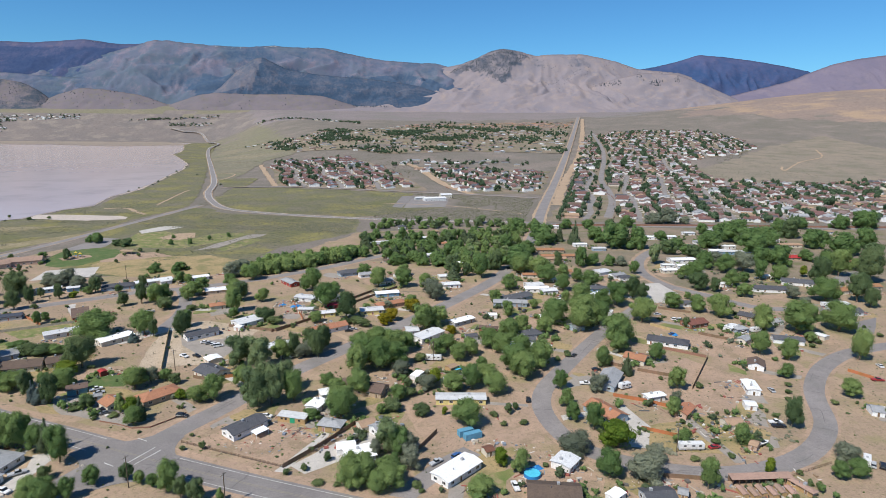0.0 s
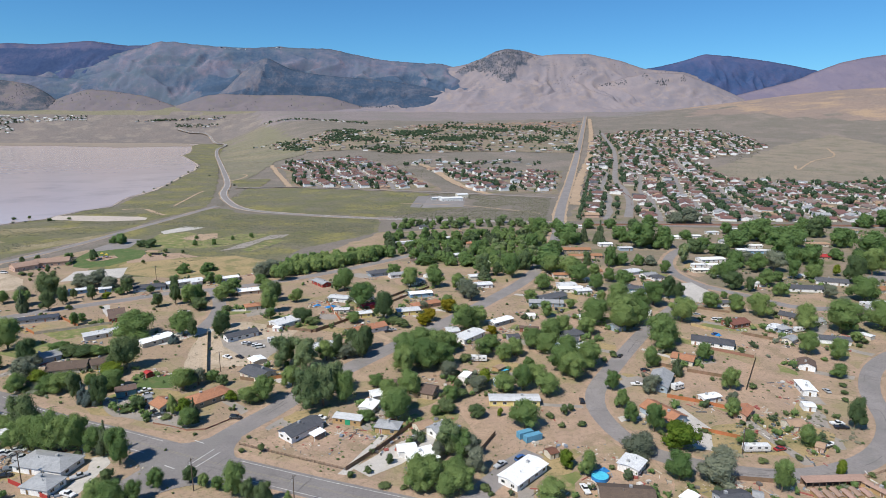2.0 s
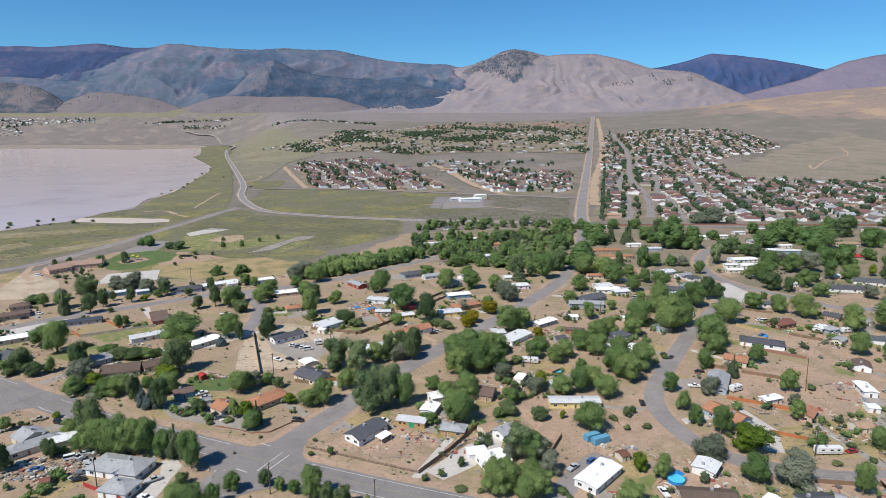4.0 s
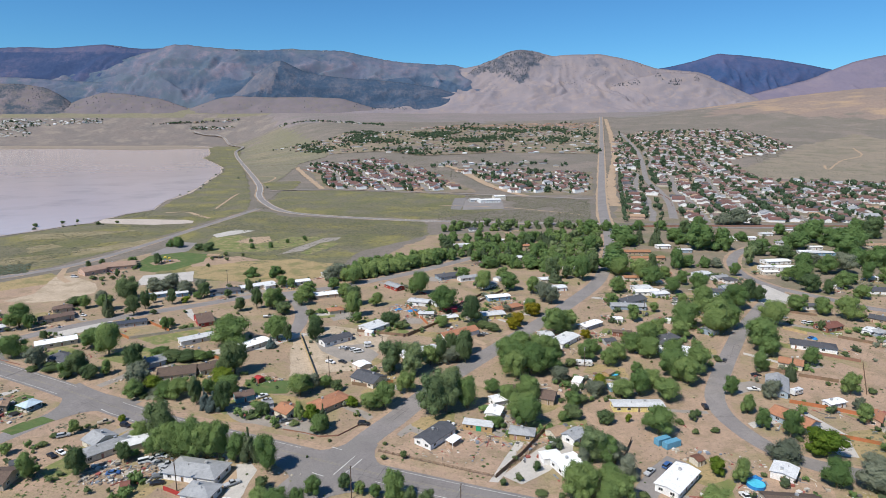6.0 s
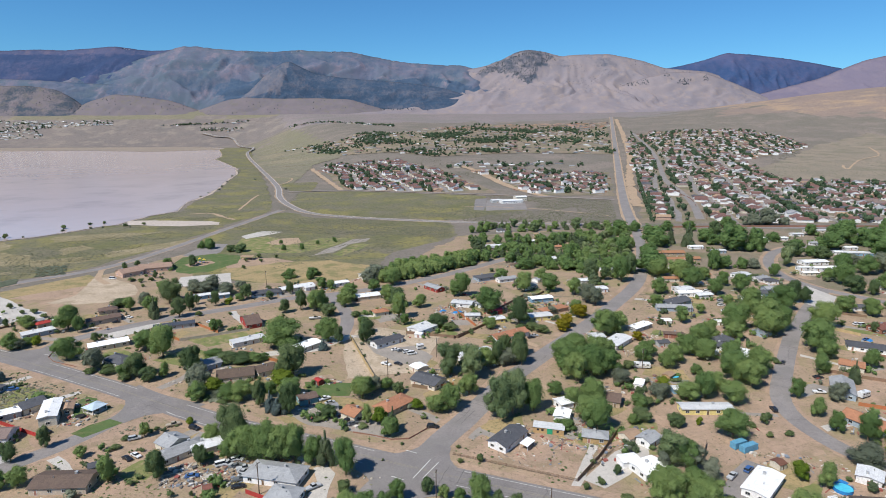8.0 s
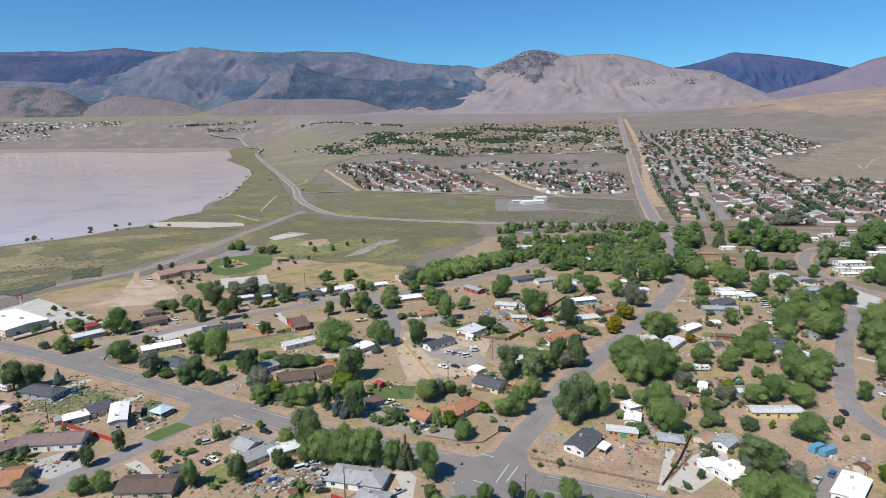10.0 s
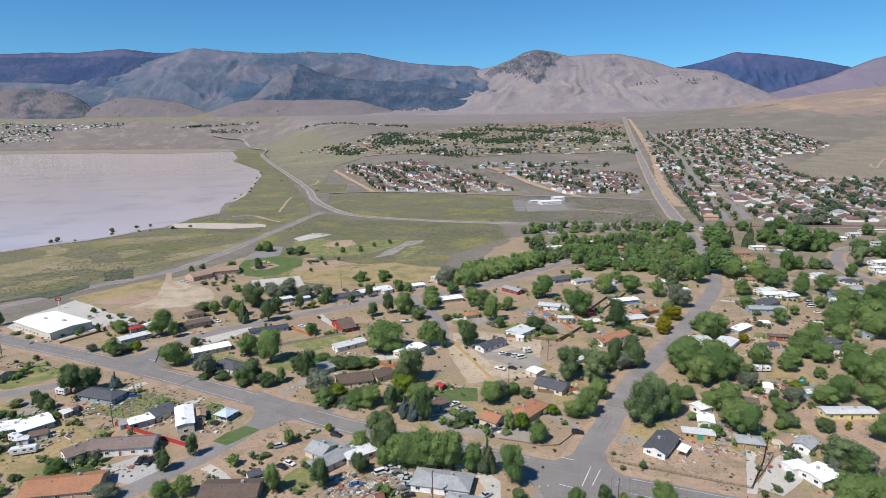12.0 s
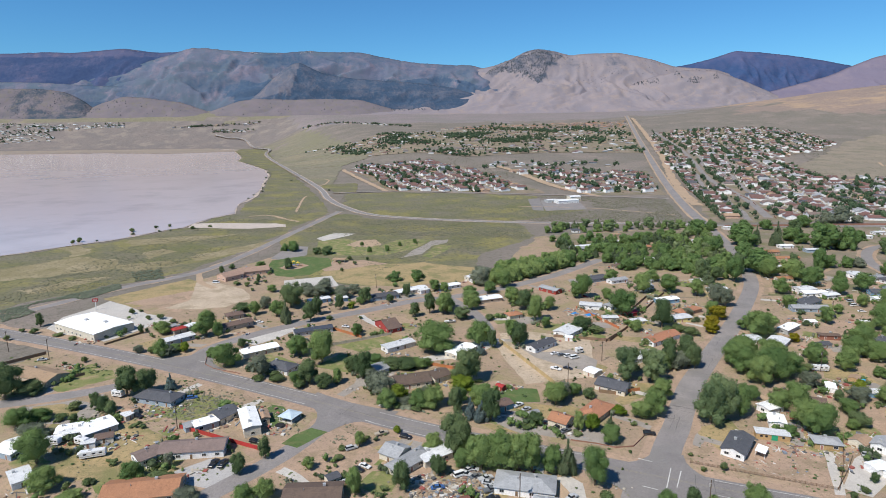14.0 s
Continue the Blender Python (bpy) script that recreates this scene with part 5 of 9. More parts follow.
def grove(corners, count, kinds, hw, seed, gap=6.0, singles=0):
    """A loose wood inside four corners: the first few trees singly, the rest, which nobody could count, as one mesh for each kind."""
    rng = random.Random(seed)
    a, b, c, d = [Vector((*p, 0)) for p in corners]
    done, tries, V, F = [], 0, {}, {}
    while len(done) < count and tries < count * 30:
        tries += 1
        u, v = rng.random(), rng.random()
        p = (a * (1 - u) + b * u) * (1 - v) + (d * (1 - u) + c * u) * v
        if not (all((p - q).length > gap for q in done) and clear(p.x, p.y)):
            continue
        done.append(p)
        h = rng.uniform(*hw)
        w = h * rng.uniform(0.85, 1.2)
        kind = rng.choice(kinds)
        if len(done) <= singles or kind == "bush":
            plant(kind, [(p.x, p.y, h, w)])
            continue
        add_crown(V, F, kind, p.x, p.y, h, w, rng)
    grow_wood(V, F, "dense leafy tree crowns growing close together")


HOMES = []


def clear(x, y, margin=0.0):
    """Whether a place is free of roads and houses."""
    p = Vector((x, y, 0))
    for line, w in LINES:
        for q in line:
            if abs(q.x - x) < w + margin + 6 and abs(q.y - y) < w + margin + 6 and (q - p).length < w + margin + 1:
                return False
    for hx, hy, r in HOMES:
        if math.hypot(hx - x, hy - y) < r + margin:
            return False
    return True


# ---- houses ----
MESH = {}


def window_mesh(kind):
    if kind not in MESH:
        bm = bmesh.new()
        w, h = (1.5, 1.1) if kind == "window" else (0.95, 2.0)
        for sx_, cx, sz_, cz in ((w + 0.2, 0, 0.1, h / 2), (w + 0.2, 0, 0.1, -h / 2), (0.1, -w / 2, h, 0), (0.1, w / 2, h, 0), (0.06, 0, h, 0)):
            if kind == "window" or cx or sz_ < 1:
                box(bm, cx, 0, cz, sx_, 0.1, sz_)
        frame_ = mesh_of("window_frame", bm, M["trim"])
        bm = bmesh.new()
        box(bm, 0, 0.01, 0, w, 0.05, h)
        MESH[kind] = (frame_, mesh_of("pane", bm, M["glass"] if kind == "window" else M["doorwood"]))
    return MESH[kind]


def opening(parent, kind, x, y, z, turn):
    """A window or a door with its frame, on a wall that faces -y before the turn."""
    fr, pane = window_mesh(kind)
    ob = part(kind, fr, None, parent, "", pose(x, y, z, 0, 0, turn))
    part("pane" if kind == "window" else "door_leaf", pane, None, ob)


HOUSE_WORDS = {"white_metal": "white metal roof", "pale": "pale grey roof", "grey": "grey shingle roof", "slate": "dark slate-grey roof", "navy": "navy roof", "brown": "dark brown roof", "redbrown": "red-brown roof",
               "tan": "tan roof", "umber": "grey-brown roof", "terracotta": "terracotta roof", "pink": "pinkish roof", "red": "bright red roof"}
WALL_WORDS = {"pinkwall": "pinkish", "bluegrey": "blue-grey", "brick": "brick", "wood": "raw wooden"}


def house(x, y, turn, length, depth, roof, wall, style="", wall_h=None):
    """A one-storey house: its front wall faces -y before the turn, the ridge runs along its length."""
    rng = random.Random(round(x * 3 + y * 11))
    L, W = length, depth
    HOMES.append((x, y, 0.5 * max(L, W) * 0.9 + 1))
    small = max(L, W) < 7.5
    kind = "shed" if small else "house"
    top = tagged(new(kind), "%s %s with a %s" % (WALL_WORDS.get(wall, wall), "shed" if small else "single-storey house", HOUSE_WORDS[roof]), kind)
    top.matrix_basis = pose(x, y, height(x, y), 0, 0, turn)
    if style == "g":
        turn_in = 90
        L, W = W, L
    else:
        turn_in = 0
    inner = pose(0, 0, 0, 0, 0, turn_in)
    eave = wall_h or (4.6 if style == "hall" else 2.2 if small else 2.75)
    slope = 0.07 if style == "hall" else 0.16 if roof in ("white_metal", "pale") else rng.uniform(0.30, 0.42)
    rise = W / 2 * slope
    hipped = style == "hip" or (not small and style == "" and slope > 0.2 and rng.random() < 0.25 and L > W * 1.15)
    bm = bmesh.new()
    prism(bm, [(-W / 2, -0.4), (W / 2, -0.4), (W / 2, eave), (0, eave + (0.02 if hipped else rise)), (-W / 2, eave)], -L / 2, L / 2)
    bmesh.ops.rotate(bm, verts=bm.verts[:], matrix=Matrix.Rotation(radians(-90), 3, "Z"))
    part("wall", bm, WALLM[wall], top, "", inner)
    over, th = (0.25 if small else 0.5), 0.16
    bm = bmesh.new()
    if hipped:
        hx, hy, e = L / 2 + over, W / 2 + over, eave - over * slope
        r = max(0.3, hx - hy)
        lo = [bm.verts.new(v) for v in ((-hx, -hy, e), (hx, -hy, e), (hx, hy, e), (-hx, hy, e))]
        hi = [bm.verts.new(v) for v in ((-hx, -hy, e + th), (hx, -hy, e + th), (hx, hy, e + th), (-hx, hy, e + th))]
        ra, rb = bm.verts.new((-r, 0, eave + rise + th)), bm.verts.new((r, 0, eave + rise + th))
        for i in range(4):
            bm.faces.new((lo[i], lo[(i + 1) % 4], hi[(i + 1) % 4], hi[i]))
        bm.faces.new(lo[::-1])
        bm.faces.new((hi[0], hi[1], rb, ra))
        bm.faces.new((hi[1], hi[2], rb))
        bm.faces.new((hi[2], hi[3], ra, rb))
        bm.faces.new((hi[3], hi[0], ra))
    else:
        hy, hx = W / 2 + over, L / 2 + over * 0.8
        e = eave - over * slope
        prism(bm, [(-hy, e + 0.02), (0, eave + rise + 0.02), (hy, e + 0.02), (hy, e + th), (0, eave + rise + th), (-hy, e + th)], -hx, hx)
        bmesh.ops.rotate(bm, verts=bm.verts[:], matrix=Matrix.Rotation(radians(-90), 3, "Z"))
    part("roof", bm, ROOFM[roof], top, "", inner)
    if not small:
        k = max(1, int(length / 4.2))
        d_at = rng.randrange(k)
        for i in range(k):
            u = -length / 2 + (i + 0.5) * length / k
            for face in (0, 180):
                yy = depth / 2 + 0.04
                if i == d_at and face == 0:
                    opening(top, "door", u, -yy, 1.0, 0)
                elif rng.random() < 0.85 and (face == 0 or y < 330):
                    opening(top, "window", u if face == 0 else -u, -yy if face == 0 else yy, 1.5, face)
        for face, sg in ((90, 1), (-90, -1)):
            for v in ((-depth / 4, depth / 4) if depth > 7 else (0,)):
                opening(top, "window", sg * (length / 2 + 0.04), v, 1.5, face)
        if style != "hall":
            bm = bmesh.new()
            vx = rng.uniform(-0.3, 0.3) * L
            zz = eave + rise * 0.75
            box(bm, vx, W * 0.1, zz + 0.5, 0.9, 0.9, 1.0)
            box(bm, vx, W * 0.1, zz + 1.03, 1.0, 1.0, 0.08)
            part("roof_vent", bm, M["vent"], top, "square rooftop cooler", inner)
            if y > 430:
                return top
            bm = bmesh.new()
            tube(bm, (-vx * 0.8, -W * 0.12, zz - 0.2), (-vx * 0.8, -W * 0.12, zz + 0.9), 0.12, 0.12, 8)
            part("flue", bm, M["steel"], top, "", inner)
    else:
        opening(top, "door", 0, -depth / 2 - 0.04, 1.0, 0)
    return top


house(-389.0, 369.5, -34, 42.7, 24.2, 'white_metal', 'cream', 'hall')
house(-377.5, 296.5, -27, 23.8, 12.0, 'tan', 'beige')
house(-309.0, 267.3, -20, 20.5, 9.0, 'slate', 'bluegrey')
house(-323.6, 241.1, 43, 12.5, 11.0, 'white_metal', 'grey')
house(-333.7, 239.7, 16, 8.5, 7, 'white_metal', 'white')
house(-316.6, 233.1, 20, 6.5, 5, 'brown', 'cream')
house(-320.7, 229.2, 15, 5, 4, 'pale', 'white')
house(-315.9, 254.1, -20, 4.5, 4.2, 'tan', 'cream')
house(-335.7, 233.7, 30, 6, 3.4, 'white_metal', 'white')
house(-330.2, 238.2, 16, 7.5, 6.0, 'pale', 'cream')
house(-285.6, 195.8, 6, 24.3, 12.0, 'terracotta', 'tan')
house(-277.5, 221.3, 3, 23.5, 9.0, 'umber', 'white', 'r', 3.2)
house(-293.6, 217.7, 44, 8.5, 8.0, 'umber', 'white')
house(-280.0, 241.1, 32, 9.3, 6.0, 'white_metal', 'grey')
house(-274.7, 248.5, 52, 9.5, 9.0, 'slate', 'cream')
house(-277.6, 322.3, 31, 19.7, 8.0, 'white_metal', 'cream')
house(-260.4, 297.6, -30, 15.1, 9.0, 'slate', 'white')
house(-252.8, 351.9, 21, 22.6, 6.0, 'navy', 'grey')
house(-329.0, 344.6, 42, 16.2, 7.0, 'pale', 'bluegrey')
house(-302.5, 366.9, 37, 18.8, 8.0, 'brown', 'beige')
house(-308.6, 385.6, 28, 10.6, 7.0, 'brown', 'beige')
house(-334.9, 360.1, 46, 7.7, 5.0, 'red', 'beige')
house(-341.1, 489.0, 49, 17.0, 13.0, 'pink', 'pinkwall', '', 3.6)
house(-326.5, 504.5, 20, 25.0, 14.0, 'pink', 'pinkwall', '', 3.6)
house(-258.6, 415.0, 27, 15.2, 6.0, 'pale', 'blue')
house(-243.1, 417.0, 26, 7.9, 6.0, 'pale', 'blue')
house(-213.6, 420.6, 18, 20.9, 9.0, 'slate', 'bluegrey')
house(-193.8, 434.0, 32, 25.1, 8.0, 'pale', 'cream')
house(-208.0, 356.3, -62, 18.4, 9.0, 'brown', 'red', 'g')
house(-201.4, 323.1, 33, 18.1, 7.0, 'pale', 'white')
house(-167.4, 311.6, 47, 17.5, 8.0, 'white_metal', 'cream')
house(-212.8, 289.7, 39, 11.8, 9.0, 'grey', 'bluegrey')
house(-194.5, 275.8, 14, 17.0, 11.0, 'brown', 'cream')
house(-181.5, 280.7, 35, 10.0, 9.0, 'brown', 'cream')
house(-122.2, 316.4, 37, 17.7, 7.0, 'slate', 'white')
house(-100.4, 262.3, -38, 14.0, 10.0, 'slate', 'cream')
house(-104.8, 279.3, -51, 6.5, 7.0, 'white_metal', 'cream')
house(-116.2, 238.6, 44, 16.5, 8.8, 'terracotta', 'tan')
house(-132.9, 232.1, -40, 8.0, 8.0, 'terracotta', 'cream')
house(-155.3, 247.5, 27, 7.9, 6.0, 'brown', 'teal')
house(-143.1, 238.9, 26, 4.8, 3.0, 'grey', 'white')
house(-152.8, 265.7, -44, 3.8, 3.0, 'red', 'red')
house(-195.6, 206.3, 42, 16.9, 7.0, 'grey', 'cream')
house(-200.9, 213.0, -35, 8.3, 9.0, 'grey', 'cream')
house(-150.8, 176.4, -16, 10.5, 7.5, 'grey', 'white')
house(-156.3, 189.4, -16, 19.9, 10.0, 'grey', 'white')
house(-227.6, 189.0, -1, 18.9, 10.0, 'brown', 'beige')
house(-101.3, 337.3, -46, 10.2, 16.0, 'pale', 'white', 'g')
house(-90.6, 426.0, -54, 16.2, 7.0, 'grey', 'red')
house(-46.7, 454.7, 24, 21.2, 10.0, 'slate', 'bluegrey')
house(-32.8, 446.9, 20, 15.4, 7.0, 'grey', 'white')
house(-17.5, 392.7, 14, 16.1, 7.0, 'white_metal', 'blue')
house(-26.8, 354.3, 12, 14.7, 8.0, 'pale', 'yellow')
house(-54.7, 349.9, 15, 9.3, 6.0, 'pale', 'yellow')
house(-14.7, 367.7, 26, 20.3, 7.0, 'terracotta', 'pinkwall')
house(-52.0, 321.4, 31, 24.1, 8.0, 'terracotta', 'white')
house(-75.4, 294.7, 24, 20.0, 7.0, 'pale', 'white')
house(-138.9, 407.2, 19, 16.3, 9.0, 'white_metal', 'beige')
house(-19.9, 424.9, 31, 13.1, 7.0, 'grey', 'white')
house(-103.8, 326.8, -17, 4.4, 4.0, 'white_metal', 'white')
house(-186.7, 210.3, 30, 12.0, 8.0, 'pale', 'cream')
house(-222.4, 198.3, 31, 4.6, 4.0, 'slate', 'cream')
house(-71.4, 207.8, 48, 15.6, 8.0, 'slate', 'white')
house(-37.1, 207.0, -17, 9.4, 6.0, 'grey', 'wood')
house(-23.2, 206.9, 28, 6.9, 6.0, 'tan', 'cream')
house(-17.2, 203.6, 37, 8.0, 6.0, 'grey', 'white')
house(9.8, 172.6, 42, 17.4, 8.0, 'white_metal', 'white')
house(17.2, 226.9, -4, 21.7, 6.0, 'pale', 'yellow')
house(49.3, 174.7, -43, 7.3, 8.0, 'pale', 'white', 'g')
house(40.4, 157.2, -10, 17.1, 9.0, 'brown', 'beige')
house(6.9, 307.2, 44, 18.6, 9.0, 'pale', 'white')
house(29.3, 330.7, 34, 15.8, 6.0, 'white_metal', 'grey')
house(43.5, 315.7, -14, 10.7, 4.0, 'brown', 'brick')
house(72.2, 377.9, 29, 22.7, 10.0, 'slate', 'bluegrey')
house(62.1, 296.1, -25, 9.6, 6.0, 'slate', 'white')
house(65.8, 284.0, 36, 11.6, 8.0, 'white_metal', 'tan')
house(141.1, 289.1, -29, 21.5, 9.0, 'slate', 'white')
house(171.7, 318.5, 19, 13.8, 9.0, 'redbrown', 'brick')
house(113.4, 266.8, -37, 10.6, 9.0, 'terracotta', 'cream')
house(89.8, 241.7, 57, 18.6, 9.0, 'grey', 'bluegrey')
house(77.0, 210.6, 26, 9.7, 16.0, 'terracotta', 'bluegrey', 'g')
house(103.8, 223.0, 14, 9.0, 4.0, 'white_metal', 'white')
house(171.8, 255.2, -32, 7.3, 9.0, 'brown', 'white', 'g')
house(211.1, 287.9, -19, 15.7, 7.0, 'slate', 'white')
house(212.3, 329.3, -50, 9.1, 8.0, 'slate', 'tan')
house(186.3, 289.2, 35, 8.6, 5.0, 'grey', 'cream')
house(-23.1, 574.9, 12, 23.1, 8.0, 'pale', 'cream')
house(111.1, 209.2, 44, 10.1, 5.0, 'terracotta', 'pinkwall')
house(126.0, 198.3, 3, 7.4, 6.0, 'tan', 'cream')
house(125.0, 181.6, -46, 2.9, 5.0, 'tan', 'pinkwall')
house(-8.6, 444.6, 46, 7.2, 6.0, 'grey', 'white')
house(-13.2, 493.8, 29, 15.5, 8.0, 'brown', 'tan')
house(235.3, 292.9, -65, 6.3, 5.0, 'pale', 'cream')
house(194.4, 205.1, -22, 4.7, 7.0, 'grey', 'white')
house(-347.2, 227.1, -24, 10.4, 10.0, 'white_metal', 'bluegrey')
house(-332.7, 206.9, 40, 6.2, 10.0, 'pale', 'white')
house(-316.4, 251.2, 59, 3.9, 5.0, 'pale', 'beige')
house(-286.3, 239.5, 36, 3.5, 5.0, 'grey', 'bluegrey')
house(-72.9, 385.0, -21, 14.3, 8.0, 'pale', 'white')
house(-69.2, 357.9, -5, 9.4, 5.0, 'pale', 'cream')
house(-128.3, 369.6, 23, 9.5, 7.0, 'terracotta', 'cream')
house(-341.6, 366.7, 50, 5.1, 5.0, 'grey', 'white')
house(-330.3, 367.4, 61, 6.9, 5.0, 'pale', 'grey')
house(-26.0, 240.5, -24, 21.0, 9.0, 'brown', 'tan')
house(-45.5, 224.7, 67, 7.7, 6.0, 'white_metal', 'white')
house(-24.8, 184.6, 20, 10.0, 8.5, 'white_metal', 'white')
house(-30.1, 190.0, 10, 7.0, 5.0, 'white_metal', 'white', '', 2.5)
house(22.8, 184.5, 21, 3.6, 4.0, 'redbrown', 'cream')
house(60.5, 155.0, 35, 5.7, 4.0, 'white_metal', 'white')
house(73.9, 152.4, 3, 9.9, 8.0, 'slate', 'grey')
house(83.2, 154.4, -27, 3.1, 4.0, 'grey', 'wood')
house(153.3, 229.9, -16, 5.5, 11.0, 'white_metal', 'white', 'g')
house(142.7, 213.3, -16, 4.7, 5.0, 'white_metal', 'white')
house(189.9, 309.3, 31, 8.9, 5.0, 'pale', 'white')
house(193.7, 306.5, 11, 8.1, 6.0, 'grey', 'bluegrey')
house(287.8, 347.6, 26, 18.2, 7.0, 'pale', 'grey')
house(50.1, 341.0, -3, 5.4, 5.0, 'white_metal', 'white')
house(-177.6, 182.1, 20, 2.8, 3.0, 'redbrown', 'cream')
house(-53.0, 366.5, 20, 8.2, 4.0, 'red', 'red')
house(-184.4, 432.5, 32, 7.5, 5.0, 'pale', 'white')
house(-144.1, 467.8, 32, 11.6, 6.0, 'pale', 'cream')
house(-14.7, 282.3, 19, 13.9, 8.0, 'pale', 'white')
house(15.6, 512.5, 25, 17.4, 8.0, 'pale', 'white')
house(175.7, 662.0, -10, 14.0, 8.0, 'pale', 'white')
house(45.9, 534.5, 20, 10.0, 8.0, 'pale', 'white')
house(42.7, 483.1, 20, 9.0, 7.0, 'white_metal', 'cream')
house(43.7, 609.9, 10, 10.0, 8.0, 'grey', 'tan')
house(16.8, 596.5, 10, 9.0, 7.0, 'pale', 'bluegrey')
house(-31.2, 565.8, 0, 16.0, 8.0, 'grey', 'tan')
house(33.0, 633.5, 0, 9.0, 7.0, 'tan', 'tan')
house(39.7, 566.1, 0, 9.0, 7.0, 'terracotta', 'tan')
house(-3.8, 664.4, 0, 9.0, 7.0, 'slate', 'white')
house(-165.3, 442.7, 25, 18.0, 7.0, 'white_metal', 'white')
house(-140.8, 458.0, 20, 10.0, 7.0, 'pale', 'white')
house(-57.2, 384.3, 30, 14.0, 7.0, 'grey', 'white')
house(28.0, 437.7, 10, 11.0, 7.0, 'pale', 'cream')
house(269.6, 590.1, -10, 20.7, 9, 'white_metal', 'white')
house(316.5, 613.6, 0, 12.4, 8, 'pale', 'white')
house(371.0, 631.5, -3, 65.5, 6, 'pale', 'cream')
house(304.9, 519.1, -14, 27.2, 8, 'white_metal', 'white')
house(321.5, 540.6, 0, 12.6, 6, 'white_metal', 'white')
house(245.8, 485.6, 4, 23.0, 10, 'white_metal', 'white')
house(157.9, 446.1, 24, 12.5, 10, 'pale', 'white')
house(166.8, 434.0, 15, 11.4, 8, 'grey', 'white')
house(170.4, 427.0, 4, 9.4, 8, 'slate', 'white')
house(156.3, 404.6, 5, 9.8, 7, 'grey', 'bluegrey')
house(139.7, 395.5, -15, 14.6, 8, 'slate', 'blue')
house(240.5, 404.1, 0, 8.7, 5, 'pale', 'white')
house(266.9, 389.6, -12, 25.1, 9, 'slate', 'white')
house(299.7, 406.4, -25, 21.5, 9, 'slate', 'white')
house(351.9, 489.3, -5, 15.7, 9, 'red', 'tan')
house(289.4, 426.6, 0, 6.3, 5, 'white_metal', 'white')
house(393.3, 469.6, 5, 12.3, 8, 'terracotta', 'pinkwall')
house(317.5, 382.6, 10, 12.1, 9, 'terracotta', 'cream')
house(345.0, 393.2, -5, 21.2, 9, 'terracotta', 'beige')
house(224.7, 319.3, 10, 6.5, 7, 'grey', 'white')
house(390.6, 544.3, -5, 22.7, 8, 'tan', 'cream')
house(472.2, 582.2, 0, 19.4, 8, 'tan', 'beige')
house(476.4, 614.9, -4, 23.1, 8, 'tan', 'white')
house(186.8, 536.1, 0, 12.5, 7, 'pale', 'bluegrey')
house(151.4, 585.0, 0, 13.3, 8, 'pale', 'white')
house(136.7, 531.1, -3, 26.4, 8, 'terracotta', 'tan')
house(130.2, 493.6, 0, 22.6, 7, 'tan', 'tan')
house(115.7, 476.8, 0, 6.0, 6, 'pale', 'white')
house(130.2, 449.0, 0, 6.7, 6, 'terracotta', 'pinkwall')
house(92.5, 408.8, 10, 12.9, 9, 'pale', 'white')
house(99.6, 393.2, 10, 11.7, 8, 'pale', 'white')
house(112.2, 425.4, 0, 6.0, 6, 'pale', 'white')
house(223.2, 465.4, -4, 10.5, 5, 'white_metal', 'white')
house(387.7, 610.6, 0, 17.3, 7, 'pale', 'cream')
house(303.3, 564.0, 0, 10.2, 7, 'grey', 'white')
house(286.3, 333.7, 8, 11.8, 8, 'slate', 'white')
house(66.3, 305.7, 15, 12.0, 8, 'slate', 'white')
house(52.8, 290.1, 0, 5.0, 5, 'white_metal', 'white')
house(-40.9, 236.1, 20, 9.0, 6, 'white_metal', 'white')
house(-16.1, 281.0, 10, 6.0, 5, 'pale', 'white')
house(92.4, 398.9, 0, 17.6, 8, 'white_metal', 'white')
house(126.3, 381.1, 5, 7.9, 5, 'white_metal', 'white')
house(110.0, 348.6, 0, 5.7, 4, 'tan', 'cream')
house(81.4, 336.2, 0, 4.6, 4.5, 'white_metal', 'white')
house(96.5, 316.1, 30, 7.5, 8, 'grey', 'bluegrey')
house(31.6, 304.0, 10, 6.8, 5, 'slate', 'grey')
house(-1.3, 253.3, 60, 6.9, 4, 'white_metal', 'white')
house(14.1, 246.2, 0, 5.7, 4.5, 'pale', 'blue')
house(16.3, 261.1, 40, 5.3, 4, 'tan', 'wood')
house(136.9, 504.6, 0, 30.6, 7, 'terracotta', 'tan')
house(241.6, 463.3, 0, 22.5, 7, 'white_metal', 'white')
house(216.4, 447.8, 0, 12.9, 6, 'white_metal', 'cream')
house(313.9, 515.7, -8, 32.2, 8, 'pale', 'blue')
house(303.2, 479.7, 0, 18.3, 7, 'terracotta', 'tan')
house(261.1, 421.7, 10, 8.7, 6, 'white_metal', 'white')
house(96.2, 438.3, 0, 12.3, 6, 'terracotta', 'cream')
house(66.1, 365.9, -8, 22.5, 7, 'grey', 'bluegrey')
house(-1.8, 315.2, 10, 6.8, 8, 'pale', 'white')
house(56.6, 472.3, 20, 10.8, 7, 'white_metal', 'white')
house(30.0, 413.6, 10, 13.0, 8, 'pale', 'white')
house(105.0, 590.4, 0, 14.7, 7, 'white_metal', 'white')
house(174.3, 556.7, 0, 13.3, 7, 'white_metal', 'white')
house(281.0, 592.9, 0, 20.6, 7, 'white_metal', 'white')
house(184.3, 357.8, 0, 13.6, 6, 'slate', 'white')
house(383.0, 570.4, 0, 21.8, 7, 'pale', 'white')


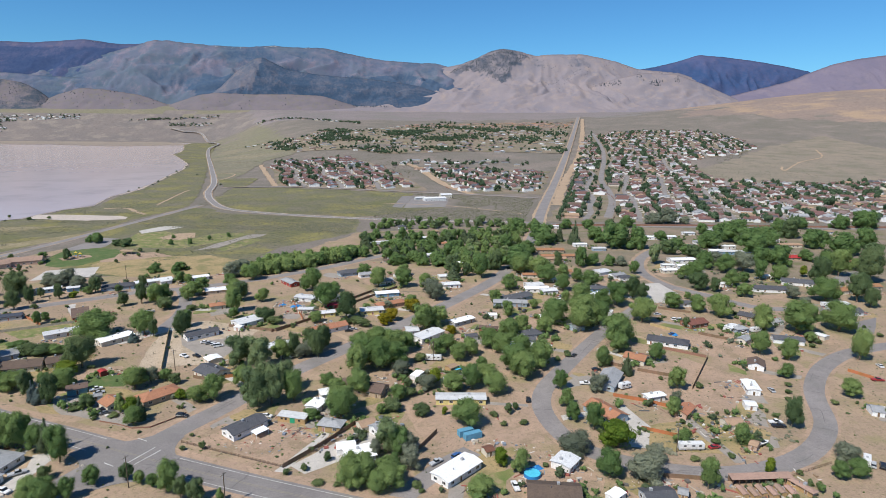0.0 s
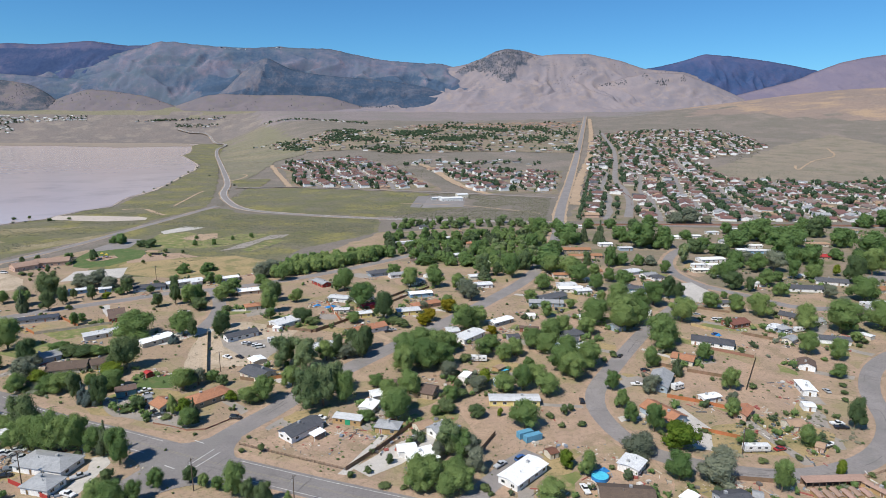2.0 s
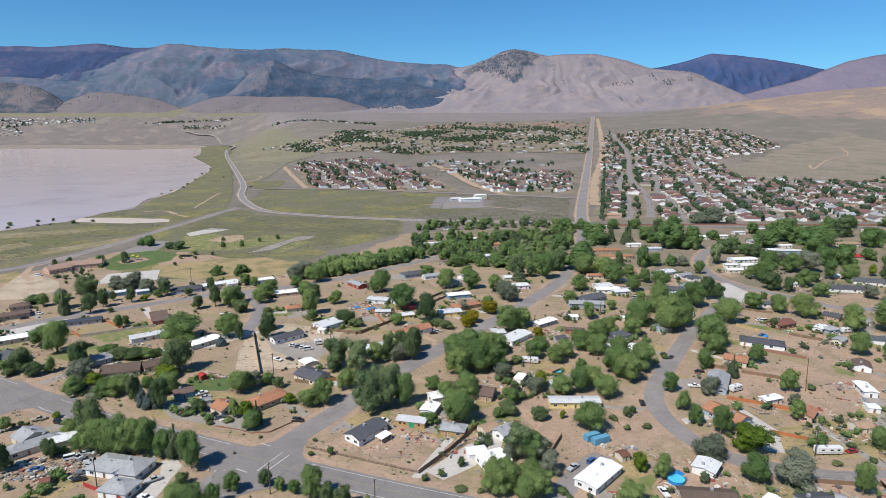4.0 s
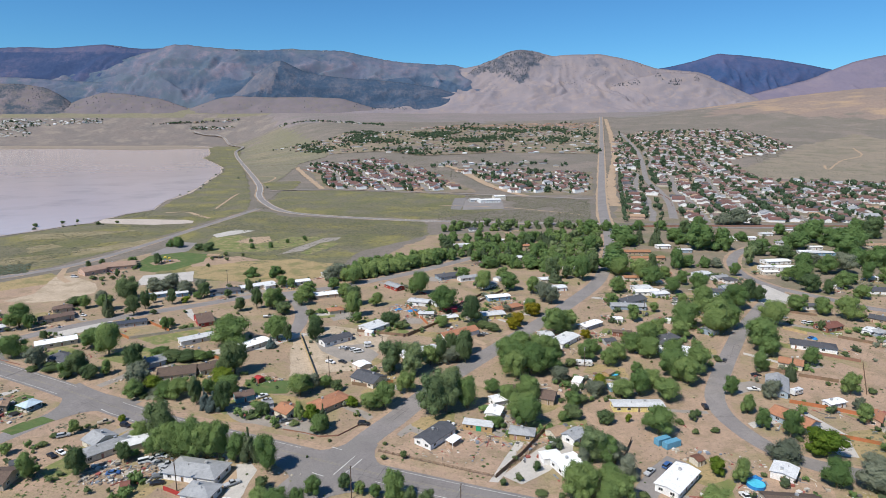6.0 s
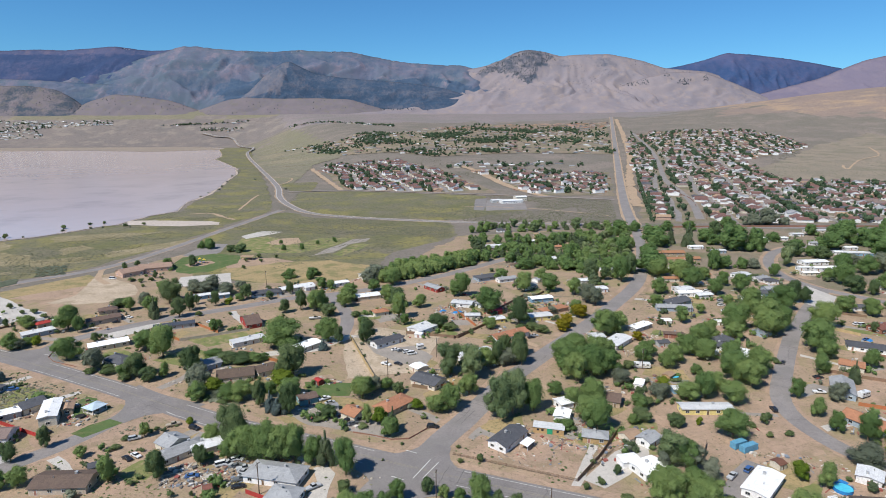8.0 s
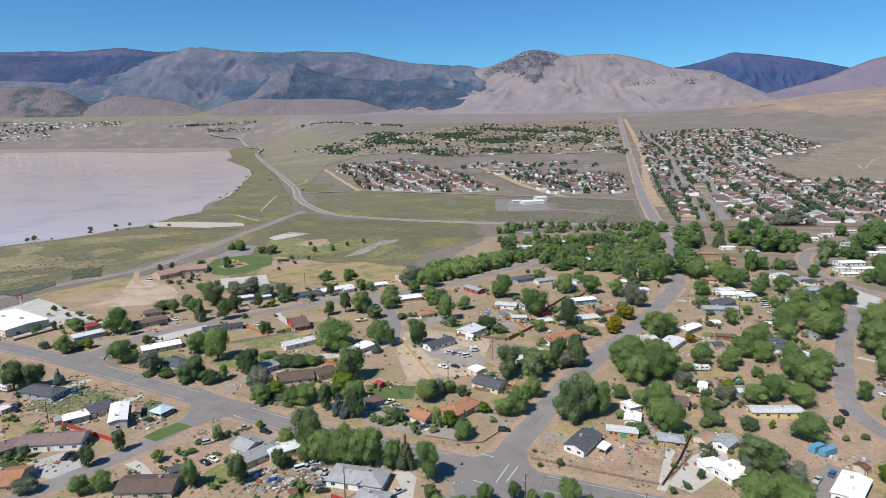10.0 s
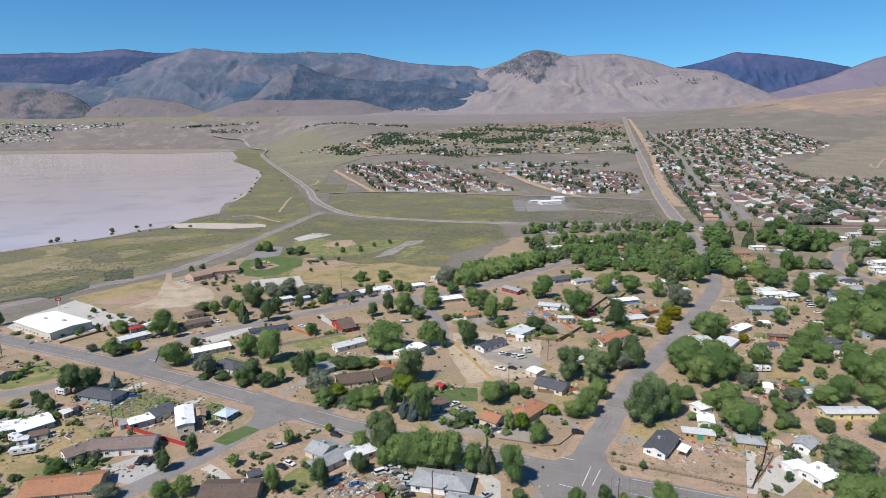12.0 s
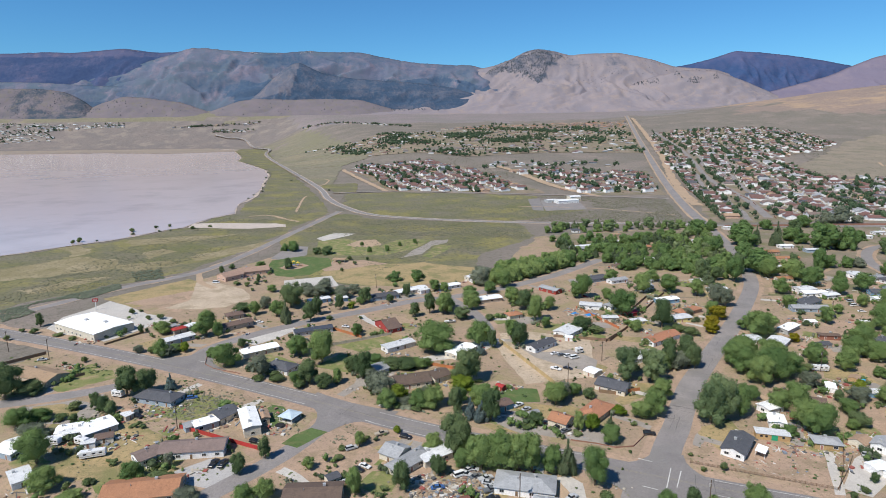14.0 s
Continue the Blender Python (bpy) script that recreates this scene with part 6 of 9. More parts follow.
# ---- yards ----
YARD_WORDS = {"pinkdirt": "bare raked dirt yard", "straw": "dry straw-coloured yard", "gravel": "grey gravel yard", "drylawn": "patchy half green yard", "dirt": "worn dirt yard"}
yard_rng = random.Random(5)
for hx, hy, r in list(HOMES):
    for k_ in range(2):
        key_ = yard_rng.choice(("pinkdirt", "straw", "straw", "gravel", "drylawn", "pinkdirt", "dirt"))
        a_, q_ = yard_rng.uniform(0, 6.28), r + yard_rng.uniform(0, 6)
        cx_, cy_ = hx + math.cos(a_) * q_, hy + math.sin(a_) * q_
        w_, d_, t_ = yard_rng.uniform(5, 13), yard_rng.uniform(4, 9), yard_rng.choice((30, -30, 60)) + yard_rng.uniform(-10, 10)
        ct_, st_ = math.cos(radians(t_)), math.sin(radians(t_))
        ring_ = [(cx_ + u * w_ * ct_ - v * d_ * st_, cy_ + u * w_ * st_ + v * d_ * ct_) for u, v in ((-1, -0.8), (0.1, -1), (1, -0.7), (0.9, 0.8), (0, 1), (-0.9, 0.7))]
        if hy < 470:
            patch("yard", ring_, M[key_], YARD_WORDS[key_], 0.3 + 0.25 * k_ + yard_rng.random() * 0.2, 1.6, 3.0)



patch('paved_yard', [(-144.7, 194.2), (-139.3, 195.3), (-135.6, 190.0), (-137.1, 180.5), (-138.2, 170.1), (-142.7, 170.4), (-143.9, 179.4), (-141.3, 183.4)], M['concrete'], 'worn concrete apron round the pale house', 2.3, 0.8, 3.0)
patch('paved_yard', [(-164.8, 245.2), (-155.6, 243.5), (-140.7, 225.1), (-130.8, 225.9), (-129.5, 219.6), (-151.1, 225.8), (-157.7, 232.6)], M['gravel'], 'grey gravel drive in front of the blue-walled house', 2.32, 0.8, 3.0)
patch('dirt_yard', [(-166.8, 234.7), (-157.2, 234.1), (-151.1, 225.8), (-161.9, 229.4)], M['straw'], 'dry weedy verge', 2.2, 1.0, 3.0)

# ---- driveways ----
made = 0
for i, (hx, hy, r) in enumerate(list(HOMES)):
    if hy > 430 or made >= 60 or r < 5:
        continue
    q = min((v for line, half in LINES[:9] for v in line), key=lambda v: (v.x - hx) ** 2 + (v.y - hy) ** 2)
    far_ = math.hypot(q.x - hx, q.y - hy)
    if not r + 9 < far_ < 46:
        continue
    ux, uy = (hx - q.x) / far_, (hy - q.y) / far_
    side = yard_rng.uniform(-3, 3)
    end = far_ - r * 0.7
    strip("driveway", [(q.x + ux * 4, q.y + uy * 4), (q.x + ux * end * 0.5 - uy * side, q.y + uy * end * 0.5 + ux * side), (q.x + ux * end - uy * side * 1.4, q.y + uy * end + ux * side * 1.4)],
          yard_rng.uniform(2.8, 5.0), M[yard_rng.choice(("gravel", "gravel", "concrete", "sandtrail"))], "driveway of pale gravel or worn concrete", 1.75 + 0.008 * made, 0, 3.0, "driveway", rag=0.5)
    made += 1


# ---- vehicles ----
PAINTS = {}


def paint_of(col):
    if col not in PAINTS:
        PAINTS[col] = surf("car_paint_%d" % len(PAINTS), col, tuple(v * 0.92 for v in col), 1, 0.3, 0.3, 0.0, space="object", spec=0.6)
    return PAINTS[col]


CARS = {}
SHAPES = {
    "sedan": (4.7, 1.8, [(-2.35, 0.35), (2.35, 0.35), (2.35, 0.75), (1.2, 0.95), (-1.6, 1.0), (-2.35, 0.9)], [(1.15, 0.93), (0.35, 1.42), (-1.0, 1.42), (-1.7, 0.98)]),
    "suv": (4.8, 1.9, [(-2.4, 0.4), (2.4, 0.4), (2.4, 0.95), (1.2, 1.1), (-2.4, 1.15)], [(1.15, 1.08), (0.45, 1.72), (-2.0, 1.74), (-2.38, 1.14)]),
    "pickup": (5.6, 1.95, [(-2.8, 0.5), (2.8, 0.5), (2.8, 1.0), (1.5, 1.15), (-2.8, 1.15)], [(1.4, 1.12), (0.7, 1.78), (-0.5, 1.8), (-0.75, 1.12)]),
    "van": (5.2, 2.0, [(-2.6, 0.4), (2.6, 0.4), (2.6, 0.95), (1.9, 1.2), (-2.6, 1.2)], [(1.85, 1.18), (1.1, 2.0), (-2.55, 2.02), (-2.58, 1.2)]),
}


def car(x, y, turn, shape, col, words):
    key = (shape, col)
    m = pose(x, y, 0.06, 0, 0, turn)
    if key in CARS:
        return copy_thing(CARS[key], m)
    length, width, low, high = SHAPES[shape]
    top = tagged(new("car"), "%s %s parked on bare ground" % (words, shape), "car", group="parked vehicles")

    def shell(name, outline, w0, w1, material):
        bm = bmesh.new()
        prism(bm, outline, -w0 / 2, w0 / 2)
        zt = max(p[1] for p in outline)
        for v in bm.verts:
            if v.co.z > zt - 0.2:
                v.co.y *= w1 / w0
        bmesh.ops.bevel(bm, geom=bm.edges[:], offset=0.06, segments=1, affect="EDGES")
        return part(name, bm, material, top)

    shell("body", low, width, width * 0.97, paint_of(col))
    shell("cabin_glass", high, width * 0.93, width * 0.74, M["glass"])
    bm = bmesh.new()
    roof_x = [p[0] for p in high[1:3]]
    zt = max(p[1] for p in high)
    box(bm, sum(roof_x) / 2, 0, zt + 0.02, roof_x[0] - roof_x[1], width * 0.72, 0.06)
    part("roof_panel", bm, paint_of(col), top)
    for wx in (length * 0.31, -length * 0.31):
        for wy in (width / 2 - 0.08, -width / 2 + 0.08):
            if "wheel" not in MESH:
                bm = bmesh.new()
                bmesh.ops.create_cone(bm, cap_ends=True, segments=14, radius1=0.34, radius2=0.34, depth=0.22, matrix=Matrix.Rotation(radians(90), 4, "X"))
                MESH["wheel"] = mesh_of("wheel", bm, M["rubber"])
                bm = bmesh.new()
                bmesh.ops.create_cone(bm, cap_ends=True, segments=10, radius1=0.19, radius2=0.19, depth=0.235, matrix=Matrix.Rotation(radians(90), 4, "X"))
                MESH["rim"] = mesh_of("rim", bm, M["steel"])
            w_ = part("wheel", MESH["wheel"], None, top, "", pose(wx, wy, 0.34))
            part("rim", MESH["rim"], None, w_)
    top.matrix_basis = m
    CARS[key] = top
    return top


WHITE, BLACK, SILVER, RED, BLUE, TAN, GREY = (0.75, 0.75, 0.74), (0.02, 0.02, 0.025), (0.45, 0.46, 0.47), (0.35, 0.03, 0.03), (0.05, 0.12, 0.30), (0.40, 0.34, 0.25), (0.14, 0.15, 0.16)
car(-117.1, 306.1, 20, 'sedan', WHITE, 'white')
car(-113.9, 304.2, 20, 'sedan', GREY, 'dark grey')
car(-110.7, 302.4, 20, 'suv', WHITE, 'white')
car(-108.1, 299.8, 20, 'van', WHITE, 'white')
car(-121.5, 286.2, -35, 'pickup', WHITE, 'white')
car(-115.3, 286.4, -35, 'sedan', BLACK, 'black')
car(-289.7, 373.7, -20, 'sedan', WHITE, 'white')
car(-297.4, 377.7, -25, 'suv', GREY, 'dark grey')
car(-293.3, 364.4, 25, 'sedan', BLACK, 'black')
car(-348.2, 475.0, -5, 'van', WHITE, 'white')
car(-234.3, 360.1, -20, 'sedan', WHITE, 'white')
car(-217.9, 219.0, 25, 'suv', SILVER, 'silver')
car(-211.8, 206.4, -35, 'sedan', WHITE, 'white')
car(-214.1, 204.4, -35, 'sedan', BLACK, 'black')
car(-223.1, 192.7, -20, 'suv', SILVER, 'silver')
car(-220.3, 198.0, 20, 'sedan', WHITE, 'white')
car(-197.1, 225.7, -25, 'suv', BLACK, 'black')
car(-206.9, 229.1, 25, 'pickup', TAN, 'tan')
car(-173.0, 201.8, -20, 'sedan', WHITE, 'white')
car(-175.8, 198.5, -25, 'suv', SILVER, 'silver')
car(-168.2, 188.7, 15, 'pickup', GREY, 'dark grey')
car(-140.9, 172.1, -25, 'pickup', WHITE, 'white')
car(-142.5, 182.2, 35, 'pickup', SILVER, 'silver')
car(-168.1, 184.3, 10, 'sedan', BLACK, 'black')
car(-168.5, 192.9, -15, 'sedan', SILVER, 'silver')
car(-144.8, 245.0, 30, 'sedan', SILVER, 'silver')
car(-131.9, 228.9, 10, 'suv', BLACK, 'black')
car(102.3, 372.2, 10, 'van', WHITE, 'white')
car(73.0, 351.2, 60, 'suv', BLACK, 'black')
car(98.1, 360.0, -20, 'sedan', WHITE, 'white')
car(82.4, 312.3, 0, 'sedan', GREY, 'dark grey')
car(221.2, 427.8, 0, 'van', GREY, 'dark grey')
car(166.7, 327.3, 5, 'van', WHITE, 'white')
car(158.0, 339.7, 0, 'sedan', SILVER, 'silver')
car(-134.9, 228.8, 20, 'sedan', BLACK, 'black')
car(-133.0, 225.5, 30, 'sedan', GREY, 'dark grey')
car(-147.8, 248.7, 35, 'pickup', WHITE, 'white')
car(-311.7, 251.6, -30, 'suv', BLACK, 'black')
car(-392.0, 321.1, 15, 'sedan', SILVER, 'silver')
car(-267.6, 212.1, 80, 'pickup', BLACK, 'black')
car(-264.1, 211.8, 80, 'pickup', BLACK, 'black')
car(-174.4, 201.3, 30, 'sedan', WHITE, 'white')
car(-172.4, 197.0, 30, 'sedan', GREY, 'dark grey')
car(-177.7, 198.4, 25, 'van', WHITE, 'white')
car(-169.1, 195.4, 20, 'pickup', SILVER, 'silver')
car(-186.1, 191.5, 10, 'sedan', BLUE, 'blue')
car(-167.7, 190.7, 20, 'sedan', SILVER, 'silver')
car(-256.1, 226.6, -20, 'suv', BLACK, 'black')
car(-294.8, 267.8, 20, 'suv', BLUE, 'dark blue')
car(-43.3, 385.0, 60, 'sedan', RED, 'red')
car(-65.1, 218.5, -20, 'sedan', WHITE, 'white')
car(47.2, 225.9, 80, 'suv', BLACK, 'black')
car(83.1, 275.1, 50, 'sedan', BLACK, 'black')
car(2.9, 179.4, 40, 'pickup', SILVER, 'silver')
car(10.9, 183.0, 40, 'suv', BLUE, 'dark blue')
car(-38.9, 320.0, 10, 'sedan', BLACK, 'black')
car(-36.5, 322.7, 10, 'sedan', SILVER, 'silver')
car(164.6, 329.3, 15, 'suv', WHITE, 'white')
car(150.9, 303.7, 10, 'sedan', BLUE, 'blue')
car(78.2, 240.8, -10, 'pickup', WHITE, 'white')
car(88.8, 256.5, -10, 'sedan', BLACK, 'black')
car(28.8, 163.2, 95, 'pickup', WHITE, 'white')
car(109.8, 182.7, 10, 'sedan', RED, 'red')
car(145.4, 199.5, -5, 'pickup', WHITE, 'white')
car(144.8, 196.3, -8, 'pickup', BLACK, 'black')
car(161.4, 167.2, 50, 'suv', SILVER, 'silver')
car(164.3, 166.3, 50, 'suv', BLACK, 'black')
car(221.7, 235.9, -10, 'pickup', RED, 'red')
car(236.6, 251.9, 80, 'sedan', WHITE, 'white')
car(70.6, 356.1, 80, 'sedan', BLACK, 'black')
car(109.5, 406.2, 10, 'van', WHITE, 'white')
car(162.7, 228.4, 85, 'sedan', SILVER, 'silver')
car(195.0, 304.1, 30, 'van', WHITE, 'white')
car(-69.2, 410.3, -40, 'sedan', RED, 'red')
car(-64.6, 282.9, 40, 'sedan', WHITE, 'white')
car(-100.2, 220.7, -10, 'suv', BLACK, 'black')
car(-27.0, 200.4, 60, 'sedan', SILVER, 'silver')
car(-26.6, 195.2, 60, 'sedan', BLACK, 'black')
car(106.7, 381.1, 10, 'van', SILVER, 'silver')
car(121.5, 549.5, 60, 'sedan', BLACK, 'black')
car(222.5, 431.1, 0, 'sedan', WHITE, 'white')
car(245.0, 459.0, 20, 'pickup', WHITE, 'white')


def camper(x, y, turn, length=8.0, words="white motor home parked beside trees", name="motor_home"):
    top = tagged(new(name), words, "camper")
    top.matrix_basis = pose(x, y, 0.05, 0, 0, turn)
    h = length / 2
    bm = bmesh.new()
    prism(bm, [(-h, 0.6), (h - 0.3, 0.6), (h, 1.2), (h - 0.5, 2.0), (h, 2.4), (h - 0.3, 3.0), (-h, 3.05)], -1.2, 1.2)
    bmesh.ops.bevel(bm, geom=bm.edges[:], offset=0.1, segments=2, affect="EDGES")
    part("body", bm, paint_of(WHITE), top)
    bm = bmesh.new()
    box(bm, 0, 0, 1.25, length * 0.96, 2.43, 0.22)
    part("stripe", bm, paint_of(TAN), top, "tan side stripe")
    for u in (-0.28, 0.05, 0.3):
        for sg in (-1, 1):
            bm = bmesh.new()
            box(bm, u * length, sg * 1.2, 2.1, 1.1, 0.06, 0.6)
            part("window", bm, M["glass"], top)
    bm = bmesh.new()
    box(bm, -0.1 * length, 0, 3.2, 0.9, 0.8, 0.3)
    part("roof_unit", bm, M["vent"], top)
    for u in (-0.25, 0.32):
        for sg in (-1.05, 1.05):
            part("wheel", MESH["wheel"], None, top, "", pose(u * length, sg, 0.36))
    return top


camper(8.2, 274.1, -10, 8.5)
camper(100.3, 182.5, -3, 10)
camper(203.3, 305.6, 10, 7, "white travel trailer parked in a yard", "travel_trailer")
camper(283.0, 351.3, -5, 8)
camper(-314.9, 221.0, 15, 9)
camper(-335.4, 231.5, -10, 6, "white travel trailer parked in a yard", "travel_trailer")
camper(-333.2, 236.5, 5, 6, "white travel trailer parked in a yard", "travel_trailer")
camper(-324.0, 230.6, -25, 6, "white travel trailer parked in a yard", "travel_trailer")
camper(-103.5, 307.3, 15, 4, "white travel trailer parked in a yard", "travel_trailer")
camper(95.2, 235.5, 20, 6, "white travel trailer parked in a yard", "travel_trailer")
camper(135.9, 385.6, 10, 6, "white travel trailer parked in a yard", "travel_trailer")
camper(160.0, 168.7, 50, 6, "white travel trailer parked in a yard", "travel_trailer")
camper(127.0, 340.7, 60, 7, "white travel trailer parked in a yard", "travel_trailer")
camper(-329.9, 273.0, -20, 6, "white travel trailer parked in a yard", "travel_trailer")


# ---- fences, walls, poles ----
def fence(pts, h, look_, words, name="fence", gap=2.4, rails=False):
    """A fence from point to point: posts, and a panel or two rails between each pair."""
    top = tagged(new(name), words if len(words.split()) > 3 else words + " beside a yard", "fence" if "wall" not in name else "wall")
    x0, y0 = pts[0]
    top.matrix_basis = pose(x0, y0, height(x0, y0))
    for (xa, ya), (xb, yb) in zip(pts, pts[1:]):
        d = math.hypot(xb - xa, yb - ya)
        k = max(1, round(d / gap))
        a = math.degrees(math.atan2(yb - ya, xb - xa))
        key = (name, round(d / k, 2), h, look_, rails)
        if key not in MESH:
            bm = bmesh.new()
            if rails:
                for z in (0.35, 0.75, 1.1):
                    box(bm, 0, 0, z * h / 1.2, d / k, 0.06, 0.12)
            else:
                box(bm, 0, 0, h / 2, d / k - 0.02, 0.05, h - 0.08)
                box(bm, 0, 0, h - 0.03, d / k - 0.02, 0.1, 0.06)
            pan = mesh_of("panel", bm, M[look_])
            bm = bmesh.new()
            box(bm, 0, 0, h / 2 - 0.1, 0.12, 0.12, h + 0.3)
            MESH[key] = (pan, mesh_of("post", bm, M[look_]))
        for i in range(k):
            u = (i + 0.5) / k
            px_, py_ = xa + (xb - xa) * u - x0, ya + (yb - ya) * u - y0
            dz = height(xa + (xb - xa) * u, ya + (yb - ya) * u) - height(x0, y0)
            part("rail" if rails else "panel", MESH[key][0], None, top, "", pose(px_, py_, dz, 0, 0, a))
            u = i / k
            part("post", MESH[key][1], None, top, "", pose(xa + (xb - xa) * u - x0, ya + (yb - ya) * u - y0, dz, 0, 0, a))
    return top


fence([(-290.4, 240.7), (-253.2, 221.0)], 1.8, 'fence_red', 'long red-painted board fence')
fence([(-241.5, 356.7), (-223.1, 340.4)], 1.7, 'fence_orange', 'orange cedar board fence')
fence([(-241.2, 328.5), (-224.4, 335.9), (-205.7, 344.6)], 1.6, 'fence_pale', 'pale board fence beside the lawn')
fence([(-250.3, 336.4), (-241.2, 328.5)], 1.7, 'fence_orange', 'orange cedar board fence')
fence([(-189.3, 299.9), (-170.1, 289.6)], 1.7, 'fence_orange', 'orange cedar board fence')
fence([(-301.6, 327.0), (-304.4, 317.5), (-302.2, 308.1), (-295.8, 301.7), (-280.3, 294.1)], 0.6, 'block', 'low curved brick planter wall')
fence([(-111.2, 332.4), (-81.2, 322.4), (-62.3, 344.6)], 1.7, 'fence_wood', 'brown board fence')
fence([(-82.9, 384.9), (-68.8, 342.1)], 1.7, 'fence_orange', 'weathered orange board fence')
fence([(-132.3, 218.8), (-123.3, 215.5), (-116.8, 212.1), (-109.7, 212.5), (-103.2, 219.1), (-99.6, 224.0)], 0.6, 'block', 'low red-brown brick wall round the corner yard')
fence([(-101.2, 256.5), (-88.6, 259.6)], 1.7, 'fence_orange', 'orange board fence')
fence([(-108.1, 259.4), (-101.2, 256.5)], 1.7, 'fence_wood', 'brown board fence')
fence([(-51.6, 180.2), (-39.4, 194.4), (-25.5, 213.2)], 1.8, 'fence_wood', 'dark weathered board fence')
fence([(-2.6, 189.2), (4.8, 201.2)], 1.8, 'fence_wood', 'brown board fence')
fence([(86.9, 227.9), (98.8, 221.6), (109.7, 214.0)], 1.7, 'fence_orange', 'stained orange board fence')
fence([(109.3, 254.5), (123.6, 246.3)], 1.7, 'fence_wood', 'brown board fence')
fence([(87.8, 198.6), (99.6, 191.6)], 1.5, 'fence_orange', 'short cedar board fence')
fence([(144.7, 320.8), (152.7, 310.3)], 1.7, 'fence_tan', 'new pale wood fence')
fence([(135.0, 282.5), (152.8, 268.7)], 1.6, 'block', 'low red-brown wall')
fence([(166.8, 303.8), (179.4, 292.9)], 1.7, 'fence_wood', 'brown board fence')
fence([(164.3, 352.5), (181.4, 342.0)], 1.6, 'fence_wood', 'red-brown board fence')
fence([(215.6, 247.5), (221.3, 237.8)], 1.6, 'fence_orange', 'orange board fence')
fence([(-49.5, 374.8), (-25.3, 406.7)], 1.7, 'fence_wood', 'brown board fence')
fence([(-83.9, 321.5), (-65.4, 340.6)], 1.7, 'fence_wood', 'dark board fence')
fence([(-358.7, 299.3), (-381.5, 278.9)], 1.5, 'fence_wood', 'brown board fence')
fence([(-369.6, 341.5), (-355.8, 360.9)], 1.2, 'fence_wood', 'low dark wall')
fence([(-409.0, 315.7), (-395.2, 330.1)], 1.8, 'fence_wood', 'dark board fence')
fence([(97.2, 263.7), (107.6, 256.0)], 1.7, 'fence_wood', 'brown board fence')
fence([(153.1, 267.9), (126.5, 232.4)], 1.7, 'fence_wood', 'board fence')
fence([(81.1, 165.9), (95.0, 163.0)], 1.7, 'fence_wood', 'brown board fence')
fence([(-44.0, 370.4), (-10.2, 413.2)], 1.6, 'fence_wood', 'dark board fence')
fence([(-93.4, 200.0), (-72.0, 189.9), (-51.8, 180.5), (-41.1, 190.2), (-32.3, 199.3)], 1.2, 'fence_wood', 'weathered rail fence round the corner lot', 'fence', 3.0, True)
fence([(-164.7, 180.8), (-155.2, 175.4), (-146.0, 170.0)], 1.7, 'fence_red', 'red-painted board fence')
fence([(-331.9, 239.0), (-338.0, 226.8)], 1.6, 'fence_wood', 'brown board fence')
fence([(-291.4, 227.2), (-297.5, 218.9)], 1.6, 'fence_wood', 'weathered board fence')
fence([(-144, 328), (-126.5, 269)], 2.2, "fence_tan", "long sun-bleached board fence across the dirt lot")
fence([(178, 676), (331, 669), (600, 645), (760, 628)], 2.2, "block", "long red-brown block wall along the road", "boundary_wall", 6.0)
fence([(127.0, 162.8), (138.1, 166.6), (147.3, 169.6)], 1.2, 'fence_wood', 'wooden rail fence beside the street', 'fence', 3.0, True)


def utility_pole(x, y, turn, h=12.0):
    top = tagged(new("utility_pole"), "dark wooden utility pole with a crossarm", "utility pole", group="power poles along the road")
    top.matrix_basis = pose(x, y, height(x, y), 0, 0, turn)
    bm = bmesh.new()
    tube(bm, (0, 0, -0.5), (0, 0, h), 0.19, 0.13, 10)
    part("shaft", bm, M["pole"], top)
    bm = bmesh.new()
    box(bm, 0, 0, h - 0.7, 2.6, 0.12, 0.14)
    part("crossarm", bm, M["pole"], top)
    for u in (-1.15, -0.4, 0.4, 1.15):
        bm = bmesh.new()
        tube(bm, (u, 0, h - 0.65), (u, 0, h - 0.4), 0.06, 0.04, 6)
        part("insulator", bm, M["vent"], top)
    bm = bmesh.new()
    tube(bm, (0, 0.32, h - 2.4), (0, 0.32, h - 1.4), 0.22, 0.22, 10)
    part("transformer", bm, M["vent"], top)
    return top


for x, y in ((-29, 143), (-66, 160), (-101, 172), (-389, 322), (-419, 336), (-160, 180)):
    utility_pole(x, y, 65)
for x, y in ((94, 181), (8, 273), (-291, 240), (-120, 269), (-220, 449), (-95, 295), (71, 351)):
    utility_pole(x, y, 20, 11)


# ---- one-of-a-kind things ----
house(-261.6, 240.1, 112, 18, 6.5, "white_metal", "cream", "", 4.2)
house(-257.2, 245.0, 112, 8, 4.0, "tan", "tan")
house(50, 905, 12, 34, 16, "white_metal", "white", "", 4.6)
house(70, 935, 12, 18, 14, "white_metal", "cream", "", 6.0)
house(28, 915, 12, 16, 12, "pale", "grey", "", 4.0)
patch("parking_lot", [(0, 955), (19, 958), (8, 880), (-2, 832), (-16, 838)], M["asphalt"], "asphalt parking lot", 2, 0.5)
patch("parking_lot", [(17, 938), (77, 951), (62, 835), (0, 830), (8, 880)], M["asphalt_old"], "grey concrete forecourt", 2, 0.5)
patch("play_sand", [(-309, 521), (-303, 534), (-291, 537), (-284, 528), (-291, 517), (-302, 514)], M["pinkdirt"], "sand round the playground", 5, 0.5)


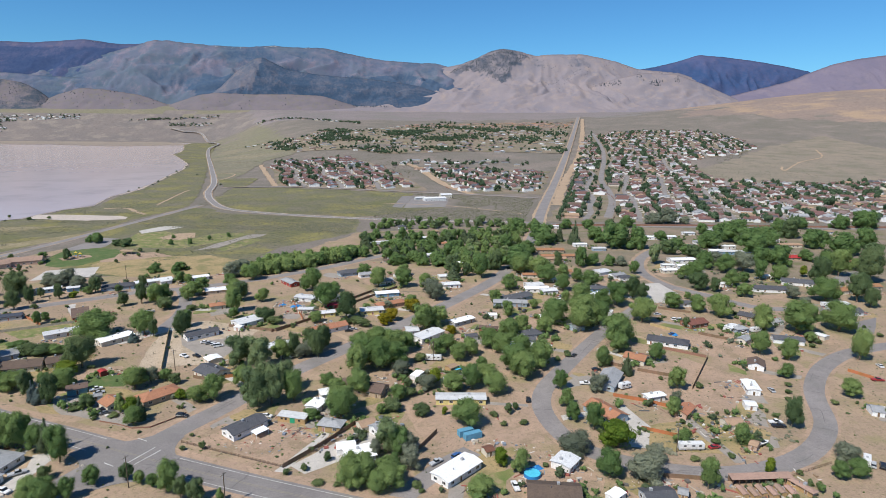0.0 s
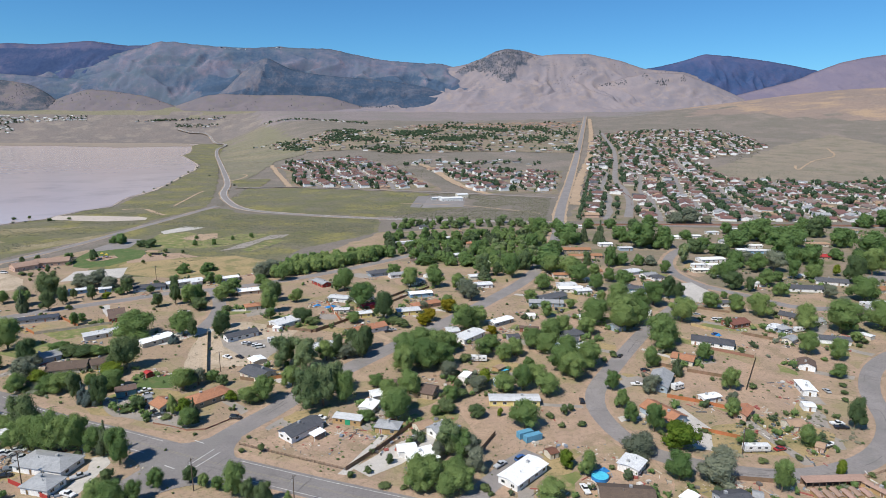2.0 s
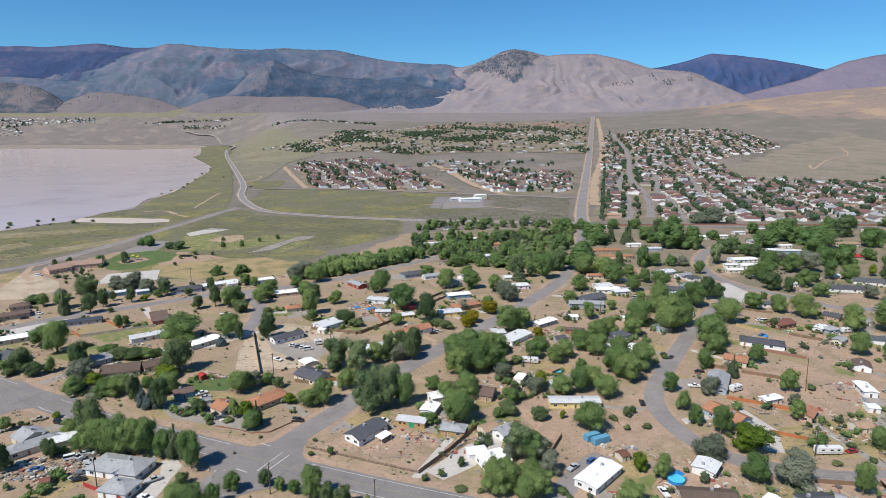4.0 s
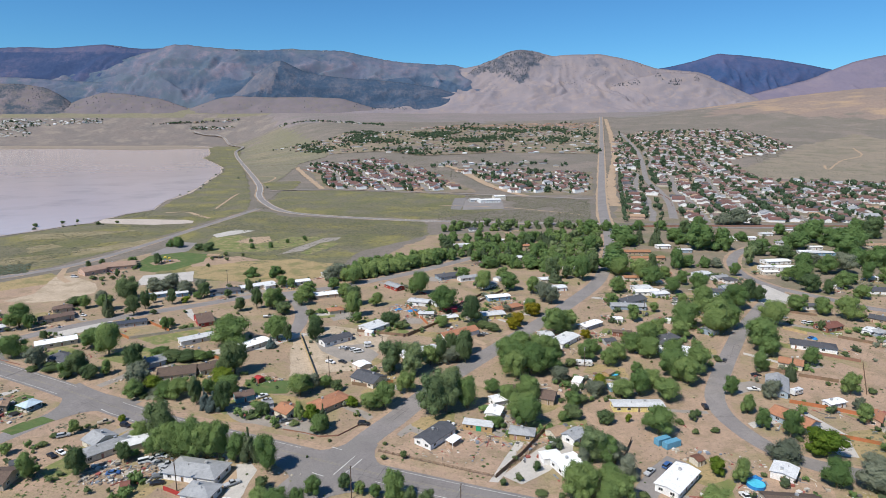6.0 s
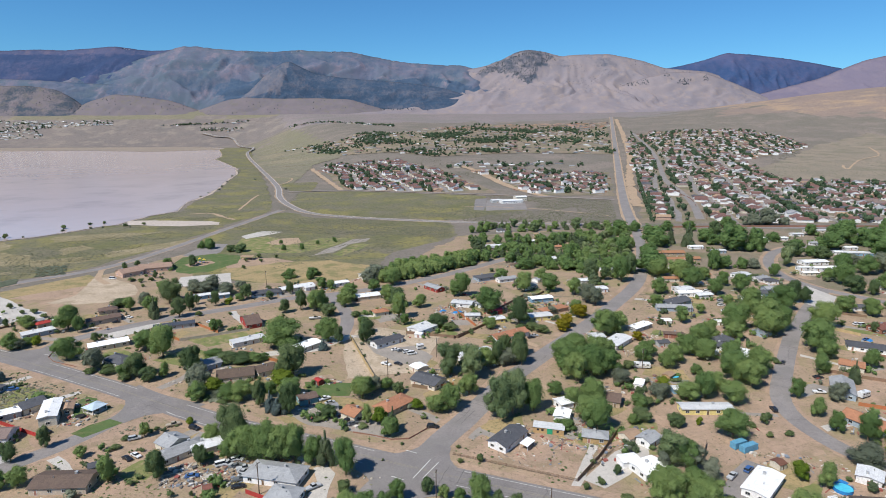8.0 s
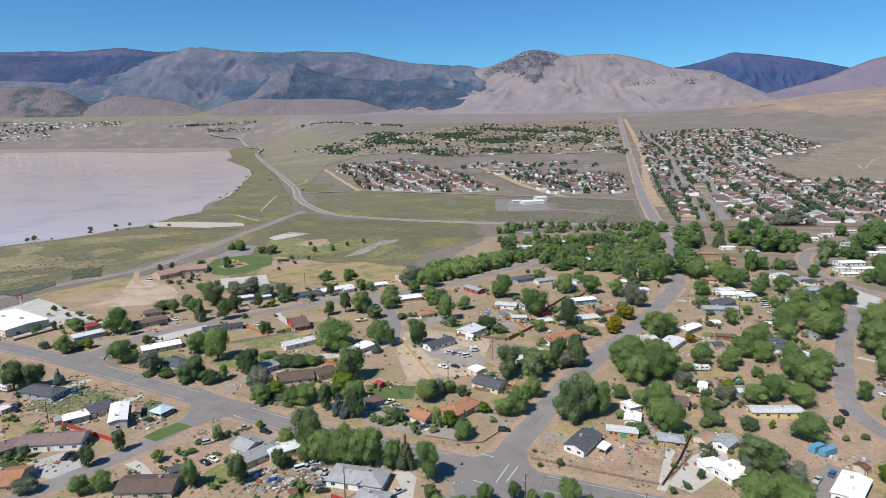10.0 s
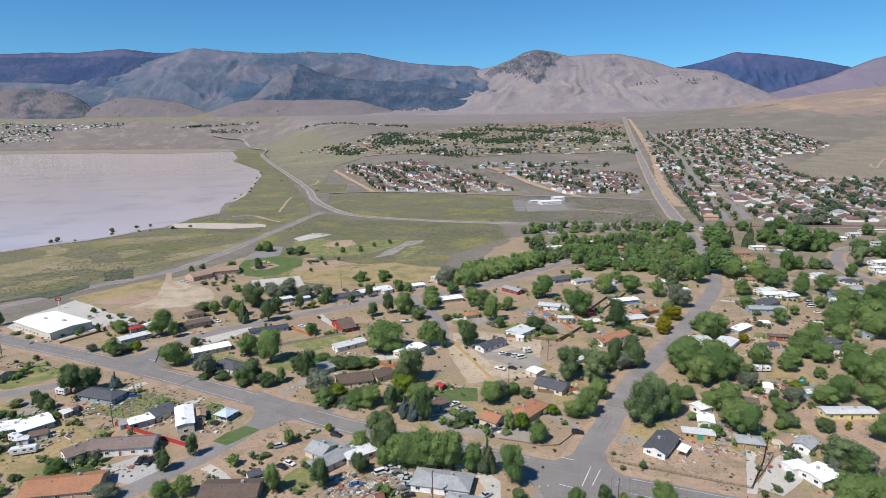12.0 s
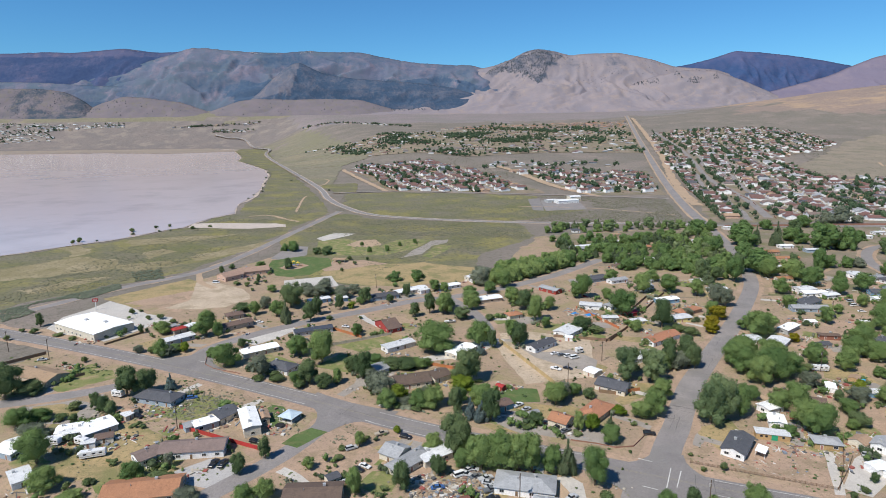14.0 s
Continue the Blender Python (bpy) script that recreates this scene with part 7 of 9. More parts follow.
def gazebo(x, y, turn, size=7.0):
    top = tagged(new("gazebo"), "open garden gazebo with a pale blue hipped roof", "gazebo")
    top.matrix_basis = pose(x, y, 0.03, 0, 0, turn)
    h = size / 2 - 0.4
    for sx_ in (-h, h):
        for sy_ in (-h, h):
            bm = bmesh.new()
            box(bm, sx_, sy_, 1.2, 0.3, 0.3, 2.6)
            part("post", bm, WALLM["cream"], top)
    bm = bmesh.new()
    box(bm, 0, 0, 0.05, size - 0.4, size - 0.4, 0.16)
    part("floor", bm, M["concrete"], top)
    bm = bmesh.new()
    bmesh.ops.create_cone(bm, cap_ends=True, segments=4, radius1=size * 0.76, radius2=0.3, depth=1.3, matrix=Matrix.Translation((0, 0, 3.1)) @ Matrix.Rotation(radians(45), 4, "Z"))
    part("roof", bm, surf("pale_blue_roof", (0.50, 0.60, 0.66), (0.44, 0.54, 0.60), 2, 0.3, 0.6, 0.0, space="object"), top)
    bm = bmesh.new()
    box(bm, 0.6, 0.4, 0.5, 1.8, 0.8, 0.9)
    part("bench", bm, M["fence_wood"], top)


gazebo(-245.9, 244.6, -28)


def shelter(x, y, turn, w, d, words):
    top = tagged(new("picnic_shelter"), words, "shelter")
    top.matrix_basis = pose(x, y, 0.05, 0, 0, turn)
    for sx_ in (-w / 2 + 0.4, w / 2 - 0.4):
        for sy_ in (-d / 2 + 0.4, d / 2 - 0.4):
            bm = bmesh.new()
            box(bm, sx_, sy_, 1.3, 0.25, 0.25, 2.9)
            part("post", bm, M["steel"], top)
    bm = bmesh.new()
    prism(bm, [(-d / 2, 2.7), (0, 3.4), (d / 2, 2.7), (d / 2, 2.9), (0, 3.6), (-d / 2, 2.9)], -w / 2, w / 2)
    bmesh.ops.rotate(bm, verts=bm.verts[:], matrix=Matrix.Rotation(radians(-90), 3, "Z"))
    part("roof", bm, ROOFM["tan"], top)
    for u in (-w / 4, w / 4):
        bm = bmesh.new()
        box(bm, u, 0, 0.75, 1.8, 0.8, 0.06)
        box(bm, u, 0.7, 0.45, 1.8, 0.3, 0.06)
        box(bm, u, -0.7, 0.45, 1.8, 0.3, 0.06)
        box(bm, u, 0, 0.35, 0.2, 1.2, 0.7)
        part("picnic_table", bm, M["fence_wood"], top)


shelter(-258, 541, -10, 12, 8, "open picnic shelter with a tan roof in the park")
shelter(-318, 604, 30, 10, 7, "open picnic shelter with a tan roof in the park")


def container(x, y, turn, length=6.1):
    top = tagged(new("shipping_container"), "blue steel shipping container on bare dirt", "container", group="blue containers")
    top.matrix_basis = pose(x, y, 0.05, 0, 0, turn)
    bm = bmesh.new()
    box(bm, 0, 0, 1.35, length, 2.44, 2.5)
    part("body", bm, M["container"], top)
    for u in (-length / 2, length / 2):
        for v in (-1.22, 1.22):
            bm = bmesh.new()
            box(bm, u, v, 1.3, 0.16, 0.16, 2.6)
            part("corner_post", bm, M["container"], top)
    for v in (-0.6, 0.6):
        bm = bmesh.new()
        box(bm, -length / 2 - 0.04, v, 1.35, 0.06, 1.1, 2.3)
        box(bm, -length / 2 - 0.1, v * 0.4, 1.35, 0.05, 0.05, 2.2)
        part("door", bm, M["container"], top)


container(18.5, 196.0, 21.6, 7.0)
container(16.0, 198.6, 21.6, 6.1)


def long_shed(x, y, turn, length=12.0, depth=4.0):
    """The low wooden shed with a green door."""
    top = tagged(new("wooden_shed"), "low yellow plywood shed with a green door", "shed")
    top.matrix_basis = pose(x, y, 0, 0, 0, turn)
    HOMES.append((x, y, 6))
    bm = bmesh.new()
    box(bm, 0, 0, 1.1, length, depth, 2.8)
    part("wall", bm, WALLM["wood"], top)
    bm = bmesh.new()
    prism(bm, [(-depth / 2 - 0.3, 2.45), (depth / 2 + 0.3, 2.9), (depth / 2 + 0.3, 3.0), (-depth / 2 - 0.3, 2.55)], -length / 2 - 0.3, length / 2 + 0.3)
    bmesh.ops.rotate(bm, verts=bm.verts[:], matrix=Matrix.Rotation(radians(90), 3, "Z"))
    part("roof", bm, ROOFM["pale"], top)
    bm = bmesh.new()
    box(bm, 0.5, -depth / 2 - 0.05, 1.15, 2.2, 0.1, 2.2)
    part("door", bm, M["greendoor"], top, "bright green double door")
    for u in (-4.2, -2.4, 3.6):
        bm = bmesh.new()
        box(bm, u, -depth / 2 - 0.03, 1.5, 0.9, 0.06, 0.8)
        part("window", bm, M["glass"], top)


long_shed(-53.6, 214.6, -18)


def round_pool(x, y, r, words):
    top = tagged(new("swimming_pool"), words, "pool")
    top.matrix_basis = pose(x, y, 0.02)
    bm = bmesh.new()
    bmesh.ops.create_cone(bm, cap_ends=False, segments=28, radius1=r, radius2=r, depth=1.2, matrix=Matrix.Translation((0, 0, 0.6)))
    bmesh.ops.create_cone(bm, cap_ends=False, segments=28, radius1=r - 0.12, radius2=r - 0.12, depth=1.2, matrix=Matrix.Translation((0, 0, 0.6)))
    part("wall", bm, M["tarp"], top)
    bm = bmesh.new()
    bmesh.ops.create_circle(bm, cap_ends=True, segments=28, radius=r - 0.1, matrix=Matrix.Translation((0, 0, 1.05)))
    part("water", bm, M["pool"], top)
    bm = bmesh.new()
    box(bm, r + 0.3, 0, 0.7, 0.5, 0.6, 1.4)
    part("ladder", bm, M["steel"], top)


round_pool(36.1, 169.8, 3.0, "round above-ground pool under a blue cover")
round_pool(18.7, 261.5, 2.8, "round above-ground pool with turquoise water")


def tarp_heap(x, y, w, d, h, words):
    bm = bmesh.new()
    bmesh.ops.create_grid(bm, x_segments=10, y_segments=8, size=0.5, matrix=Matrix.Diagonal((w, d, 1, 1)))
    for v in bm.verts:
        e = min(1, 2.4 * (0.5 - max(abs(v.co.x / w), abs(v.co.y / d))))
        v.co.z = h * e * (0.75 + 0.5 * noise.noise((v.co.x * 0.9, v.co.y * 0.9, x)))
    ob = part("tarpaulin", bm, M["tarp"], None, "", pose(x, y, 0.03, 0, 0, 25))
    tagged(ob, words, "tarpaulin")


tarp_heap(38.6, 174.0, 4.5, 3.0, 1.5, "bright blue tarpaulin over a heap")
tarp_heap(-77.8, 370.5, 8, 3.5, 1.6, "blue tarpaulin over stored goods")
tarp_heap(-87, 374, 5, 3, 1.4, "blue tarpaulin over a boat")
tarp_heap(152, 303, 3.5, 3.0, 1.4, "blue tarpaulin heap beside the house")


def boat(x, y, turn, length=7.0, words="white motor boat on a trailer"):
    top = tagged(new("boat"), words, "boat")
    top.matrix_basis = pose(x, y, 0.05, 0, 0, turn)
    h = length / 2
    bm = bmesh.new()
    ring = []
    for z, k in ((0.6, 0.55), (1.5, 1.0)):
        ring.append([bm.verts.new((u * h, s_ * w_ * k, z)) for u, w_, s_ in ((-1, 1.1, -1), (0.3, 1.15, -1), (0.8, 0.6, -1), (1, 0.02, 1), (0.8, 0.6, 1), (0.3, 1.15, 1), (-1, 1.1, 1))])
    for i in range(7):
        bm.faces.new((ring[0][i], ring[0][(i + 1) % 7], ring[1][(i + 1) % 7], ring[1][i]))
    bm.faces.new(ring[0][::-1])
    bm.faces.new(ring[1])
    part("hull", bm, paint_of(WHITE), top)
    bm = bmesh.new()
    prism(bm, [(-0.2 * h, 1.5), (0.45 * h, 1.5), (0.2 * h, 2.1), (-0.15 * h, 2.1)], -0.7, 0.7)
    part("cabin", bm, M["glass"], top)
    bm = bmesh.new()
    box(bm, -0.05 * h, 0, 0.45, length, 0.9, 0.12)
    part("trailer", bm, M["steel"], top)
    for v in (-0.9, 0.9):
        part("wheel", MESH["wheel"], None, top, "", pose(-0.35 * h, v, 0.34))


boat(-169.4, 362.7, 10, 7.5, "white and blue motor boat on a trailer")
boat(129.5, 183.5, 20, 6.5, "white motor boat parked among weeds")
boat(-318, 222, 15, 6, "white boat hull in a cluttered yard")

# playground
play = tagged(new("play_structure"), "colourful climbing frame with slides", "playground")
play.matrix_basis = pose(-296.5, 526, 0.1, 0, 0, 20)
for i, (u, v, h) in enumerate(((-4, 0, 2.2), (0, 1, 2.8), (3.5, -0.5, 2.0))):
    for a in (-1, 1):
        for b in (-1, 1):
            bm = bmesh.new()
            tube(bm, (u + a, v + b, 0), (u + a, v + b, h + 1.6), 0.09, 0.09, 8)
            part("post", bm, M["play"], play)
    bm = bmesh.new()
    box(bm, u, v, h * 0.6, 2.2, 2.2, 0.12)
    part("platform", bm, M["play"], play)
    bm = bmesh.new()
    bmesh.ops.create_cone(bm, cap_ends=True, segments=4, radius1=1.9, radius2=0.1, depth=1.0, matrix=Matrix.Translation((u, v, h + 2.0)) @ Matrix.Rotation(radians(45), 4, "Z"))
    part("canopy", bm, M["play"], play)
    bm = bmesh.new()
    prism(bm, [(0, h * 0.6), (3.0, 0.2), (3.0, 0.35), (0, h * 0.6 + 0.15)], -0.4, 0.4)
    bmesh.ops.translate(bm, verts=bm.verts[:], vec=(u + 1.1, v, 0))
    part("slide", bm, M["play"], play)

# road sign by the hall
sign_top = tagged(new("roadside_sign"), "tall white post with a red sign", "sign")
sign_top.matrix_basis = pose(-409, 411, 0.05, 0, 0, 20)
bm = bmesh.new()
box(bm, 0, 0, 3.0, 0.5, 0.5, 6.4)
part("post", bm, M["trim"], sign_top)
bm = bmesh.new()
box(bm, 0, 0, 7.0, 3.4, 0.5, 2.4)
bmesh.ops.bevel(bm, geom=bm.edges[:], offset=0.2, segments=2, affect="EDGES")
board = part("sign_board", bm, M["fence_red"], sign_top)
for z in (7.3, 6.7):
    bm = bmesh.new()
    box(bm, 0, -0.27, z, 2.2, 0.04, 0.28)
    part("lettering_bar", bm, M["trim"], board)
for u, v in ((-6, 3), (8, -2)):
    bm = bmesh.new()
    box(bm, 0, 0, 0.5, 2.4, 1.8, 1.0)
    ob = part("rooftop_cooler", bm, M["vent"], None, "", pose(-389 + u, 369.5 + v, 5.2, 0, 0, -34))
    tagged(ob, "grey cooler on the hall roof", "cooler")

# porch roof of the white house on the corner lot
porch = tagged(new("porch_awning"), "white metal porch roof on thin posts", "awning")
porch.matrix_basis = pose(-64.6, 203.4, 0, 0, 0, 48)
bm = bmesh.new()
prism(bm, [(-1.8, 2.25), (1.8, 2.55), (1.8, 2.63), (-1.8, 2.33)], -3, 3)
bmesh.ops.rotate(bm, verts=bm.verts[:], matrix=Matrix.Rotation(radians(90), 3, "Z"))
part("roof", bm, ROOFM["white_metal"], porch)
for u in (-2.7, 2.7):
    for v in (-1.6, 1.6):
        bm = bmesh.new()
        box(bm, u, v, 1.1, 0.12, 0.12, 2.4)
        part("post", bm, M["trim"], porch)

# trampoline on the gazebo yard
tramp = tagged(new("trampoline"), "round black trampoline on a steel frame", "trampoline")
tramp.matrix_basis = pose(-249.2, 238.9, 0)
bm = bmesh.new()
bmesh.ops.create_cone(bm, cap_ends=True, segments=24, radius1=1.9, radius2=1.9, depth=0.05, matrix=Matrix.Translation((0, 0, 0.8)))
part("mat", bm, M["rubber"], tramp)
for k in range(6):
    bm = bmesh.new()
    tube(bm, (1.95 * math.cos(k * 1.047), 1.95 * math.sin(k * 1.047), 0), (1.95 * math.cos(k * 1.047), 1.95 * math.sin(k * 1.047), 0.85), 0.04, 0.04, 6)
    part("leg", bm, M["steel"], tramp)

# corral with stalls
corral = tagged(new("corral_shed"), "long low animal shed with a rusty tan metal roof", "shed")
corral.matrix_basis = pose(114, 160.5, 0, 0, 0, -1)
bm = bmesh.new()
prism(bm, [(-1.6, 2.3), (1.6, 2.8), (1.6, 2.92), (-1.6, 2.42)], -11, 11)
bmesh.ops.rotate(bm, verts=bm.verts[:], matrix=Matrix.Rotation(radians(90), 3, "Z"))
part("roof", bm, ROOFM["pink"], corral)
for i in range(10):
    bm = bmesh.new()
    box(bm, -10.5 + i * 2.33, -1.3, 1.1, 0.14, 0.14, 2.5)
    part("post", bm, M["fence_wood"], corral)
bm = bmesh.new()
box(bm, 0, 1.35, 1.25, 21.6, 0.12, 2.5)
part("back_wall", bm, M["fence_wood"], corral)
for i in range(6):
    house(104 + i * 3.3, 154.5 - (i % 2), 88, 4.6, 2.0, "pink", "wood", "", 1.5)
house(125.5, 155.5, -70, 9, 2.2, "pink", "wood", "", 2.0)


def heap(cx, cy, w, d, count, seed, words, size=(0.3, 1.4)):
    """Loose clutter in one mesh: boxes, boards and scrap that lie about."""
    rng = random.Random(seed)
    V, F = [], []
    for i in range(count):
        x, y = cx + rng.uniform(-w, w) / 2, cy + rng.uniform(-d, d) / 2
        a, s1 = rng.uniform(0, 3.14), rng.uniform(*size)
        long_ = rng.random() < 0.5
        sx_, sy_, sz_ = (s1 * rng.uniform(1.5, 3.5), s1 * rng.uniform(0.12, 0.4), s1 * rng.uniform(0.08, 0.2)) if long_ else (s1, s1 * rng.uniform(0.4, 1), s1 * rng.uniform(0.15, 0.6))
        ca, sa = math.cos(a), math.sin(a)
        k = len(V)
        z0 = height(x, y)
        for z in (0, sz_):
            for u, v in ((-1, -1), (1, -1), (1, 1), (-1, 1)):
                V.append((x + (u * sx_ * ca - v * sy_ * sa) / 2, y + (u * sx_ * sa + v * sy_ * ca) / 2, z0 + z + 0.02))
        F += [(k, k + 3, k + 2, k + 1), (k + 4, k + 5, k + 6, k + 7)] + [(k + j, k + (j + 1) % 4, k + 4 + (j + 1) % 4, k + 4 + j) for j in range(4)]
    me = flat_mesh("yard_clutter", V, F, M["clutter"])
    tagged(new("yard_clutter", me), words, "clutter", kind="stuff")


heap(-182, 193, 28, 15, 420, 1, "scrap, lumber and old parts piled in a yard", (0.3, 1.5))
heap(-326, 232, 26, 14, 110, 2, "old trailers parts and boards in a yard", (0.4, 1.8))
heap(-82, 376, 22, 18, 120, 3, "stored goods and boards behind the fence", (0.4, 1.8))
heap(-42, 204, 18, 10, 110, 4, "rubble and boards beside the sheds", (0.3, 1.2))
heap(-66, 195, 22, 10, 60, 5, "loose rubble on the corner lot", (0.2, 0.8))
heap(118, 196, 26, 14, 110, 6, "boards, tanks and bins in a yard", (0.4, 1.6))
heap(-302, 262, 18, 10, 70, 7, "boards and bins beside the house", (0.4, 1.5))
heap(-12, 382, 30, 14, 120, 8, "goods and scrap round the white house", (0.4, 1.5))
heap(40, 186, 14, 12, 40, 9, "bins and toys beside the pool", (0.3, 1.0))
heap(-190, 282, 18, 8, 50, 10, "garden goods behind the fence", (0.3, 1.2))
heap(-356, 372, 22, 10, 70, 11, "bins and boards behind the hall", (0.4, 1.3))
rng = random.Random(77)
for i, (hx, hy, r) in enumerate(list(HOMES)):
    if hy < 520:
        a = rng.uniform(0, 6.28)
        heap(hx + math.cos(a) * (r + 3), hy + math.sin(a) * (r + 3), 12, 9, rng.randint(14, 30), 100 + i, "bins, boards and garden goods beside a house", (0.3, 1.7))


def rocks(spots, words):
    for x, y, s_ in spots:
        bm = bmesh.new()
        bmesh.ops.create_icosphere(bm, subdivisions=2, radius=s_)
        for v in bm.verts:
            v.co *= 0.8 + 0.4 * noise.noise(v.co * 1.3 / s_ + Vector((x, y, 0)))
            v.co.z *= 0.6
        tagged(part("boulder", bm, M["rock"], None, "", pose(x, y, s_ * 0.25)), words, "boulder")


rocks([(-223, 272, 0.9), (-221, 270.5, 0.7), (-225, 271, 0.6), (-219.5, 271.5, 0.8), (-128, 188, 0.6), (-125.5, 187, 0.5), (-123, 186.5, 0.7), (-120, 187, 0.5)], "pale landscaping boulder by the drive")


# ---- yard trees, shrubs and woods ----
plant('green', [
    (94, 158, 12.0, 8.6), (16, 160, 7.0, 13.0), (151, 161, 7.1, 9.9), (144, 161, 7.5, 7.9), (-13, 166, 10.1, 15.1), (63, 167, 11.3, 11.8),
    (-14, 170, 9.0, 13.0), (122, 185, 9.2, 9.8), (99, 186, 7.0, 8.7),     (-10, 187, 12.0, 13.0),     (68, 199, 12.2, 10.2), ])
plant('green', [
    (106, 208, 9.2, 8.3),     (196, 221, 9.4, 11.6),
        (120, 234, 11.3, 10.5), (180, 243, 7.4, 11.1), ])
plant('green', [
    (230, 262, 17.7, 14.8), (94, 262, 10.8, 11.5), 
    (195, 263, 12.7, 11.8), (124, 267, 10.5, 11.2), (185, 272, 12.6, 15.2),
    (109, 280, 11.2, 13.7),
    (225, 287, 6.3, 9.6), ])
plant('green', [
        (-206, 469, 9.2, 11.7),
    (-188, 476, 8.2, 13.7), (-233, 579, 7.5, 5.5), (-216, 583, 7.6, 5.6), (-204, 606, 6.1, 5.2), (-243, 614, 5.0, 4.7),
    (-188, 619, 6.3, 5.3), 
])
plant('conifer', [
    (150, 196, 14.3, 8.7),         (102, 250, 12.6, 6.7),     ])
plant('conifer', [
        (-274, 575, 8.8, 16.4), (-284, 578, 7.5, 12.1),
])
plant('silver', [
    (75, 164, 10.3, 15.5), (155, 172, 6.2, 12.4), (78, 175, 7.4, 10.2), (-7, 186, 10.0, 10.4), (55, 190, 7.6, 15.2),     (112, 219, 5.9, 6.2), (82, 234, 8.6, 10.4),         (-136, 469, 11.9, 22.6),
])
plant('lime', [
    (121, 166, 6.0, 4.4), (120, 166, 3.5, 3.2), (73, 185, 11.7, 14.9), (76, 196, 6.0, 9.0),     ])
plant('bush', [
    (-3, 163, 1.6, 3.0), (131, 164, 1.7, 3.2), (-4, 165, 1.9, 3.8), (-5, 166, 2.3, 4.6), 
    (42, 175, 1.7, 3.2), (98, 175, 2.1, 4.1), (113, 176, 1.9, 3.8), (-50, 176, 2.6, 3.1), 
    (112, 186, 2.2, 4.4),     (183, 214, 2.2, 4.5), ])
plant('bush', [
    (164, 219, 2.0, 4.0), (169, 226, 2.1, 4.2),     (174, 233, 2.1, 4.3), (131, 234, 2.7, 5.3), 
        ])
plant('bush', [
    (195, 264, 3.8, 4.8), 
        (151, 278, 2.7, 4.3), (220, 280, 2.7, 5.0), (227, 284, 3.5, 4.5), (272, 293, 2.6, 4.6),
    ])
plant('bush', [
    (-210, 472, 4.1, 8.2), 
    (-252, 504, 3.6, 3.9), (-243, 528, 3.8, 4.5), (-257, 531, 3.3, 4.1), (-233, 545, 3.4, 4.2), (-250, 547, 4.9, 6.3), (-557, 658, 4.6, 5.5),
    (-553, 664, 5.8, 7.4), (-524, 723, 5.6, 8.7), (-458, 738, 3.8, 6.9), (-506, 748, 3.9, 6.3), (-441, 748, 3.5, 7.0), (-493, 758, 4.0, 5.7),
])
plant('tall', [
    (-14, 189, 12.6, 12.6), 
])

# more yard trees and shrubs
plant('green', [r for r in [(-22, 176, 8.1, 6.9)] if clear(r[0], r[1])])
plant('conifer', [r for r in [(-59, 280, 15.4, 10.8), ] if clear(r[0], r[1])])
plant('bush', [r for r in [(-43, 191, 2.1, 2.8), ] if clear(r[0], r[1])])
plant('silver', [r for r in [(-60, 274, 9.4, 8.0)] if clear(r[0], r[1])])
# trees and shrubs of the western blocks
plant('green', [
    (-229, 407, 6.3, 8.4), (-189, 465, 8.2, 9.5), (-169, 435, 6.8, 9.0), 
    (-170, 390, 11.5, 14.5), (-153, 388, 11.6, 13.7), (-152, 414, 10.1, 12.8), (-136, 427, 9.0, 13.3),
    (-124, 398, 13.5, 15.0), (-122, 442, 12.9, 18.3), 
    (-226, 350, 5.6, 6.6), 
])
plant('green', [
    (-214, 190, 11.6, 7.5), 
    
    
    (-116, 361, 18.4, 13.7), (-102, 383, 9.5, 12.2), 
])
plant('green', [
    (-136, 334, 10.4, 10.6), (-72, 409, 18.3, 17.4), (-77, 408, 10.7, 9.6), (-55, 405, 7.7, 11.4), (-58, 369, 16.4, 24.2), (-24, 417, 15.0, 16.5),
    (-6, 416, 14.1, 18.6), (11, 406, 12.8, 13.9), (-1, 362, 10.1, 11.0), (-60, 338, 7.7, 11.3), 
    (-21, 291, 13.3, 19.6), (-30, 286, 11.6, 17.1), (6, 322, 14.9, 19.5), (-6, 289, 11.3, 14.3),
    (84, 448, 17.4, 21.4), (58, 439, 20.0, 17.5), (-36, 451, 9.9, 14.6), (-5, 448, 10.1, 14.9), (27, 482, 12.4, 18.3), (53, 499, 11.5, 16.9),
])
plant('green', [
    (62, 479, 14.0, 18.7), (-10, 486, 12.2, 17.9),
])
plant('bush', [
    
    
    
    (-144, 367, 4.3, 9.2), (-246, 375, 3.9, 5.5),
])
plant('bush', [
    (-217, 343, 2.4, 5.1), 
    (-30, 329, 5.0, 10.6), (-36, 334, 4.7, 9.9), (-85, 337, 5.2, 11.0), (-62, 316, 4.0, 8.6),
])
plant('conifer', [
    
    
    
    (-42, 343, 19.1, 16.3), (-58, 297, 11.5, 9.6), (-50, 294, 13.9, 11.6),
])
plant('silver', [
    (-257, 437, 11.1, 16.4), (-243, 423, 10.1, 14.9),
    (-235, 434, 7.3, 10.8), (-140, 452, 12.6, 18.6), (13, 386, 14.6, 16.1),
    (18, 379, 13.2, 12.4), (-54, 285, 9.0, 13.3), (-16, 364, 5.7, 8.3),
])
plant('gold', [
    (1, 352, 9.5, 14.0), (-12, 337, 7.9, 10.3),
])
plant('tall', [
    (34, 444, 16.3, 13.2),
])
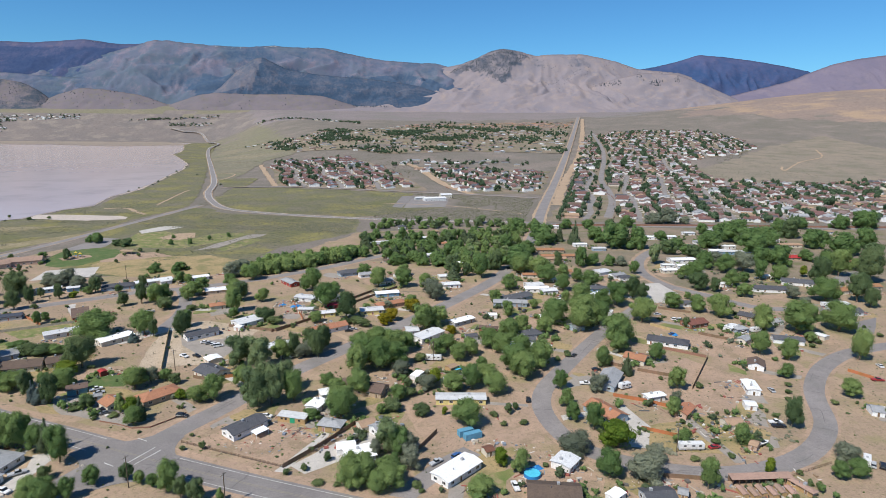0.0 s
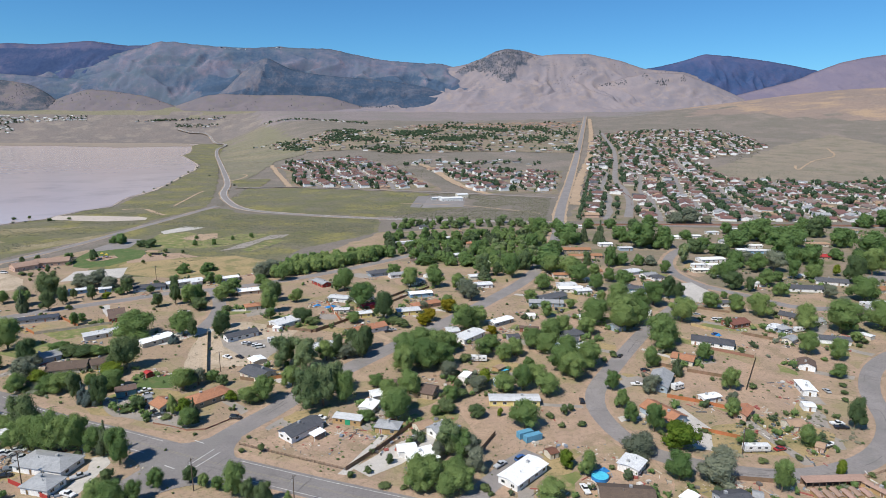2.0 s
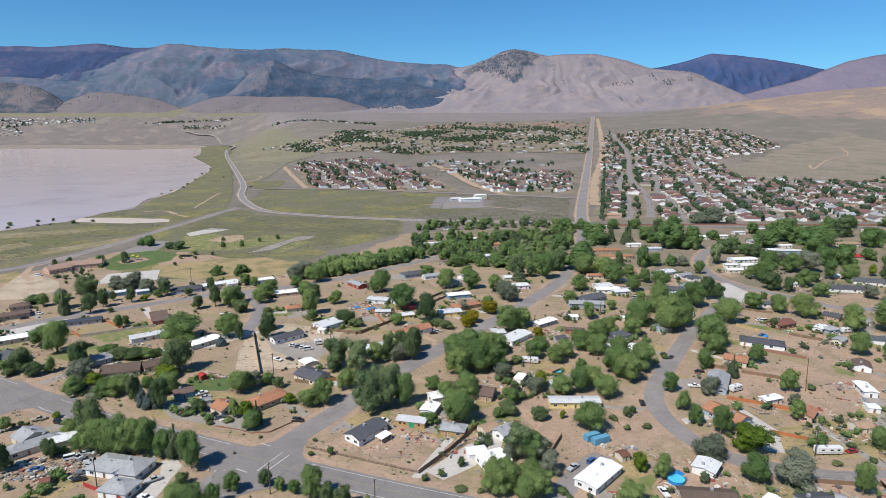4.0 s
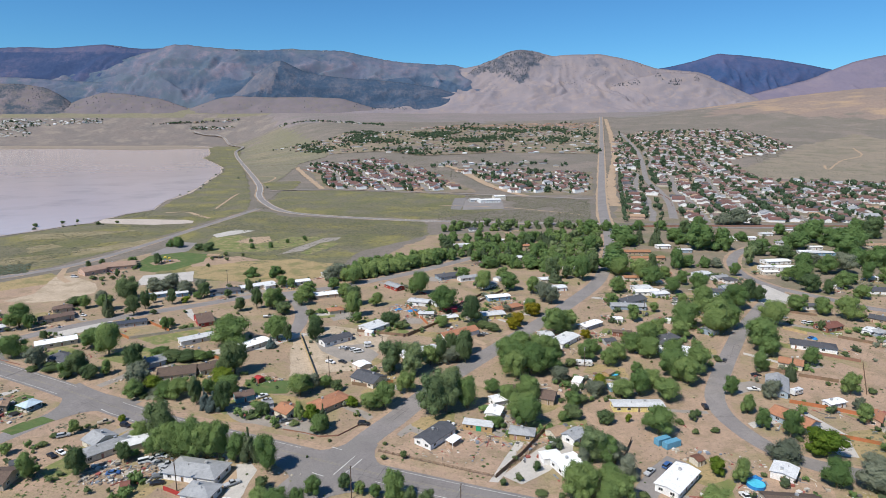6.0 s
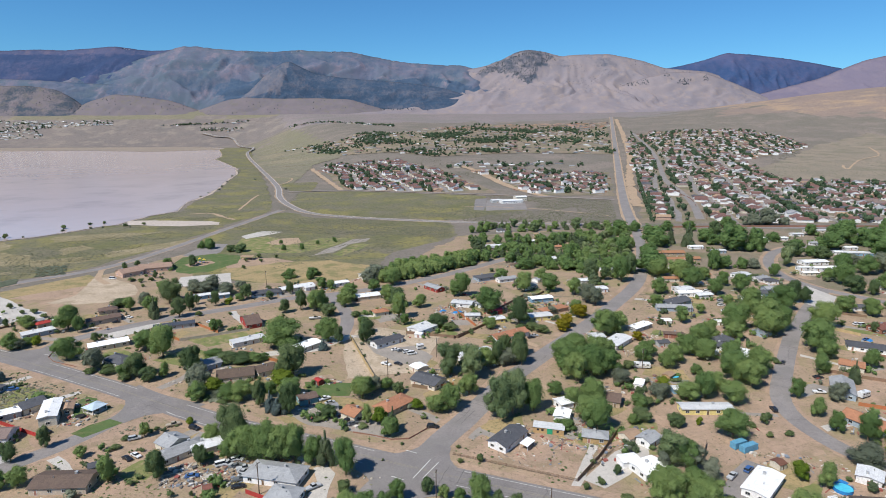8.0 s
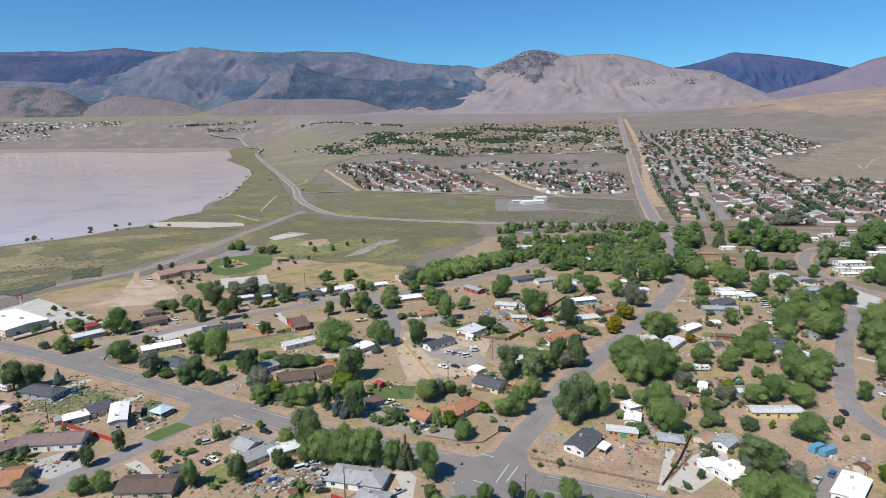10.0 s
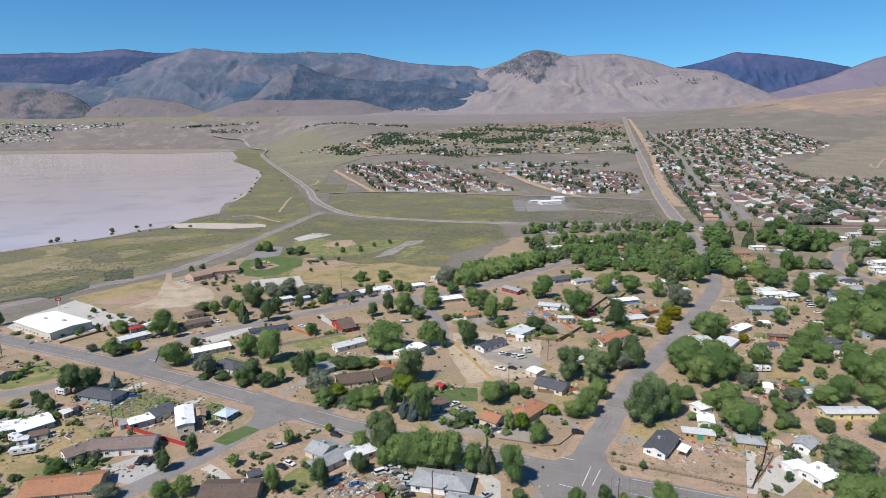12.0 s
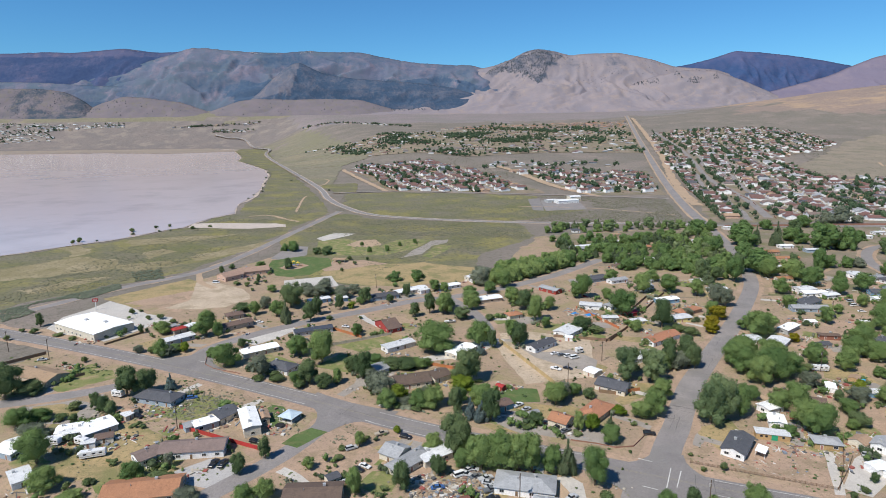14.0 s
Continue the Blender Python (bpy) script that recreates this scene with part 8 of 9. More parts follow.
# trees and shrubs of the corner blocks
plant('green', [(-182.7, 318.9, 16.2, 29.5), (-155.8, 322.0, 15.4, 17.0), (-240.8, 305.0, 18.6, 18.0), (-206.3, 251.4, 8.3, 11.8), (-214.2, 303.2, 4.3, 13.4), (-190.5, 295.5, 4.9, 13.5), (-186.4, 297.1, 4.0, 8.3), (-185.4, 252.3, 10.4, 14.1), (-192.1, 253.0, 7.9, 12.9), (-173.0, 253.3, 8.4, 8.6), (-163.0, 251.9, 10.2, 13.9), (-166.3, 251.1, 6.8, 8.5), (-130.8, 249.1, 11.1, 15.0), (-120.4, 257.4, 6.0, 9.5), (-127.3, 226.3, 9.2, 5.8), (-117.4, 215.3, 8.6, 10.0), (-98.1, 234.0, 7.5, 12.7), (-90.1, 235.7, 12.7, 13.2), (-56.1, 232.4, 15.4, 12.8), (-81.4, 249.5, 10.5, 12.0), (-70.1, 280.7, 11.4, 13.0), (-186.4, 215.2, 8.4, 9.2)])
plant('green', [(-176.9, 202.3, 8.0, 8.8), (-170.1, 200.9, 14.3, 15.0), (-163.5, 200.5, 15.1, 15.4), (-157.0, 199.7, 15.6, 15.1), (-151.9, 199.9, 14.3, 13.4), (-165.5, 211.0, 10.1, 17.6), (-174.9, 212.8, 9.1, 12.0), (-144.9, 198.8, 12.1, 9.9), (-132.2, 189.5, 14.4, 12.0), (-113.3, 174.4, 8.1, 7.7), (-129.7, 166.4, 9.4, 10.6), (-123.4, 164.6, 9.8, 10.9), (-118.2, 166.6, 8.7, 7.1), (-98.0, 174.2, 5.2, 5.2), (-93.5, 172.1, 5.5, 5.6), (-87.6, 169.5, 11.4, 10.6), (-68.5, 162.7, 4.9, 3.5), (-21.4, 265.5, 17.2, 20.4), (-29.1, 260.7, 15.5, 15.3), (-34.4, 220.9, 12.9, 17.7), (-42.8, 246.5, 6.5, 9.9), (-46.0, 215.7, 5.0, 7.9)])
plant('green', [(-22.8, 170.1, 11.1, 14.7), (-27.8, 164.5, 12.4, 14.0), (-17.7, 162.9, 9.2, 10.0), (-12.1, 177.2, 6.9, 6.9), (17.8, 205.7, 12.8, 17.1), (-17.9, 218.3, 4.6, 6.4), (32.5, 172.1, 9.4, 8.4), (34.3, 234.3, 10.7, 16.2), (32.5, 248.9, 8.6, 15.1), (14.3, 238.1, 9.6, 14.4)])
plant('dark', [(-166.8, 275.1, 17.6, 18.1), (-133.8, 318.9, 14.5, 13.5), (-203.8, 295.4, 5.6, 16.1), (-196.5, 294.4, 6.1, 16.6), (-143.7, 232.5, 6.0, 9.0), (-114.8, 253.9, 5.8, 6.8), (-81.9, 165.5, 8.1, 6.3), (-76.6, 163.8, 8.5, 7.1), (-0.3, 215.9, 5.8, 9.5), (-13.0, 220.4, 5.7, 10.7), (-36.3, 183.9, 3.7, 3.8)])
plant('conifer', [(-149.4, 318.7, 10.6, 6.5), (-218.2, 283.5, 14.6, 11.4), (-175.4, 244.8, 14.0, 8.2), (-161.3, 237.4, 14.0, 10.0), (-116.4, 219.8, 10.5, 5.3), (-64.5, 282.4, 15.0, 9.8), (-177.1, 214.7, 18.2, 15.1), (-140.0, 196.3, 14.0, 5.9), (-103.8, 176.7, 7.0, 6.2), (36.3, 215.4, 4.7, 4.9), (39.9, 217.8, 4.0, 3.3)])
plant('spruce', [(-156.7, 309.7, 7.5, 7.1), (-169.8, 239.3, 11.3, 6.4), (-165.3, 237.3, 10.2, 8.5)])
plant('silver', [(-208.5, 265.0, 11.9, 14.4), (-213.7, 281.3, 6.8, 9.0), (-200.4, 257.2, 2.2, 14.0), (-125.9, 255.0, 8.0, 8.2), (-6.2, 176.5, 10.0, 8.7), (-18.9, 185.7, 6.6, 6.2)])
plant('lime', [(-171.3, 267.9, 7.1, 14.4), (-121.9, 225.3, 8.3, 7.5), (-106.3, 237.5, 4.8, 7.1), (26.0, 177.4, 6.6, 6.6), (9.2, 215.7, 4.0, 2.7)])
plant('bush', [(-146.8, 230.4, 2.4, 5.4), (-148.5, 229.0, 1.7, 4.8), (-128.3, 222.8, 1.7, 5.8), (-112.6, 208.7, 1.2, 2.2), (-132.1, 178.9, 5.1, 6.1), (-91.3, 194.7, 2.1, 2.8), (-91.1, 204.7, 1.5, 2.3), (-83.9, 194.6, 3.6, 3.2), (-117.9, 196.9, 1.2, 1.3), (-38.1, 169.9, 1.6, 5.3), (-43.8, 178.8, 2.5, 3.2), (-43.7, 178.2, 2.5, 2.8), (-31.4, 168.5, 1.5, 3.5), (32.6, 204.7, 2.1, 3.7), (40.8, 205.1, 2.4, 4.8)])
plant('tall', [(-74.5, 229.9, 18.4, 15.1), (-65.6, 229.9, 17.5, 12.8), (-61.0, 242.3, 14.1, 11.5), (-89.6, 273.1, 14.8, 14.8), (-78.7, 269.3, 13.8, 15.8)])
# trees and shrubs of the western yards
plant('dark', [(-381.0, 274.1, 17.9, 19.3), (-372.6, 279.4, 7.5, 14.0), (-337.2, 249.3, 4.7, 4.9), (-334.1, 261.5, 8.4, 6.7), (-328.7, 257.0, 8.8, 7.1), (-323.4, 252.9, 8.4, 6.4), (-326.1, 273.6, 15.3, 14.2), (-318.0, 276.2, 13.0, 12.9), (-289.9, 331.5, 5.8, 6.2), (-243.9, 280.4, 12.6, 14.0), (-249.5, 215.0, 9.9, 6.4), (-256.4, 205.5, 8.6, 7.2), (-235.6, 275.2, 8.0, 10.8), (-276.1, 404.7, 17.5, 20.5), (-208.5, 409.6, 6.6, 8.1), (-191.1, 377.7, 9.8, 9.8), (-162.3, 369.8, 8.2, 13.9), (-91.6, 342.0, 8.6, 15.7), (-349.3, 522.1, 5.7, 6.7), (-353.8, 508.2, 7.7, 6.0), (-315.3, 476.2, 7.8, 4.5), (-300.2, 518.1, 11.8, 8.7)])
plant('dark', [(-307.4, 400.1, 5.2, 17.2)])
plant('green', [(-353.5, 252.9, 5.7, 12.8), (-358.4, 245.9, 9.2, 14.3), (-333.6, 217.8, 13.4, 15.2), (-321.7, 200.8, 9.2, 13.1), (-318.9, 248.8, 3.7, 4.8), (-344.1, 357.4, 9.1, 13.7), (-332.7, 320.4, 9.8, 13.2), (-324.6, 328.4, 5.1, 8.9), (-315.8, 352.4, 16.1, 17.9), (-307.5, 347.0, 10.8, 8.4), (-290.5, 304.8, 12.5, 18.2), (-302.1, 319.7, 5.7, 7.8), (-255.0, 317.8, 10.5, 17.8), (-251.7, 276.2, 6.9, 9.7), (-287.3, 227.0, 4.0, 6.5), (-293.2, 203.6, 8.2, 10.6), (-309.1, 194.7, 3.4, 11.1), (-250.5, 187.8, 7.3, 9.5), (-243.8, 189.6, 7.8, 9.0), (-232.5, 207.1, 5.0, 6.4), (-175.5, 436.9, 8.9, 12.6), (-171.4, 381.3, 14.6, 15.1)])
plant('green', [(-153.0, 399.8, 11.3, 16.7), (-226.3, 343.4, 8.4, 6.9), (-112.4, 348.5, 7.8, 8.2), (-326.2, 527.6, 6.2, 10.0), (-297.9, 444.1, 6.4, 9.4), (-309.0, 592.0, 13.2, 14.8), (-318.1, 595.8, 8.9, 9.9), (-296.8, 391.0, 10.0, 10.9), (-281.5, 385.1, 11.8, 14.8)])
plant('silver', [(-344.7, 234.3, 8.3, 14.4), (-326.9, 318.6, 5.7, 10.9), (-346.1, 327.3, 4.4, 7.6), (-275.0, 286.4, 11.6, 12.7), (-283.6, 212.5, 5.9, 5.1), (-269.6, 190.2, 6.0, 10.3), (-270.2, 438.7, 8.5, 13.8), (-258.7, 431.3, 9.1, 16.2), (-278.0, 414.2, 10.6, 10.5), (-293.6, 405.8, 8.5, 12.1), (-268.8, 430.5, 7.8, 11.7)])
plant('bush', [(-356.9, 256.8, 2.5, 7.1), (-343.0, 260.9, 4.1, 7.7), (-344.0, 251.8, 3.0, 6.9), (-367.9, 316.9, 3.6, 4.2), (-339.1, 321.5, 4.5, 6.7), (-262.5, 289.5, 3.3, 7.0), (-267.1, 279.5, 3.1, 7.4), (-291.7, 266.0, 1.3, 2.7), (-284.7, 202.6, 3.7, 11.4), (-313.6, 200.5, 3.2, 3.9), (-308.1, 203.4, 2.5, 5.2), (-324.4, 480.5, 2.8, 3.6), (-329.7, 467.3, 3.5, 7.0), (-321.2, 463.1, 3.7, 5.4), (-314.5, 467.5, 3.8, 5.5), (-313.4, 449.6, 2.6, 3.4), (-309.3, 473.8, 2.5, 4.5), (-379.7, 399.6, 4.4, 4.6), (-364.2, 386.5, 3.4, 4.4), (-356.2, 386.9, 3.9, 6.1), (-345.7, 378.1, 3.0, 5.9), (-376.1, 404.1, 2.0, 3.7)])
plant('bush', [(-431.0, 357.2, 3.4, 4.4), (-422.3, 364.2, 4.0, 6.2), (-406.0, 358.8, 1.9, 7.8), (-394.2, 352.1, 2.0, 6.7), (-431.8, 369.0, 2.7, 4.1), (-385.4, 357.0, 2.6, 3.4)])
plant('spruce', [(-308.4, 278.9, 9.1, 7.1)])
plant('conifer', [(-426.7, 378.4, 10.3, 6.0), (-366.5, 360.2, 4.5, 3.3), (-357.0, 359.6, 6.3, 4.1), (-257.7, 373.1, 14.7, 11.8), (-256.3, 400.4, 8.0, 6.3), (-241.7, 395.9, 11.5, 7.9), (-225.7, 412.0, 12.0, 10.2), (-196.7, 422.1, 10.3, 7.4), (-181.8, 382.5, 14.9, 9.1), (-117.1, 386.0, 14.3, 15.5), (-272.6, 371.2, 15.3, 8.7), (-256.2, 386.7, 13.8, 8.9)])
plant('lime', [(-319.3, 327.3, 6.1, 6.6), (-234.1, 399.9, 4.7, 7.1)])
plant('dark', [(-198.3, 191.9, 11.8, 8.7), (-185.6, 198.9, 8.9, 7.1), (-224.2, 292.1, 8.7, 10.5)])
plant('green', [(-215.0, 221.3, 6.0, 6.0), (-229.9, 279.2, 7.7, 7.5)])
plant('lime', [(-200.5, 230.6, 3.3, 4.3), (-200.5, 261.7, 7.1, 10.7)])
plant('bush', [(-222.3, 212.4, 2.1, 4.8), (-262.5, 282.3, 3.1, 9.3), (-247.2, 276.0, 4.1, 8.3), (-269.7, 285.5, 2.4, 5.8), (-200.9, 252.4, 2.4, 6.1), (-193.3, 248.5, 2.3, 6.6), (-221.0, 218.9, 1.7, 4.6), (-212.3, 225.8, 1.7, 2.9)])
plant('silver', [(-188.3, 260.0, 5.8, 6.8), (-212.9, 270.4, 7.9, 7.8)])
# trees of the middle blocks
plant('conifer', [
    (-54, 278, 15.5, 11.5), (-48, 284, 13.6, 9.1), (-6, 242, 5.4, 5.7),
])
plant('silver', [
    (-57, 278, 7.8, 11.5), (-9, 257, 8.1, 11.9), (3, 241, 7.7, 11.3),
])
plant('green', [
    (-28, 238, 12.7, 15.1), (-38, 236, 9.4, 11.1), (-34, 214, 13.9, 14.4), (-28, 277, 12.8, 18.9), (-20, 292, 13.4, 19.7),
    (-12, 283, 13.0, 18.6), (-12, 269, 12.5, 18.4), (14, 330, 12.4, 18.3), (6, 335, 10.5, 13.4), (11, 281, 10.1, 12.8), (21, 273, 9.9, 12.6),
    (17, 290, 8.9, 13.2), (28, 280, 10.1, 12.8), (39, 292, 11.3, 16.7), (54, 304, 11.8, 17.4), (62, 312, 11.3, 14.3), (46, 283, 11.1, 16.4),
    (24, 240, 12.2, 13.1), (48, 258, 14.7, 18.2), (55, 248, 14.9, 17.7), (64, 261, 15.2, 17.4),
])
plant('green', [
    (54, 272, 13.0, 19.1), (-10, 231, 7.4, 10.9), (65, 237, 9.7, 8.7),
    (63, 220, 9.3, 8.3), (62, 208, 9.0, 8.0), (32, 265, 5.5, 8.1),
])
plant('gold', [
    (21, 313, 5.2, 7.1), (-17, 327, 7.4, 10.9),
])
plant('lime', [
    (7, 246, 8.5, 8.7),
])
plant('bush', [
    (-5, 235, 3.9, 8.3), (74, 269, 2.5, 4.5), (79, 274, 2.5, 4.6), (82, 278, 2.6, 4.7),
    (-36, 336, 4.6, 9.7), (-42, 333, 4.2, 8.9), (1, 274, 4.4, 7.6), (30, 213, 2.3, 4.7),
])
# trees of the eastern blocks
plant('green', [
    (201, 588, 17.8, 22.8), (209, 547, 30.9, 36.9), (229, 544, 27.1, 21.8), (266, 664, 17.5, 22.4), (160, 476, 13.4, 16.0), (175, 475, 11.3, 13.5),
    (185, 445, 11.1, 10.3), (265, 516, 11.9, 15.3), (334, 615, 15.6, 16.1), (303, 542, 22.9, 29.3), (340, 576, 27.2, 34.9), (350, 552, 24.0, 30.8),
    (360, 541, 27.2, 34.0), (330, 511, 25.0, 32.0), (253, 460, 19.4, 16.7), (223, 418, 17.0, 20.3), (223, 434, 11.0, 13.1), (266, 448, 17.3, 22.2),
    (308, 470, 20.7, 17.9), (279, 421, 16.5, 13.5), (325, 478, 15.4, 18.3), (246, 404, 13.9, 17.8), (240, 377, 11.3, 14.5), (325, 465, 23.3, 21.0),
])
plant('green', [
    (292, 415, 14.8, 19.0), (363, 484, 13.4, 16.0), (354, 445, 18.8, 24.1), (352, 429, 22.9, 20.6), (408, 538, 24.1, 24.8), (418, 508, 26.9, 34.5),
    (463, 535, 25.7, 22.2), (290, 362, 19.5, 25.0), (173, 352, 12.7, 16.3), (142, 327, 16.0, 20.5), (195, 373, 5.4, 6.4), (188, 346, 11.8, 15.1),
    (197, 335, 15.3, 19.6), (210, 309, 15.8, 18.9), (228, 304, 21.4, 27.5), (255, 304, 20.3, 26.0), (139, 362, 16.5, 21.2), (127, 357, 12.9, 16.6),
    (100, 310, 17.5, 21.7), (114, 325, 14.8, 19.0), (105, 299, 19.3, 24.8), (111, 352, 18.9, 24.2), (107, 322, 19.3, 24.7), (86, 326, 17.5, 22.4),
])
plant('green', [
    (77, 310, 11.2, 14.3), (128, 644, 19.2, 24.6), (96, 544, 20.2, 17.4), (139, 572, 26.4, 33.9), (148, 472, 22.6, 13.2), (112, 519, 17.5, 22.4),
    (91, 462, 25.7, 33.0), (103, 440, 18.8, 24.1), (107, 422, 16.4, 21.0), (73, 406, 12.2, 15.6), (57, 373, 9.6, 12.3), (60, 341, 11.8, 11.4),
    (112, 398, 13.1, 15.7), (106, 370, 9.4, 8.4), (134, 406, 14.4, 18.5), (81, 358, 6.8, 8.1), (124, 439, 10.8, 11.8), (130, 422, 12.3, 11.4),
    (202, 573, 13.9, 16.6), (214, 654, 14.5, 17.3), (188, 655, 14.4, 18.5), (151, 657, 14.3, 18.3), (271, 585, 12.6, 16.2), (261, 415, 9.8, 12.6),
])
plant('green', [
    (269, 542, 12.9, 16.6), (387, 631, 18.1, 23.2), (434, 630, 18.6, 23.9), (474, 647, 16.9, 21.7), (523, 646, 20.2, 25.9), (554, 646, 27.5, 35.3),
    (440, 564, 15.2, 19.5), (381, 446, 11.6, 14.9),
])
plant('silver', [
    (306, 683, 18.3, 23.4), (327, 684, 24.6, 31.5), (346, 681, 12.4, 15.9), (185, 475, 10.6, 13.6), (270, 471, 14.5, 17.3), (281, 448, 17.6, 22.5),
    (271, 370, 10.1, 12.9), (265, 350, 7.4, 9.5),
])
plant('tall', [
    (217, 478, 20.7, 14.5),
])
plant('conifer', [
    (248, 518, 16.5, 21.2), (267, 505, 14.1, 18.1), (420, 590, 27.1, 26.5), (214, 393, 15.1, 19.3), (224, 390, 11.0, 9.7), (360, 454, 20.0, 12.3),
    (317, 404, 22.4, 19.2), (412, 466, 23.1, 26.2), (362, 409, 28.8, 26.1), (312, 360, 24.4, 18.4), (312, 348, 13.6, 12.6), (165, 316, 7.3, 5.5),
    (149, 379, 12.8, 11.5), (157, 378, 16.2, 13.4), (162, 375, 11.9, 11.6), (73, 464, 21.2, 15.0), (160, 582, 21.9, 7.6), (172, 567, 29.7, 12.5),
    (130, 477, 14.5, 10.5), (232, 629, 18.7, 19.6), (209, 357, 7.0, 9.0),
])
plant('lime', [
    (321, 429, 10.0, 8.0),
])
G3 = ["green", "green", "green", "green", "conifer"]
grove([(-131, 449), (-57, 492), (-43, 533), (-120, 484)], 62, ["green"], (10, 14), 1, 5, 10)
grove([(-45, 505), (36, 466), (76, 617), (-47, 613)], 92, G3, (8, 14), 2, 6, 12)
grove([(26, 430), (75, 461), (149, 672), (76, 617)], 85, G3 + ["tall"], (7, 13), 3, 5.5, 8)
grove([(-38, 653), (144, 668), (156, 703), (-40, 698)], 42, ["green", "green", "tall", "conifer"], (7, 12), 4, 6)
grove([(330, 250), (420, 200), (560, 330), (420, 330)], 40, G3, (5, 10), 18, 8)



# ---- far houses ----
FAR_KINDS = [("maroon", "white", 19, 13, 3.4), ("umber", "white", 19, 13, 3.4), ("maroon", "cream", 20, 12, 3.3), ("grey", "white", 17, 13, 5.2), ("umber", "cream", 19, 12, 3.3),
             ("maroon", "white", 17, 13, 5.4), ("brown", "white", 21, 13, 3.3), ("tan", "pinkwall", 18, 12, 3.2), ("slate", "grey", 18, 12, 3.4)]
far_protos = {}


def far_house(x, y, turn, which):
    """A house of the far streets: a gabled body, a garage wing with its gable to the street, doors and windows."""
    roof, wall, L, W, H = FAR_KINDS[which]
    m = pose(x, y, height(x, y), 0, 0, turn)
    if which in far_protos:
        return copy_thing(far_protos[which], m)
    top = tagged(new("house"), "%s suburban house with a %s" % (WALL_WORDS.get(wall, wall), HOUSE_WORDS.get(roof, "dark brown roof")), "house", group="houses of the far subdivision")
    wl, wd = L * 0.42, 7.0
    wx, wy = L * 0.27, -W / 2 - 2.0
    rise, rise2 = W * 0.2, wl * 0.24
    bm = bmesh.new()
    prism(bm, [(-W / 2, -0.5), (W / 2, -0.5), (W / 2, H), (0, H + rise), (-W / 2, H)], -L / 2, L / 2)
    bmesh.ops.rotate(bm, verts=bm.verts[:], matrix=Matrix.Rotation(radians(-90), 3, "Z"))
    wing = [v for v in bm.verts]
    prism(bm, [(wx - wl / 2, -0.5), (wx + wl / 2, -0.5), (wx + wl / 2, H), (wx, H + rise2), (wx - wl / 2, H)], wy - wd / 2, wy + wd / 2)
    part("wall", bm, WALLM[wall], top)
    for along, half, end0, end1, cx, up in (("x", W / 2 + 0.6, -L / 2 - 0.5, L / 2 + 0.5, 0, rise), ("y", wl / 2 + 0.5, wy - wd / 2 - 0.4, 0, wx, rise2)):
        bm = bmesh.new()
        s = up / (half - 0.55)
        prism(bm, [(cx - half, H - s * 0.55 + 0.05), (cx, H + up + 0.05), (cx + half, H - s * 0.55 + 0.05), (cx + half, H - s * 0.55 + 0.25), (cx, H + up + 0.28), (cx - half, H - s * 0.55 + 0.25)], end0, end1)
        if along == "x":
            bmesh.ops.rotate(bm, verts=bm.verts[:], matrix=Matrix.Rotation(radians(-90), 3, "Z"))
        part("roof", bm, ROOFM[roof], top)
    bm = bmesh.new()
    box(bm, wx, wy - wd / 2 - 0.03, 1.15, wl * 0.66, 0.08, 2.3)
    part("garage_door", bm, M["trim"], top)
    for u in (-0.34, -0.1):
        bm = bmesh.new()
        box(bm, L * u, -W / 2 - 0.03, 1.7, 2.0, 0.08, 1.3)
        part("window", bm, M["glass"], top)
    top.matrix_basis = m
    far_protos[which] = top
    return top


def icosa(rng, squash=0.8):
    bm = bmesh.new()
    bmesh.ops.create_icosphere(bm, subdivisions=1, radius=1)
    bm.verts.index_update()
    v = np.array([tuple(q.co) for q in bm.verts])
    f = np.array([[q.index for q in t.verts] for t in bm.faces])
    bm.free()
    return v, f


ICO_V, ICO_F = icosa(None)


OCT_V = np.array([(1, 0, 0), (0, 1, 0), (-1, 0, 0), (0, -1, 0), (0, 0, 1), (0, 0, -1)], float)
OCT_F = np.array([(0, 1, 4), (1, 2, 4), (2, 3, 4), (3, 0, 4), (1, 0, 5), (2, 1, 5), (3, 2, 5), (0, 3, 5)])


def clumps(name, places, material, label, category, seed, lumps=3):
    """Many distant trees or shrubs in one mesh: a few rough lobes each, with loose sprays of leaves round them. Places: x, y, height, width."""
    rng = np.random.default_rng(seed)
    V, F, k = [], [], 0
    BV, BF = (ICO_V, ICO_F) if lumps > 1 else (OCT_V, OCT_F)
    for x, y, h, w in places:
        z = height(x, y)
        for j in range(lumps):
            o = rng.uniform(-0.26, 0.26, 2) * w if lumps > 1 else (0, 0)
            s = w * (0.27 if lumps > 1 else 0.5) * rng.uniform(0.7, 1.2)
            up = h * (0.36 + (rng.uniform(0, 0.3) if lumps > 1 else 0.06))
            v = BV * rng.uniform(0.72, 1.25, (len(BV), 1))
            v = v * (s, s, h * (0.3 if lumps > 1 else 0.5)) + (x + o[0], y + o[1], z + up)
            V.append(v)
            F.append(BF + k)
            k += len(BV)
            if lumps > 1:
                d = rng.normal(size=(14, 3))
                d /= np.linalg.norm(d, axis=1)[:, None]
                c = d * np.array([s, s, h * 0.3]) * rng.uniform(0.9, 1.45, (14, 1)) + (x + o[0], y + o[1], z + up)
                t = (c[:, None, :] + rng.normal(size=(14, 3, 3)) * s * 0.3).reshape(-1, 3)
                V.append(t)
                F.append(np.arange(42).reshape(-1, 3) + k)
                k += 42
    if not V:
        return
    me = flat_mesh(name, np.concatenate(V).tolist(), np.concatenate(F).tolist(), material)
    return tagged(new(name, me), label, category, kind="stuff")


